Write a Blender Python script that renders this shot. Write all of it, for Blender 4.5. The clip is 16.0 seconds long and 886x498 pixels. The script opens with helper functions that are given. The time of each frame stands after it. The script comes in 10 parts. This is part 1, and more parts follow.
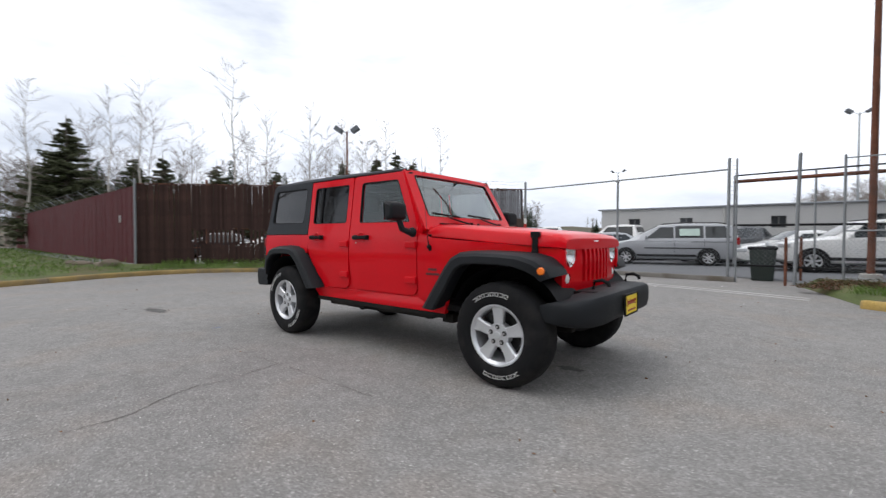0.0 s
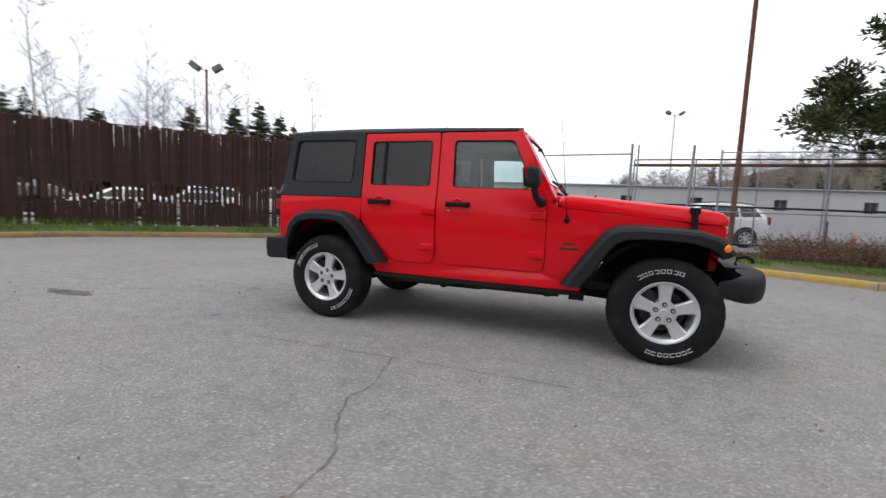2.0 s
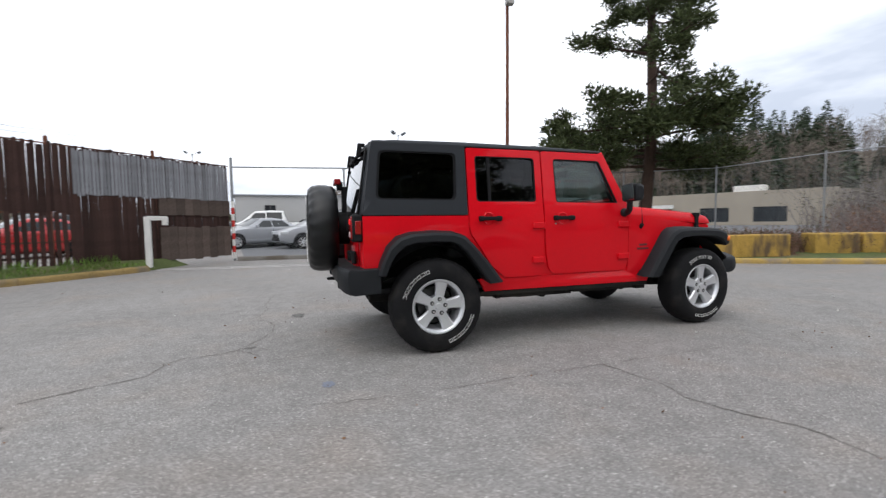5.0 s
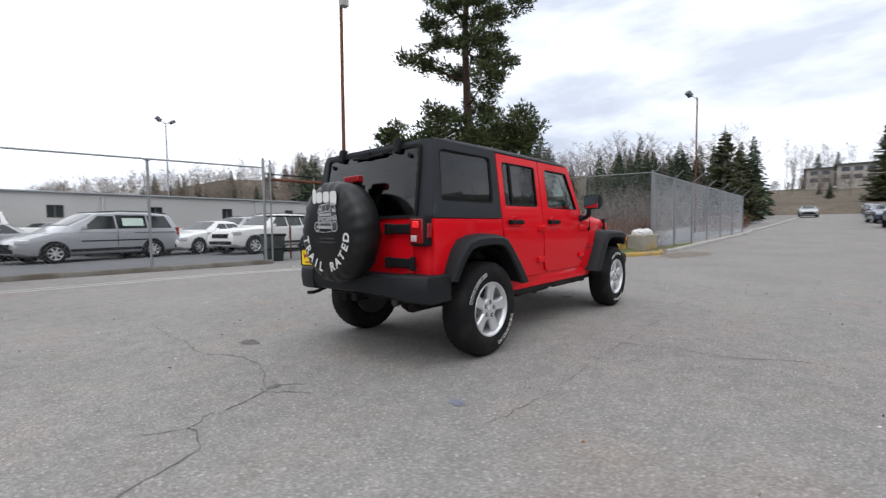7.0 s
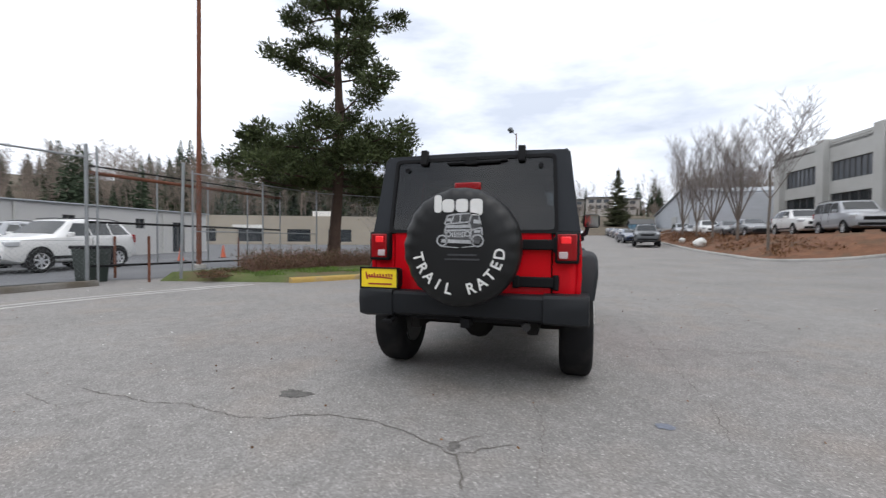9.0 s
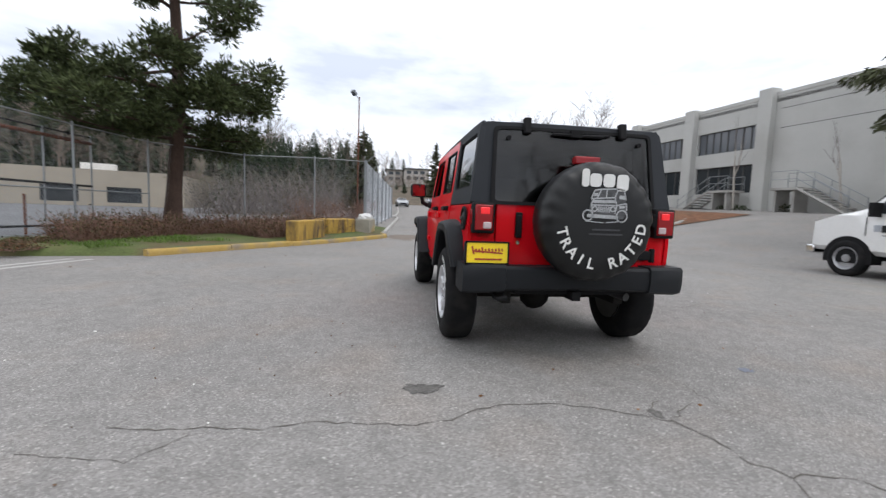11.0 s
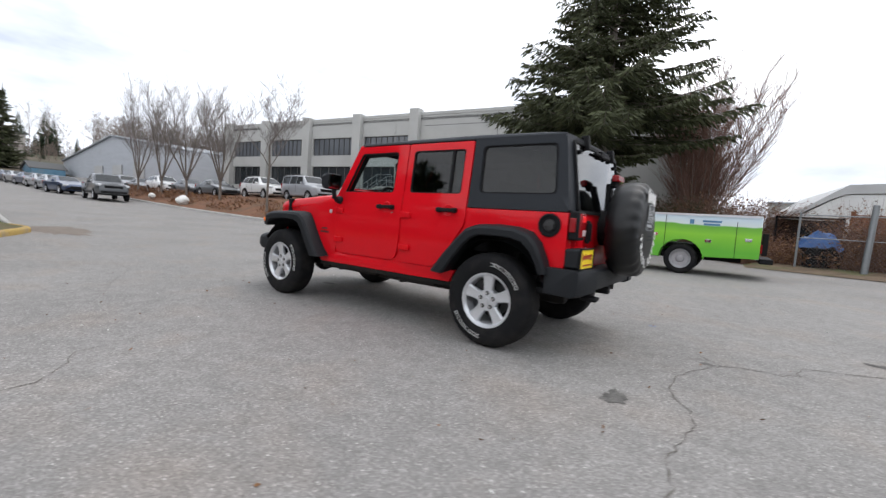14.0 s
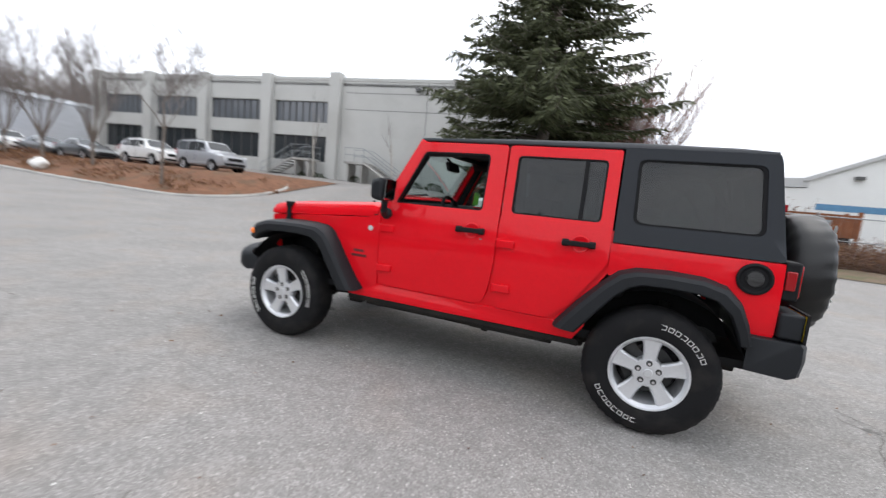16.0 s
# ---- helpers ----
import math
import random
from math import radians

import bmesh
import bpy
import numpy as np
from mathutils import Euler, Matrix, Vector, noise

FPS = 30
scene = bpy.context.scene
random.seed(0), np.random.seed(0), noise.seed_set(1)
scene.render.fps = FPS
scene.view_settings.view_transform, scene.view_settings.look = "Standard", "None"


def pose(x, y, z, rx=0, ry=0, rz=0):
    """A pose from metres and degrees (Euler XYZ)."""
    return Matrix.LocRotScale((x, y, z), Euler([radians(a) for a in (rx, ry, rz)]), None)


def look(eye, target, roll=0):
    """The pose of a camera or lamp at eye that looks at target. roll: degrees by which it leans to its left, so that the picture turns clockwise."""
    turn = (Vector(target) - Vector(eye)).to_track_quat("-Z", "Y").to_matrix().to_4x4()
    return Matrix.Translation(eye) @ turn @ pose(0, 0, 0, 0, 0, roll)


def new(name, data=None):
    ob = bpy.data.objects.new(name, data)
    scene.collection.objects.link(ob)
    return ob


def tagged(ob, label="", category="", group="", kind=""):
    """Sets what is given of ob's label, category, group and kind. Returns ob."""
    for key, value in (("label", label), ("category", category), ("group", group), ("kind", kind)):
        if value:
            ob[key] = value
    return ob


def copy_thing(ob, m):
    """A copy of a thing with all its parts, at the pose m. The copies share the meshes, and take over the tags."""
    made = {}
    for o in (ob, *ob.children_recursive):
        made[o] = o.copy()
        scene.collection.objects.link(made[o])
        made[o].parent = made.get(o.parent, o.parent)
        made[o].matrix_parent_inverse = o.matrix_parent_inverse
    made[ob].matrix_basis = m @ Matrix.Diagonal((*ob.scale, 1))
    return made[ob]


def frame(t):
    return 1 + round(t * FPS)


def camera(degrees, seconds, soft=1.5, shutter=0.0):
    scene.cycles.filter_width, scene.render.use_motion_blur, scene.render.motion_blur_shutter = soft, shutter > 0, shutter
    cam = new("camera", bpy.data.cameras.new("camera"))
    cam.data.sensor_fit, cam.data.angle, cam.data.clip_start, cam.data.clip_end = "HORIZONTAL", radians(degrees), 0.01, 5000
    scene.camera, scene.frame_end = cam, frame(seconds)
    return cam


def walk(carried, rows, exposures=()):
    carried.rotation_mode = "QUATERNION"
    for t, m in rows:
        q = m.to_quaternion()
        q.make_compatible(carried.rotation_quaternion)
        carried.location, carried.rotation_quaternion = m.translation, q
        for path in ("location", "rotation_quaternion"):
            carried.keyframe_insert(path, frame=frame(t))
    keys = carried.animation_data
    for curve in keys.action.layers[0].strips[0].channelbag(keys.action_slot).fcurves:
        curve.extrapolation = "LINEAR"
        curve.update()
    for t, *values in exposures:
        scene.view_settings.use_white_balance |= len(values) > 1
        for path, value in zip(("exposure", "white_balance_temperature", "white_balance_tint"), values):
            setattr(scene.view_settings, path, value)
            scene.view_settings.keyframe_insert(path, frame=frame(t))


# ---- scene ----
cam = camera(92.1, 16.0, soft=1.3, shutter=0.5)
PATH = [
    (0, (3.196, -3.635, 1.133), (1.927, -2.09, 1.084), 0.1),
    (0.5, (2.635, -3.821, 1.117), (1.526, -2.159, 1.035), 0.4),
    (1, (2.084, -4.008, 1.123), (1.126, -2.254, 1.036), 1.9),
    (1.5, (1.524, -4.218, 1.114), (0.74, -2.38, 1.015), 2.2),
    (2, (0.948, -4.374, 1.109), (0.285, -2.497, 0.917), 2.4),
    (2.5, (0.372, -4.557, 1.123), (-0.008, -2.604, 0.918), 1.7),
    (3, (-0.221, -4.61, 1.107), (-0.406, -2.622, 0.989), 0.8),
    (3.2, (-0.449, -4.639, 1.097), (-0.538, -2.644, 0.994), 1.6),
    (5.3, (-2.901, -4.205, 1.109), (-2.13, -2.363, 0.996), -1.0),
    (5.5, (-3.112, -4.127, 1.09), (-2.237, -2.33, 1.007), -1.1),
    (6, (-3.624, -3.82, 1.08), (-2.5, -2.173, 0.929), -1.6),
    (6.5, (-4.063, -3.442, 1.109), (-2.793, -1.903, 0.979), -1.0),
    (7, (-4.438, -2.992, 1.113), (-2.945, -1.666, 1.006), -0.7),
    (7.5, (-4.732, -2.471, 1.127), (-3.173, -1.228, 0.979), 0.2),
    (8, (-5.0, -1.944, 1.133), (-3.267, -0.957, 0.979), 1.4),
    (8.2, (-5.079, -1.697, 1.116), (-3.295, -0.802, 0.995), 0.2),
    (10.3, (-5.318, 0.691, 1.141), (-3.319, 0.682, 1.075), 3.5),
    (10.5, (-5.28, 0.904, 1.103), (-3.286, 0.786, 1.005), 2.5),
    (11, (-5.194, 1.439, 1.109), (-3.222, 1.157, 0.935), 2.1),
    (11.5, (-5.043, 1.971, 1.128), (-3.129, 1.434, 0.912), 2.3),
    (12, (-4.797, 2.48, 1.123), (-2.938, 1.765, 0.945), 2.4),
    (12.5, (-4.498, 2.935, 1.122), (-2.795, 1.902, 0.945), 3.5),
    (13, (-4.114, 3.343, 1.097), (-2.556, 2.096, 0.968), 3.8),
    (13.5, (-3.702, 3.715, 1.107), (-2.375, 2.222, 1.006), 3.2),
    (14, (-3.228, 4.012, 1.075), (-2.066, 2.391, 0.927), 3.8),
    (14.5, (-2.681, 4.195, 1.151), (-1.563, 2.56, 0.878), 3.9),
    (15, (-2.136, 4.22, 1.237), (-1.086, 2.547, 0.925), 5.9),
    (15.5, (-1.62, 4.069, 1.332), (-0.613, 2.353, 1.129), 4.0),
    (16, (-1.214, 3.769, 1.36), (-0.453, 1.935, 1.121), 5.6),
]
walk(cam, [(t, look(eye, target, roll)) for t, eye, target, roll in PATH],
     exposures=[(t, stops, 6330, 10) for t, stops in ((0, 0.10), (3.2, 0.24), (8.2, 0.23), (10.5, 0.28), (13, 0.36), (14.5, 0.40), (15.2, 0.60), (16, 0.74))])

# world: bright overcast sky, thin cloud layers over a pale sky
world = bpy.data.worlds.new("overcast")
scene.world = world
world.use_nodes = True
wn, wl = world.node_tree.nodes, world.node_tree.links
wn.clear()
w_out = wn.new("ShaderNodeOutputWorld")
w_bg = wn.new("ShaderNodeBackground")
w_sky = wn.new("ShaderNodeTexSky")
w_sky.sky_type, w_sky.sun_disc = "NISHITA", False
w_sky.sun_elevation, w_sky.sun_rotation = radians(48), radians(200)
w_sky.air_density, w_sky.dust_density = 1.0, 4.0
w_gain = wn.new("ShaderNodeMix")
w_gain.data_type, w_gain.blend_type = "RGBA", "MULTIPLY"
w_gain.inputs["Factor"].default_value = 1.0
w_gain.inputs["B"].default_value = (0.11, 0.11, 0.11, 1)
w_co = wn.new("ShaderNodeTexCoord")
w_map = wn.new("ShaderNodeMapping")
w_map.inputs["Scale"].default_value = (1.0, 1.0, 3.2)
w_noise = wn.new("ShaderNodeTexNoise")
w_noise.inputs["Scale"].default_value, w_noise.inputs["Detail"].default_value = 1.6, 6.0
w_noise.inputs["Roughness"].default_value = 0.55
w_ramp = wn.new("ShaderNodeValToRGB")
w_ramp.color_ramp.elements[0].position, w_ramp.color_ramp.elements[0].color = 0.34, (0.60, 0.64, 0.72, 1)
w_ramp.color_ramp.elements[1].position, w_ramp.color_ramp.elements[1].color = 0.60, (1.30, 1.30, 1.31, 1)
w_low = wn.new("ShaderNodeValToRGB")
w_low.color_ramp.elements[0].position, w_low.color_ramp.elements[0].color = 0.0, (0.66, 0.69, 0.755, 1)
w_low.color_ramp.elements[1].position, w_low.color_ramp.elements[1].color = 0.30, (1, 1, 1, 1)
w_sep = wn.new("ShaderNodeSeparateXYZ")
w_haze = wn.new("ShaderNodeMix")
w_haze.data_type, w_haze.blend_type = "RGBA", "MULTIPLY"
w_haze.inputs["Factor"].default_value = 1.0
w_mix = wn.new("ShaderNodeMix")
w_mix.data_type = "RGBA"
w_mix.inputs["Factor"].default_value = 0.88
wl.new(w_sky.outputs["Color"], w_gain.inputs["A"])
wl.new(w_co.outputs["Generated"], w_map.inputs["Vector"])
wl.new(w_map.outputs["Vector"], w_noise.inputs["Vector"])
wl.new(w_noise.outputs["Fac"], w_ramp.inputs["Fac"])
wl.new(w_gain.outputs["Result"], w_mix.inputs["A"])
wl.new(w_ramp.outputs["Color"], w_mix.inputs["B"])
wl.new(w_co.outputs["Generated"], w_sep.inputs["Vector"])
wl.new(w_sep.outputs["Z"], w_low.inputs["Fac"])
wl.new(w_mix.outputs["Result"], w_haze.inputs["A"])
wl.new(w_low.outputs["Color"], w_haze.inputs["B"])
wl.new(w_haze.outputs["Result"], w_bg.inputs["Color"])
wl.new(w_bg.outputs["Background"], w_out.inputs["Surface"])
w_bg.inputs["Strength"].default_value = 1.18

sun = new("sun", bpy.data.lights.new("sun", "SUN"))
sun.data.energy, sun.data.angle, sun.data.color = 0.6, radians(35), (1.0, 0.97, 0.93)
sun.matrix_world = look((0, 0, 50), (14, 10, 0))


# ---- building helpers ----
def ss(t):
    t = min(1.0, max(0.0, t))
    return t * t * (3 - 2 * t)


def material(name, col, rough=0.6, metal=0.0, var=0.18, scale=3.0, fine=60.0, bump=0.15, coat=0.0, spec=0.5, tint=None, tint_scale=0.8, tint_amount=0.0, per_piece=0.0, stretch=(1, 1, 1)):
    """A procedural surface: broad and fine variation of its colour, uneven gloss, fine relief and, if wished, patches of a second colour."""
    m = bpy.data.materials.new(name)
    m.use_nodes = True
    n, l = m.node_tree.nodes, m.node_tree.links
    p = n["Principled BSDF"]
    co = n.new("ShaderNodeTexCoord")
    mp = n.new("ShaderNodeMapping")
    mp.inputs["Scale"].default_value = stretch
    l.new(co.outputs["Object"], mp.inputs["Vector"])
    a, b = n.new("ShaderNodeTexNoise"), n.new("ShaderNodeTexNoise")
    a.inputs["Scale"].default_value, a.inputs["Detail"].default_value = scale, 4.0
    b.inputs["Scale"].default_value, b.inputs["Detail"].default_value = fine, 3.0
    for t in (a, b):
        l.new(mp.outputs["Vector"], t.inputs["Vector"])
    add = n.new("ShaderNodeMath")
    add.operation = "ADD"
    l.new(a.outputs["Fac"], add.inputs[0])
    l.new(b.outputs["Fac"], add.inputs[1])
    rng = n.new("ShaderNodeMapRange")
    rng.inputs["From Min"].default_value, rng.inputs["From Max"].default_value = 0.65, 1.35
    l.new(add.outputs["Value"], rng.inputs["Value"])
    mix = n.new("ShaderNodeMix")
    mix.data_type = "RGBA"
    mix.inputs["A"].default_value = (*[c * (1 - var) for c in col], 1)
    mix.inputs["B"].default_value = (*[min(1, c * (1 + var)) for c in col], 1)
    l.new(rng.outputs["Result"], mix.inputs["Factor"])
    out = mix.outputs["Result"]
    if tint_amount:
        t = n.new("ShaderNodeTexNoise")
        t.inputs["Scale"].default_value, t.inputs["Detail"].default_value = tint_scale, 5.0
        l.new(mp.outputs["Vector"], t.inputs["Vector"])
        tr = n.new("ShaderNodeMapRange")
        tr.inputs["From Min"].default_value, tr.inputs["From Max"].default_value = 0.48, 0.66
        tr.inputs["To Max"].default_value = tint_amount
        l.new(t.outputs["Fac"], tr.inputs["Value"])
        tm = n.new("ShaderNodeMix")
        tm.data_type = "RGBA"
        tm.inputs["B"].default_value = (*tint, 1)
        l.new(tr.outputs["Result"], tm.inputs["Factor"])
        l.new(out, tm.inputs["A"])
        out = tm.outputs["Result"]
    if per_piece:
        oi = n.new("ShaderNodeObjectInfo")
        geo = n.new("ShaderNodeNewGeometry")
        sm = n.new("ShaderNodeMath")
        sm.operation = "ADD"
        l.new(oi.outputs["Random"], sm.inputs[0])
        l.new(geo.outputs["Random Per Island"], sm.inputs[1])
        fr = n.new("ShaderNodeMath")
        fr.operation = "FRACT"
        l.new(sm.outputs["Value"], fr.inputs[0])
        pr = n.new("ShaderNodeMapRange")
        pr.inputs["To Min"].default_value, pr.inputs["To Max"].default_value = 1 - per_piece, 1 + per_piece
        l.new(fr.outputs["Value"], pr.inputs["Value"])
        hs = n.new("ShaderNodeHueSaturation")
        l.new(pr.outputs["Result"], hs.inputs["Value"])
        l.new(out, hs.inputs["Color"])
        out = hs.outputs["Color"]
    l.new(out, p.inputs["Base Color"])
    rr = n.new("ShaderNodeMapRange")
    rr.inputs["To Min"].default_value, rr.inputs["To Max"].default_value = max(0.0, rough - 0.12), min(1.0, rough + 0.12)
    l.new(a.outputs["Fac"], rr.inputs["Value"])
    l.new(rr.outputs["Result"], p.inputs["Roughness"])
    p.inputs["Metallic"].default_value = metal
    p.inputs["Coat Weight"].default_value, p.inputs["Coat Roughness"].default_value = coat, 0.04
    p.inputs["Specular IOR Level"].default_value = spec if rough < 0.58 or coat else min(spec, 0.22)
    if bump:
        bp = n.new("ShaderNodeBump")
        bp.inputs["Strength"].default_value, bp.inputs["Distance"].default_value = bump, 0.01
        l.new(b.outputs["Fac"], bp.inputs["Height"])
        l.new(bp.outputs["Normal"], p.inputs["Normal"])
    return m


def glass(name, tint, face=0.04, gloss=1.0):
    """A clear or tinted pane: light passes with the tint, the surface mirrors by Fresnel."""
    m = bpy.data.materials.new(name)
    m.use_nodes = True
    n, l = m.node_tree.nodes, m.node_tree.links
    n.clear()
    out = n.new("ShaderNodeOutputMaterial")
    tr, gl, mx, fr = n.new("ShaderNodeBsdfTransparent"), n.new("ShaderNodeBsdfGlossy"), n.new("ShaderNodeMixShader"), n.new("ShaderNodeLayerWeight")
    tr.inputs["Color"].default_value = (*tint, 1)
    gl.inputs["Roughness"].default_value = 0.015
    gl.inputs["Color"].default_value = (gloss, gloss, gloss, 1)
    fr.inputs["Blend"].default_value = 0.5
    pw, sc = n.new("ShaderNodeMath"), n.new("ShaderNodeMath")
    pw.operation, sc.operation = "POWER", "MULTIPLY_ADD"
    pw.inputs[1].default_value = 4.0
    sc.inputs[1].default_value, sc.inputs[2].default_value = 0.9, face
    l.new(fr.outputs["Facing"], pw.inputs[0])
    l.new(pw.outputs["Value"], sc.inputs[0])
    nz = n.new("ShaderNodeTexNoise")
    nz.inputs["Scale"].default_value = 2.0
    co = n.new("ShaderNodeTexCoord")
    l.new(co.outputs["Object"], nz.inputs["Vector"])
    bp = n.new("ShaderNodeBump")
    bp.inputs["Strength"].default_value, bp.inputs["Distance"].default_value = 0.03, 0.02
    l.new(nz.outputs["Fac"], bp.inputs["Height"])
    l.new(bp.outputs["Normal"], gl.inputs["Normal"])
    l.new(sc.outputs["Value"], mx.inputs["Fac"])
    l.new(tr.outputs["BSDF"], mx.inputs[1])
    l.new(gl.outputs["BSDF"], mx.inputs[2])
    l.new(mx.outputs["Shader"], out.inputs["Surface"])
    return m


def lit(name, col, strength, rough=0.2):
    m = bpy.data.materials.new(name)
    m.use_nodes = True
    p = m.node_tree.nodes["Principled BSDF"]
    p.inputs["Base Color"].default_value = (*col, 1)
    p.inputs["Roughness"].default_value = rough
    p.inputs["Emission Color"].default_value = (*col, 1)
    p.inputs["Emission Strength"].default_value = strength
    return m


def mesh_of(name, bm, mat, angle=35, flat=False):
    bmesh.ops.recalc_face_normals(bm, faces=bm.faces)
    me = bpy.data.meshes.new(name)
    for f in bm.faces:
        f.smooth = not flat
    bm.to_mesh(me)
    bm.free()
    if not flat:
        me.set_sharp_from_angle(angle=radians(angle))
    if mat:
        me.materials.append(mat)
    return me


def part(name, bm, mat, parent=None, label="", bevel=0.0, angle=35, seg=2, flat=False):
    """One mesh object from a bmesh, as a part under parent (or as a thing, without one)."""
    ob = new(name, mesh_of(name, bm, mat, angle, flat))
    if parent:
        ob.parent = parent
    if bevel:
        bv = ob.modifiers.new("bevel", "BEVEL")
        bv.width, bv.segments, bv.limit_method, bv.angle_limit = bevel, seg, "ANGLE", radians(38)
    if label:
        tagged(ob, label)
    return ob


def share(name, mesh, parent, m):
    ob = new(name, mesh)
    ob.parent = parent
    ob.matrix_basis = m
    return ob


def thing(name, label, category, group="", kind="", at=None):
    ob = tagged(new(name), label, category, group, kind)
    if at is not None:
        ob.matrix_basis = at
    return ob


def raw(name, verts, faces, mat, parent=None, smooth=False):
    me = bpy.data.meshes.new(name)
    me.from_pydata(verts, [], faces)
    me.update()
    if smooth:
        me.polygons.foreach_set("use_smooth", [True] * len(me.polygons))
    me.materials.append(mat)
    ob = new(name, me)
    if parent:
        ob.parent = parent
    return ob


def box(bm, c, s, m=None):
    """A box of size s round c, turned by m."""
    r = bmesh.ops.create_cube(bm, size=1.0)["verts"]
    t = Matrix.Translation(c) @ (m.to_4x4() if m else Matrix.Identity(4)) @ Matrix.Diagonal((*s, 1))
    bmesh.ops.transform(bm, matrix=t, verts=r)
    return r


def tube(bm, p0, p1, r0, r1=None, n=10, caps=True):
    p0, p1 = Vector(p0), Vector(p1)
    d = p1 - p0
    r1 = r0 if r1 is None else r1
    q = d.to_track_quat("Z", "Y").to_matrix()
    rings = []
    for p, r in ((p0, r0), (p1, r1)):
        rings.append([bm.verts.new(p + q @ Vector((r * math.cos(2 * math.pi * i / n), r * math.sin(2 * math.pi * i / n), 0))) for i in range(n)])
    for i in range(n):
        bm.faces.new((rings[0][i], rings[0][(i + 1) % n], rings[1][(i + 1) % n], rings[1][i]))
    if caps:
        bm.faces.new(rings[0][::-1])
        bm.faces.new(rings[1])


def pipe(bm, pts, r, n=8):
    """A bent pipe through the points."""
    pts = [Vector(p) for p in pts]
    rings = []
    for i, p in enumerate(pts):
        d = (pts[min(i + 1, len(pts) - 1)] - pts[max(i - 1, 0)]).normalized()
        up = Vector((0, 0, 1)) if abs(d.z) < 0.9 else Vector((1, 0, 0))
        u = d.cross(up).normalized()
        v = d.cross(u)
        rings.append([bm.verts.new(p + (u * math.cos(2 * math.pi * k / n) + v * math.sin(2 * math.pi * k / n)) * r) for k in range(n)])
    for a, b in zip(rings, rings[1:]):
        for k in range(n):
            bm.faces.new((a[k], a[(k + 1) % n], b[(k + 1) % n], b[k]))
    bm.faces.new(rings[0][::-1])
    bm.faces.new(rings[-1])


def lathe(bm, prof, n=48, closed=False):
    """Turns a profile of (r, y) round the y axis."""
    rings = []
    for r, y in prof:
        rings.append([bm.verts.new((r * math.sin(2 * math.pi * i / n), y, r * math.cos(2 * math.pi * i / n))) for i in range(n)])
    if closed:
        rings.append(rings[0])
    for a, b in zip(rings, rings[1:]):
        for i in range(n):
            bm.faces.new((a[i], a[(i + 1) % n], b[(i + 1) % n], b[i]))
    return rings


def rounded(pts, r, n=4):
    """A closed outline with its corners rounded; r one radius or one per corner."""
    out = []
    k = len(pts)
    rs = r if isinstance(r, (list, tuple)) else [r] * k
    for i in range(k):
        p, a, b = Vector(pts[i]), Vector(pts[i - 1]), Vector(pts[(i + 1) % k])
        if rs[i] <= 0:
            out.append(tuple(p))
            continue
        da, db = (a - p), (b - p)
        c = min(rs[i], da.length * 0.48, db.length * 0.48)
        s, e = p + da.normalized() * c, p + db.normalized() * c
        for j in range(n + 1):
            t = j / n
            out.append(tuple((1 - t) ** 2 * s + 2 * t * (1 - t) * p + t * t * e))
    return out


def sheet(outline, holes, put, cuts_u=(), cuts_v=(), depth=None):
    """A plate with holes: drawn in (u, v), cut along u and v, laid in space by put(u, v), and made thick by the vector or function depth."""
    bm = bmesh.new()
    edges = []
    for loop in (outline, *holes):
        vs = [bm.verts.new((u, 0, v)) for u, v in loop]
        edges += [bm.edges.new((vs[i], vs[(i + 1) % len(vs)])) for i in range(len(vs))]
    bmesh.ops.triangle_fill(bm, use_beauty=True, edges=edges, normal=(0, -1, 0))
    for c, no in [((u, 0, 0), (1, 0, 0)) for u in cuts_u] + [((0, 0, v), (0, 0, 1)) for v in cuts_v]:
        bmesh.ops.bisect_plane(bm, geom=bm.verts[:] + bm.edges[:] + bm.faces[:], dist=1e-5, plane_co=c, plane_no=no)
    for v in bm.verts:
        v.co = put(v.co.x, v.co.z)
    if depth is not None:
        r = bmesh.ops.extrude_face_region(bm, geom=bm.faces[:], use_keep_orig=True)
        for v in r["geom"]:
            if isinstance(v, bmesh.types.BMVert):
                v.co += Vector(depth)
    return bm


def loft(rings, closed_ring=True, caps=True):
    bm = bmesh.new()
    vs = [[bm.verts.new(p) for p in r] for r in rings]
    k = len(vs[0])
    for a, b in zip(vs, vs[1:]):
        for i in range(k if closed_ring else k - 1):
            bm.faces.new((a[i], a[(i + 1) % k], b[(i + 1) % k], b[i]))
    if caps and closed_ring:
        bm.faces.new(vs[0][::-1])
        bm.faces.new(vs[-1])
    return bm


def words(text, size, depth=0.002, bold=0.0):
    """A mesh of letters of the built-in font, in the xy plane, centred."""
    cu = bpy.data.curves.new("text", "FONT")
    cu.body, cu.size, cu.align_x, cu.align_y, cu.extrude = text, size, "CENTER", "CENTER", depth
    cu.resolution_u, cu.offset = 3, bold
    ob = new("text", cu)
    bpy.context.view_layer.update()
    me = bpy.data.meshes.new_from_object(ob.evaluated_get(bpy.context.evaluated_depsgraph_get()))
    bpy.data.objects.remove(ob)
    bpy.data.curves.remove(cu)
    return me


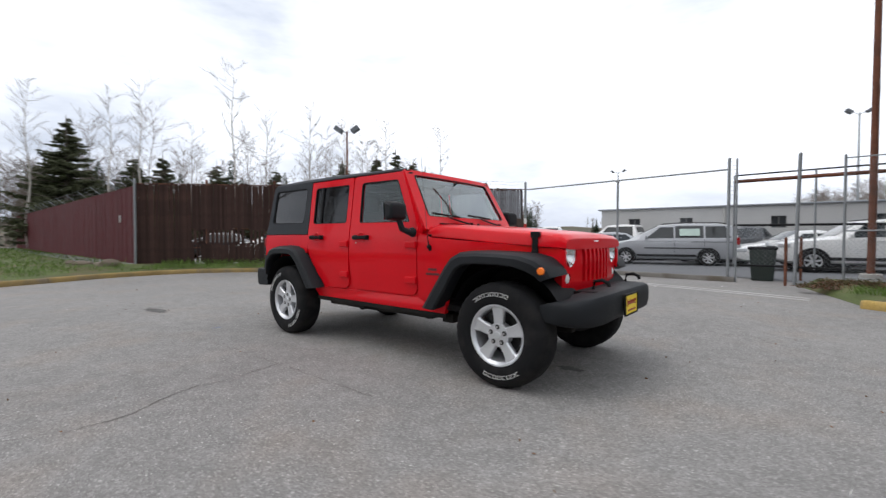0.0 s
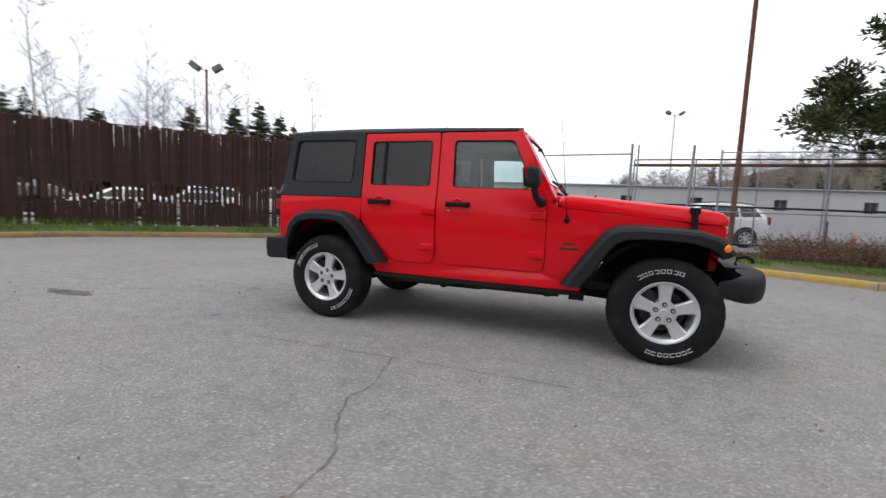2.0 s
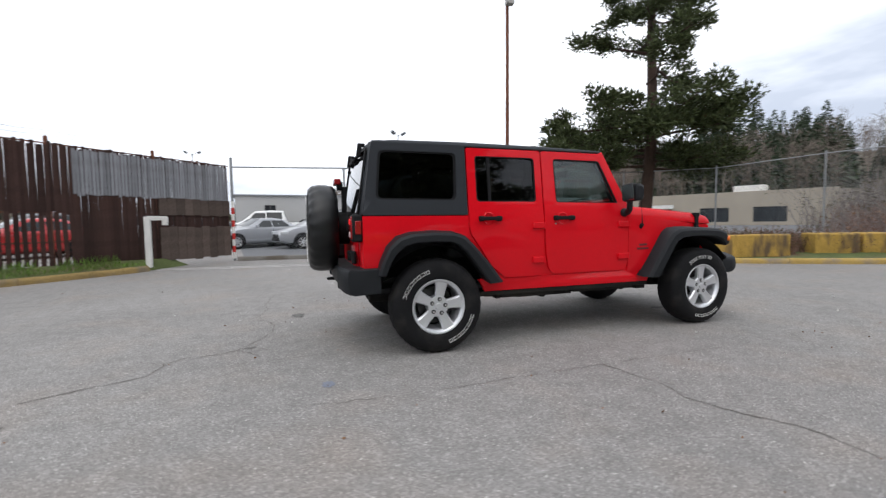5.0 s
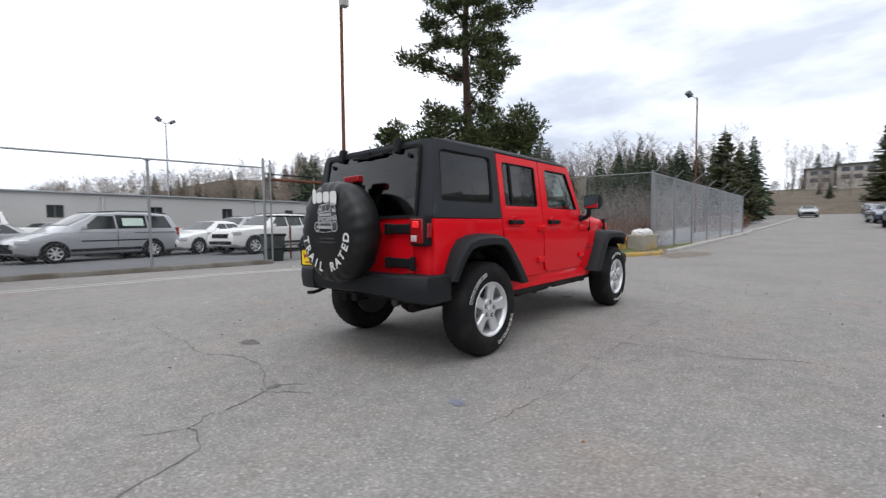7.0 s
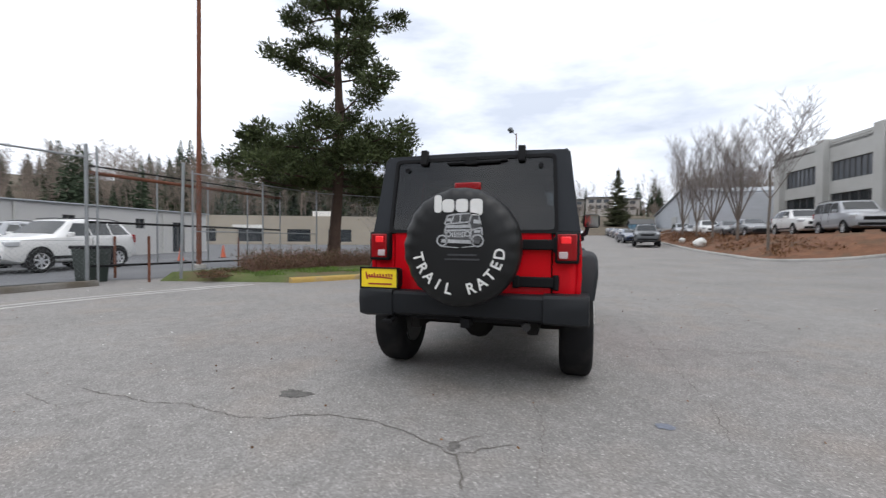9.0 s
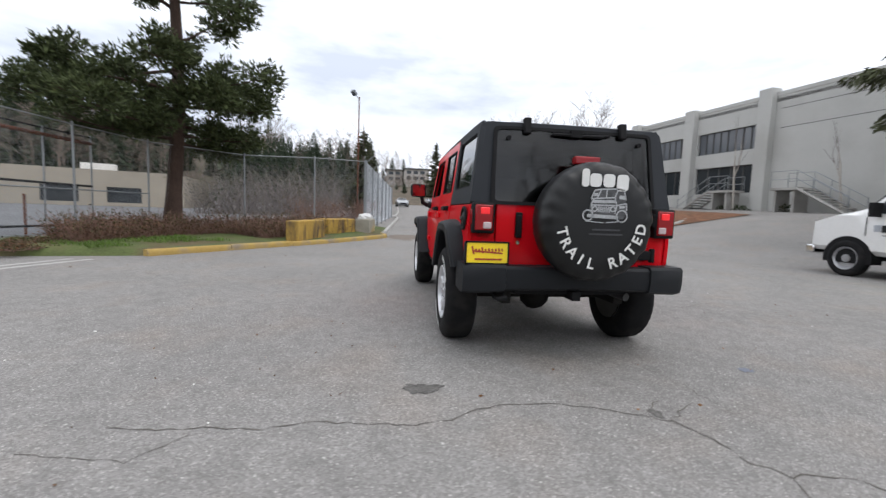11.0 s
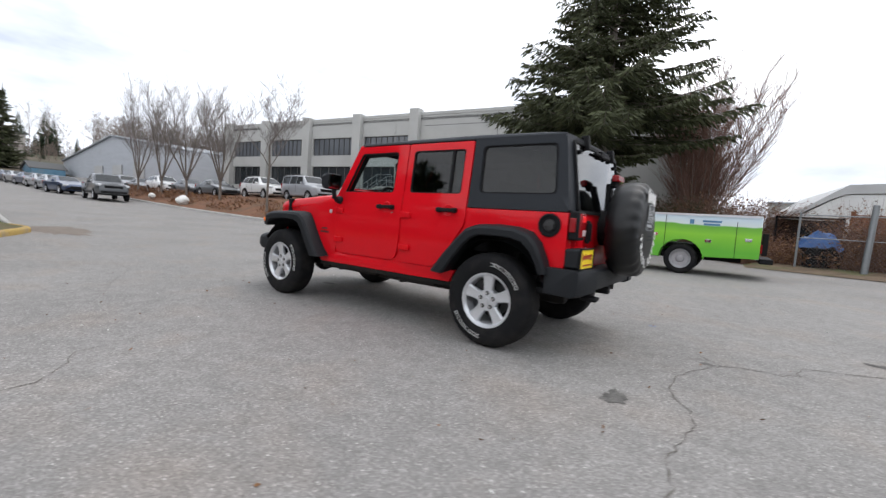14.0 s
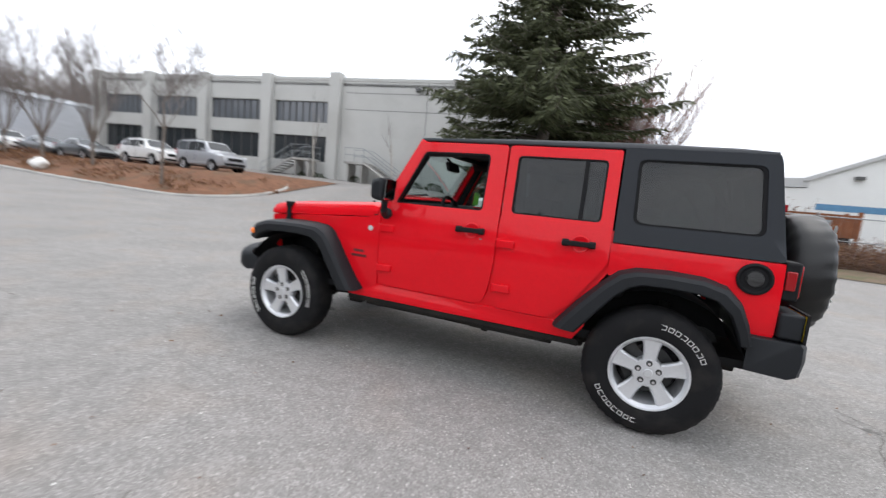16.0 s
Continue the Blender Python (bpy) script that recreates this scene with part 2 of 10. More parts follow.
# ---- materials ----
RED = material("red_car_paint", (0.665, 0.006, 0.014), 0.38, var=0.04, scale=1.5, fine=40, bump=0.0, coat=0.42, spec=0.02)
TOP = material("black_textured_hardtop", (0.024, 0.027, 0.032), 0.60, var=0.12, fine=400, bump=0.12)
PLAST = material("black_moulded_plastic", (0.014, 0.0155, 0.018), 0.58, var=0.15, fine=500, bump=0.10)
BLACK = material("matt_black", (0.007, 0.007, 0.008), 0.7, var=0.2, bump=0.1)
RUBBER = material("tyre_rubber", (0.008, 0.008, 0.009), 0.8, var=0.2, scale=10, fine=150, bump=0.2, tint=(0.05, 0.045, 0.04), tint_scale=6, tint_amount=0.25)
ALLOY = material("silver_alloy", (0.67, 0.68, 0.70), 0.36, metal=0.62, var=0.05, bump=0.0, coat=0.3)
CHROME = material("chrome", (0.75, 0.75, 0.76), 0.12, metal=1.0, var=0.03, bump=0.0)
MIRROR = material("mirror_glass", (0.45, 0.47, 0.47), 0.05, metal=1.0, var=0.02, bump=0.0)
STEEL = material("dark_steel", (0.05, 0.05, 0.05), 0.5, metal=0.5, var=0.2)
WHITE_MARK = material("white_lettering", (0.72, 0.72, 0.70), 0.6, var=0.06, bump=0.05)
VINYL = material("black_vinyl_cover", (0.006, 0.0065, 0.007), 0.42, spec=0.4, var=0.15, scale=4, fine=90, bump=0.06)
GLASS_CLEAR = glass("clear_glass", (0.66, 0.74, 0.72), 0.045)
GLASS_SCREEN = glass("windscreen_glass", (0.86, 0.92, 0.92), 0.09)
GLASS_TINT = glass("dark_tinted_glass", (0.25, 0.27, 0.28), 0.034, 0.95)
GLASS_REAR = glass("dark_tinted_rear_glass", (0.22, 0.23, 0.24), 0.042, 0.95)
LENS = glass("lamp_glass", (0.9, 0.9, 0.9))
TAIL_RED = lit("red_tail_lens", (0.26, 0.005, 0.008), 0.03)
TAIL_LIT = lit("lit_red_lamp", (0.62, 0.018, 0.022), 0.55)
AMBER = lit("amber_lens", (0.80, 0.18, 0.02), 0.16)
REVERSE = material("clear_reverse_lens", (0.55, 0.45, 0.46), 0.2, var=0.1, bump=0.0)
PLATE = material("yellow_plate", (0.95, 0.70, 0.02), 0.4, var=0.05, bump=0.0)
PLATE_INK = material("red_brown_ink", (0.35, 0.04, 0.02), 0.5, var=0.1, bump=0.0)
SEAT = material("dark_seat_cloth", (0.03, 0.03, 0.032), 0.85, var=0.2, fine=200)


def asphalt():
    """Old asphalt: light and dark stones in a grey binder, broad worn and stained patches."""
    m = bpy.data.materials.new("worn_asphalt")
    m.use_nodes = True
    n, l = m.node_tree.nodes, m.node_tree.links
    p = n["Principled BSDF"]
    co = n.new("ShaderNodeTexCoord")
    vo = n.new("ShaderNodeTexVoronoi")
    vo.inputs["Scale"].default_value = 95.0
    l.new(co.outputs["Object"], vo.inputs["Vector"])
    sep = n.new("ShaderNodeSeparateColor")
    l.new(vo.outputs["Color"], sep.inputs["Color"])
    rp = n.new("ShaderNodeValToRGB")
    e = rp.color_ramp.elements
    e[0].position, e[0].color = 0.0, (0.185, 0.177, 0.168, 1)
    e[1].position, e[1].color = 1.0, (0.36, 0.344, 0.327, 1)
    for pos, c in ((0.35, 0.222), (0.75, 0.255), (0.92, 0.29)):
        x = e.new(pos)
        x.color = (c, c * 0.963, c * 0.925, 1)
    l.new(sep.outputs["Red"], rp.inputs["Fac"])
    fine = n.new("ShaderNodeTexNoise")
    fine.inputs["Scale"].default_value, fine.inputs["Detail"].default_value = 260.0, 2.0
    big = n.new("ShaderNodeTexNoise")
    big.inputs["Scale"].default_value, big.inputs["Detail"].default_value = 0.55, 6.0
    mid = n.new("ShaderNodeTexNoise")
    mid.inputs["Scale"].default_value, mid.inputs["Detail"].default_value = 6.0, 5.0
    for t in (fine, big, mid):
        l.new(co.outputs["Object"], t.inputs["Vector"])
    val = None
    for t, lo, hi in ((fine, 0.86, 1.14), (big, 0.90, 1.11), (mid, 0.89, 1.11)):
        r = n.new("ShaderNodeMapRange")
        r.inputs["From Min"].default_value, r.inputs["From Max"].default_value = 0.25, 0.75
        r.inputs["To Min"].default_value, r.inputs["To Max"].default_value = lo, hi
        l.new(t.outputs["Fac"], r.inputs["Value"])
        if val is None:
            val = r.outputs["Result"]
        else:
            k = n.new("ShaderNodeMath")
            k.operation = "MULTIPLY"
            l.new(val, k.inputs[0])
            l.new(r.outputs["Result"], k.inputs[1])
            val = k.outputs["Value"]
    hs = n.new("ShaderNodeHueSaturation")
    l.new(rp.outputs["Color"], hs.inputs["Color"])
    l.new(val, hs.inputs["Value"])
    # sparse pale stones, worn bare
    chips = n.new("ShaderNodeTexVoronoi")
    chips.inputs["Scale"].default_value = 46.0
    l.new(co.outputs["Object"], chips.inputs["Vector"])
    c_sep = n.new("ShaderNodeSeparateColor")
    l.new(chips.outputs["Color"], c_sep.inputs["Color"])
    pick = n.new("ShaderNodeMapRange")
    pick.inputs["From Min"].default_value, pick.inputs["From Max"].default_value = 0.90, 0.985
    pick.inputs["To Max"].default_value = 0.85
    l.new(c_sep.outputs["Green"], pick.inputs["Value"])
    near = n.new("ShaderNodeMapRange")
    near.inputs["From Min"].default_value, near.inputs["From Max"].default_value = 0.34, 0.22
    l.new(chips.outputs["Distance"], near.inputs["Value"])
    both = n.new("ShaderNodeMath")
    both.operation = "MULTIPLY"
    l.new(pick.outputs["Result"], both.inputs[0])
    l.new(near.outputs["Result"], both.inputs[1])
    pale = n.new("ShaderNodeMix")
    pale.data_type = "RGBA"
    pale.inputs["B"].default_value = (0.52, 0.50, 0.47, 1)
    l.new(both.outputs["Value"], pale.inputs["Factor"])
    # faint rust-brown washes
    wash = n.new("ShaderNodeTexNoise")
    wash.inputs["Scale"].default_value, wash.inputs["Detail"].default_value = 1.1, 5.0
    l.new(co.outputs["Object"], wash.inputs["Vector"])
    w_r = n.new("ShaderNodeMapRange")
    w_r.inputs["From Min"].default_value, w_r.inputs["From Max"].default_value = 0.50, 0.72
    w_r.inputs["To Max"].default_value = 0.45
    l.new(wash.outputs["Fac"], w_r.inputs["Value"])
    brown = n.new("ShaderNodeMix")
    brown.data_type, brown.blend_type = "RGBA", "MULTIPLY"
    brown.inputs["B"].default_value = (1.03, 0.90, 0.80, 1)
    l.new(w_r.outputs["Result"], brown.inputs["Factor"])
    l.new(hs.outputs["Color"], brown.inputs["A"])
    l.new(brown.outputs["Result"], pale.inputs["A"])
    l.new(pale.outputs["Result"], p.inputs["Base Color"])
    p.inputs["Roughness"].default_value = 0.9
    p.inputs["Specular IOR Level"].default_value = 0.12
    bp = n.new("ShaderNodeBump")
    bp.inputs["Strength"].default_value, bp.inputs["Distance"].default_value = 0.28, 0.004
    l.new(vo.outputs["Distance"], bp.inputs["Height"])
    l.new(bp.outputs["Normal"], p.inputs["Normal"])
    return m


ASPHALT = asphalt()
CRACK = material("crack_dirt", (0.125, 0.116, 0.104), 0.9, var=0.3, fine=40)
STAIN = material("oil_stained_asphalt", (0.12, 0.115, 0.108), 0.75, var=0.5, scale=9, fine=60, bump=0.4, tint=(0.06, 0.057, 0.053), tint_scale=7, tint_amount=0.9)
CONCRETE = material("weathered_concrete", (0.40, 0.39, 0.37), 0.85, var=0.15, scale=1.5, fine=40, tint=(0.24, 0.23, 0.21), tint_scale=0.9, tint_amount=0.5)
KERB_BROWN = material("faded_yellow_brown_kerb_paint", (0.27, 0.19, 0.075), 0.85, var=0.3, scale=2.5, fine=35, tint=(0.17, 0.14, 0.10), tint_scale=2.0, tint_amount=0.9)
KERB_YELLOW = material("worn_yellow_kerb_paint", (0.42, 0.29, 0.09), 0.85, var=0.25, scale=2.5, fine=35, tint=(0.24, 0.20, 0.15), tint_scale=2.5, tint_amount=0.95)
GRASS_SOIL = material("grassy_soil", (0.090, 0.112, 0.040), 0.95, var=0.40, scale=2.0, fine=30, bump=0.7, tint=(0.13, 0.095, 0.058), tint_scale=0.9, tint_amount=0.85)
GALV = material("galvanised_steel", (0.27, 0.285, 0.295), 0.5, metal=0.55, var=0.12, scale=6)
RUST = material("rusty_steel", (0.16, 0.065, 0.04), 0.8, metal=0.1, var=0.3, scale=5, fine=40, tint=(0.10, 0.05, 0.035), tint_scale=2, tint_amount=0.7)
LAMP_GREY = material("grey_lamp_housing", (0.12, 0.13, 0.14), 0.5, metal=0.4)


# ---- ground ----
def ground_z(x, y):
    up = 1.75 * ss((-y - 7.0) / 15.0) * ss((x - 2.5) / 9.0)
    road = 0.032 * max(0.0, x - 14.0) * (1 - 0.85 * ss((y - 2.6) / 10.0))
    lot = 0.03 * ss((y - 10.6) / 1.0) if x < 12 else 0.03 + 0.11 * ss((x - 12) / 6)
    return up + road + (lot if y > 4 else 0.0)


def axis_steps(lo, hi):
    """Fine steps round the middle, coarse ones far out."""
    a, v = [], 0.0
    while v < hi:
        a.append(v)
        v += 1.0 if v < 40 else 4.0 if v < 120 else 40.0
    b, v = [], -1.0
    while v > lo:
        b.append(v)
        v -= 1.0 if v > -40 else 4.0 if v > -120 else 40.0
    return [lo] + b[::-1] + a + [hi]


gx, gy = axis_steps(-900, 900), axis_steps(-900, 900)
g_verts = [(x, y, ground_z(min(x, 95), y)) for x in gx for y in gy]
g_n = len(gy)
g_faces = [(i * g_n + j, (i + 1) * g_n + j, (i + 1) * g_n + j + 1, i * g_n + j + 1) for i in range(len(gx) - 1) for j in range(g_n - 1)]
ground = tagged(raw("ground", g_verts, g_faces, ASPHALT, smooth=True), "worn grey asphalt yard and sloping road", "ground", kind="structure")


# ---- the red off-road car ----
car = thing("off_road_car", "bright red four-door off-road car with black hardtop, parked on asphalt", "car")
WZ, WY = [0.46, 0.60, 0.85, 1.05, 1.17, 1.20, 1.31, 1.80], [0.770, 0.798, 0.815, 0.815, 0.803, 0.800, 0.782, 0.722]


def half_width(z):
    return float(np.interp(z, WZ, WY))


def side_put(s, out=0.0):
    return lambda u, v: Vector((u, s * (half_width(v) + out), v))


CUTS = [0.6, 0.72, 0.85, 0.95, 1.05, 1.17, 1.2, 1.31, 1.45, 1.6]


def side_panel(name, s, outline, holes, mat, parent, thick=0.03, out=0.0, label="", bevel=0.006):
    bm = sheet(outline, holes, side_put(s, out), cuts_v=CUTS, depth=(0, -s * thick, 0))
    return part(name, bm, mat, parent, label, bevel=bevel)


def side_pane(name, s, outline, mat, parent, inset=0.012):
    bm = sheet(outline, [], side_put(s, -inset), cuts_v=[1.45, 1.6], depth=(0, -s * 0.005, 0))
    ob = part(name, bm, mat, parent)
    ob.visible_shadow = False
    return ob


def inset_loop(pts, d):
    c = Vector((sum(p[0] for p in pts) / len(pts), sum(p[1] for p in pts) / len(pts)))
    return [tuple(Vector(p) + (Vector(p) - c).normalized() * d) for p in pts]


def fender_put(s, out=0.0):
    def put(u, v):
        f = ss((u - 0.75) / 1.1)
        return Vector((u, s * ((half_width(v) + out) * (1 - f) + (0.615 + out) * f), v))
    return put


BADGE = material("dark_red_badge", (0.10, 0.010, 0.012), 0.5, var=0.1, bump=0.0)
for s in (-1, 1):
    # rear quarter of the body, over the rear wheel
    side_panel("rear_quarter_panel", s, rounded([(-2.085, 1.172), (-1.158, 1.172), (-1.158, 0.96), (-1.25, 0.985), (-1.78, 1.00), (-1.96, 0.66), (-2.02, 0.66), (-2.085, 0.74)], [0.01, 0.0, 0.02, 0.06, 0.08, 0.02, 0.02, 0.04]), [], RED, car)
    # sill under the doors
    side_panel("sill_panel", s, [(-0.99, 0.482), (0.86, 0.478), (0.90, 0.60), (0.575, 0.605), (-0.80, 0.598), (-1.06, 0.598)], [], RED, car, thick=0.05, out=-0.006)
    # front wing behind and over the wheel
    wing = rounded([(0.578, 1.180), (0.70, 1.145), (1.885, 1.052), (1.885, 0.86), (1.76, 0.97), (1.08, 0.99), (0.84, 0.60), (0.578, 0.60)], [0.0, 0.02, 0.02, 0.01, 0.08, 0.06, 0.0, 0.0])
    bm = sheet(wing, [], fender_put(s), cuts_u=[0.7, 0.85, 1.0, 1.15, 1.3, 1.45, 1.6, 1.75], cuts_v=[0.7, 0.85, 1.05], depth=(0, -s * 0.03, 0))
    part("front_wing", bm, RED, car, bevel=0.006)
    # doors
    fwin = rounded([(-0.265, 1.705), (0.262, 1.70), (0.462, 1.285), (-0.255, 1.290)], [0.04, 0.03, 0.02, 0.035])
    fdoor = rounded([(-0.388, 1.775), (0.318, 1.772), (0.570, 1.235), (0.572, 0.612), (-0.34, 0.612), (-0.388, 0.90)], [0.03, 0.03, 0.03, 0.10, 0.10, 0.10], 6)
    rwin = rounded([(-1.072, 1.705), (-0.468, 1.705), (-0.468, 1.295), (-1.072, 1.295)], 0.035)
    rdoor = rounded([(-1.150, 1.775), (-0.402, 1.775), (-0.402, 0.605), (-0.80, 0.605), (-0.94, 0.72), (-1.150, 1.03)], [0.02, 0.03, 0.10, 0.05, 0.03, 0.05], 6)
    for nm, outline, win, glaze in (("front_door", fdoor, fwin, GLASS_CLEAR), ("rear_door", rdoor, rwin, GLASS_TINT)):
        d = side_panel(nm, s, outline, [win], RED, car, thick=0.045, out=0.004, bevel=0.008)
        side_panel("window_seal", s, inset_loop(win, 0.004), [inset_loop(win, -0.014)], BLACK, d, thick=0.02, out=0.002, bevel=0.0)
        side_panel("door_trim", s, inset_loop(outline, -0.014), [inset_loop(win, 0.012)], BLACK, d, label="black inner door lining", thick=0.014, out=-0.044, bevel=0.0)
        # the driver's window is wound down
        if nm == "rear_door" or s < 0:
            side_pane("window_pane", s, inset_loop(win, -0.006), glaze, d)
        hx = -0.19 if nm == "front_door" else -0.955
        hz, hy = 1.143, half_width(1.143) + 0.004
        bm = bmesh.new()
        box(bm, (hx, s * (hy + 0.036), hz), (0.215, 0.022, 0.036))
        for e in (-0.085, 0.085):
            box(bm, (hx + e, s * (hy + 0.016), hz), (0.046, 0.036, 0.046))
        part("door_handle", bm, BLACK, d, "black pull handle", bevel=0.008)
        bm = bmesh.new()
        lathe(bm, [(0.0, -0.001), (0.034, 0.001), (0.054, 0.007), (0.062, 0.0)], 20)
        bmesh.ops.transform(bm, matrix=Matrix.Translation((hx - 0.01, s * (hy + 0.001), hz - 0.004)) @ Matrix.Diagonal((1, s, 1, 1)), verts=bm.verts)
        part("handle_cup", bm, RED, d)
        if nm == "front_door":
            bm = bmesh.new()
            tube(bm, (hx - 0.085, s * (hy - 0.002), hz - 0.062), (hx - 0.085, s * (hy + 0.006), hz - 0.062), 0.013, n=14)
            part("key_lock", bm, CHROME, d)
        x0 = 0.50 if nm == "front_door" else -0.47
        for z in (1.075, 0.755):
            bm = bmesh.new()
            yw = half_width(z) + 0.004
            box(bm, (x0, s * (yw + 0.012), z), (0.115, 0.026, 0.056))
            tube(bm, (x0 + 0.062, s * (yw + 0.014), z - 0.034), (x0 + 0.062, s * (yw + 0.014), z + 0.034), 0.014, n=10)
            part("door_hinge", bm, RED, d, bevel=0.006)
    # fixed divider of the rear door window
    bm = sheet([(-0.952, 1.30), (-0.925, 1.30), (-0.925, 1.70), (-0.952, 1.70)], [], side_put(s, 0.0), cuts_v=[1.45, 1.6], depth=(0, -s * 0.02, 0))
    part("window_divider", bm, BLACK, car)
    # body side behind the doors, so that the door gaps show paint
    side_panel("body_side", s, [(-0.90, 0.59), (0.60, 0.59), (0.60, 1.25), (-1.17, 1.25), (-1.17, 0.99)], [], RED, car, thick=0.02, out=-0.016, bevel=0.0)
    # hardtop side with its window
    qwin = rounded([(-1.935, 1.722), (-1.248, 1.722), (-1.262, 1.305), (-1.972, 1.310)], 0.05)
    top_side = rounded([(-1.995, 1.79), (-1.162, 1.79), (-1.162, 1.178), (-2.082, 1.178)], [0.05, 0.0, 0.0, 0.02])
    h = side_panel("hardtop_side", s, top_side, [qwin], TOP, car, thick=0.04, out=0.004, bevel=0.012)
    side_panel("window_seal", s, inset_loop(qwin, 0.003), [inset_loop(qwin, -0.022)], BLACK, h, thick=0.03, out=-0.004, bevel=0.0)
    side_pane("window_pane", s, inset_loop(qwin, -0.004), GLASS_TINT, h)
    # wheel-arch flares: a rounded band standing out from the body
    for nm, outer, inner, att in (
        ("rear_wheel_flare", [(-1.985, 0.69), (-1.955, 0.80), (-1.90, 0.92), (-1.82, 1.00), (-1.70, 1.035), (-1.50, 1.045), (-1.32, 1.035), (-1.22, 1.00), (-1.13, 0.915), (-0.99, 0.76), (-0.855, 0.585)],
         [(-1.915, 0.68), (-1.885, 0.76), (-1.84, 0.85), (-1.76, 0.92), (-1.66, 0.945), (-1.50, 0.95), (-1.37, 0.945), (-1.30, 0.92), (-1.22, 0.85), (-1.11, 0.71), (-1.01, 0.575)], None),
        ("front_wheel_flare", [(0.710, 0.540), (0.850, 0.745), (0.965, 0.91), (1.03, 0.985), (1.11, 1.025), (1.28, 1.035), (1.50, 1.03), (1.68, 1.02), (1.80, 0.985), (1.875, 0.925), (1.905, 0.865)],
         [(0.870, 0.532), (0.985, 0.705), (1.06, 0.83), (1.11, 0.89), (1.18, 0.925), (1.30, 0.935), (1.48, 0.935), (1.62, 0.925), (1.71, 0.90), (1.775, 0.865), (1.815, 0.825)], True)):
        rings = []
        for (ox, oz), (ix, iz) in zip(outer, inner):
            f = ss((ox - 0.75) / 1.1) if att else 0.0
            base = (half_width(min(oz, 1.1)) - 0.01) * (1 - f) + 0.60 * f
            k = len(rings) / (len(outer) - 1)
            yo = 0.93 - (0.05 * ss((k - 0.75) / 0.25) if att else 0.03 * ss((0.2 - k) / 0.2))
            mx, mz = (ox * 0.62 + ix * 0.38), (oz * 0.62 + iz * 0.38)
            rings.append([(ox, s * base, oz + 0.006), (ox * 0.97 + ix * 0.03, s * (yo - 0.055), oz - 0.002), (ox * 0.86 + ix * 0.14, s * (yo - 0.012), oz * 0.86 + iz * 0.14), (mx, s * (yo + 0.008), mz),
                          (ix * 0.9 + ox * 0.1, s * (yo + 0.010), iz * 0.9 + oz * 0.1), (ix, s * (yo - 0.006), iz), (ix, s * (yo - 0.04), iz + 0.004), (ix, s * (base - 0.02), iz + 0.02)])
        part(nm, loft(rings), PLAST, car, "matt black moulded flare", angle=28)
    # inner wheel wells
    for x, w in ((-1.4735, 0.50), (1.4735, 0.50)):
        arch = [(x + w * math.cos(a) * (1.02), 0.46 + 0.46 * math.sin(a)) for a in np.linspace(0.33, math.pi - 0.33, 15)]
        rings = [[(px, s * yy, pz) for yy in (0.40, 0.88 if x < 0 else 0.80)] for px, pz in arch]
        bm = loft(rings, closed_ring=False)
        bm.faces.new([bm.verts.new((px, s * 0.40, pz)) for px, pz in arch])
        part("wheel_well", bm, BLACK, car)
    # marker lamp at the front flare
    bm = bmesh.new()
    lathe(bm, [(0.0, 0.012), (0.020, 0.010), (0.027, 0.0), (0.027, -0.02)], 20)
    bmesh.ops.transform(bm, matrix=Matrix.Translation((1.835, s * 0.905, 0.905)) @ Matrix.Rotation(radians(-22 * s), 4, "Z") @ Matrix.Diagonal((1, s, 1, 1)), verts=bm.verts)
    part("marker_lamp", bm, AMBER, car, "round amber marker lamp")
    # mirror on its arm
    bm = bmesh.new()
    rings = []
    for yy, w, h in ((0.885, 0.07, 0.145), (0.90, 0.095, 0.175), (0.98, 0.105, 0.185), (1.065, 0.095, 0.175), (1.085, 0.06, 0.13)):
        rings.append([(0.475 + a, s * yy, 1.375 + b) for a, b in rounded([(-w / 2, -h / 2), (w / 2, -h / 2 + 0.02), (w / 2, h / 2 - 0.02), (-w / 2, h / 2)], 0.03)])
    mir = part("door_mirror", loft(rings), PLAST, car, "black door mirror on a short arm")
    bm = bmesh.new()
    pipe(bm, [(0.52, s * 0.80, 1.185), (0.52, s * 0.86, 1.19), (0.49, s * 0.92, 1.22), (0.475, s * 0.94, 1.30)], 0.028, 10)
    lathe_m = Matrix.Translation((0.52, s * 0.815, 1.19))
    r = bmesh.ops.create_icosphere(bm, subdivisions=2, radius=0.045)
    bmesh.ops.transform(bm, matrix=lathe_m, verts=r["verts"])
    part("mirror_arm", bm, PLAST, mir)
    bm = bmesh.new()
    box(bm, (0.406, s * 0.985, 1.375), (0.004, 0.160, 0.145), Matrix.Rotation(radians(s * 3), 3, "Z") @ Matrix.Rotation(radians(-5), 3, "Y"))
    part("mirror_glass", bm, MIRROR, mir)
    # hood latch with its rubber strap
    bm = bmesh.new()
    box(bm, (1.66, s * 0.652, 1.085), (0.045, 0.026, 0.12))
    box(bm, (1.66, s * 0.640, 1.165), (0.07, 0.05, 0.045))
    box(bm, (1.66, s * 0.655, 1.030), (0.05, 0.03, 0.03))
    part("hood_latch", bm, BLACK, car, bevel=0.006)
    # plain bars where the wing carries its small badges
    for z, w, mat in ((0.862, 0.10, BADGE), (0.822, 0.15, BADGE)):
        bm = sheet([(0.76 - w / 2, z - 0.010), (0.76 + w / 2, z - 0.010), (0.76 + w / 2, z + 0.010), (0.76 - w / 2, z + 0.010)], [], fender_put(s, 0.002), cuts_u=[0.76], depth=(0, -s * 0.004, 0))
        part("badge", bm, mat, car)

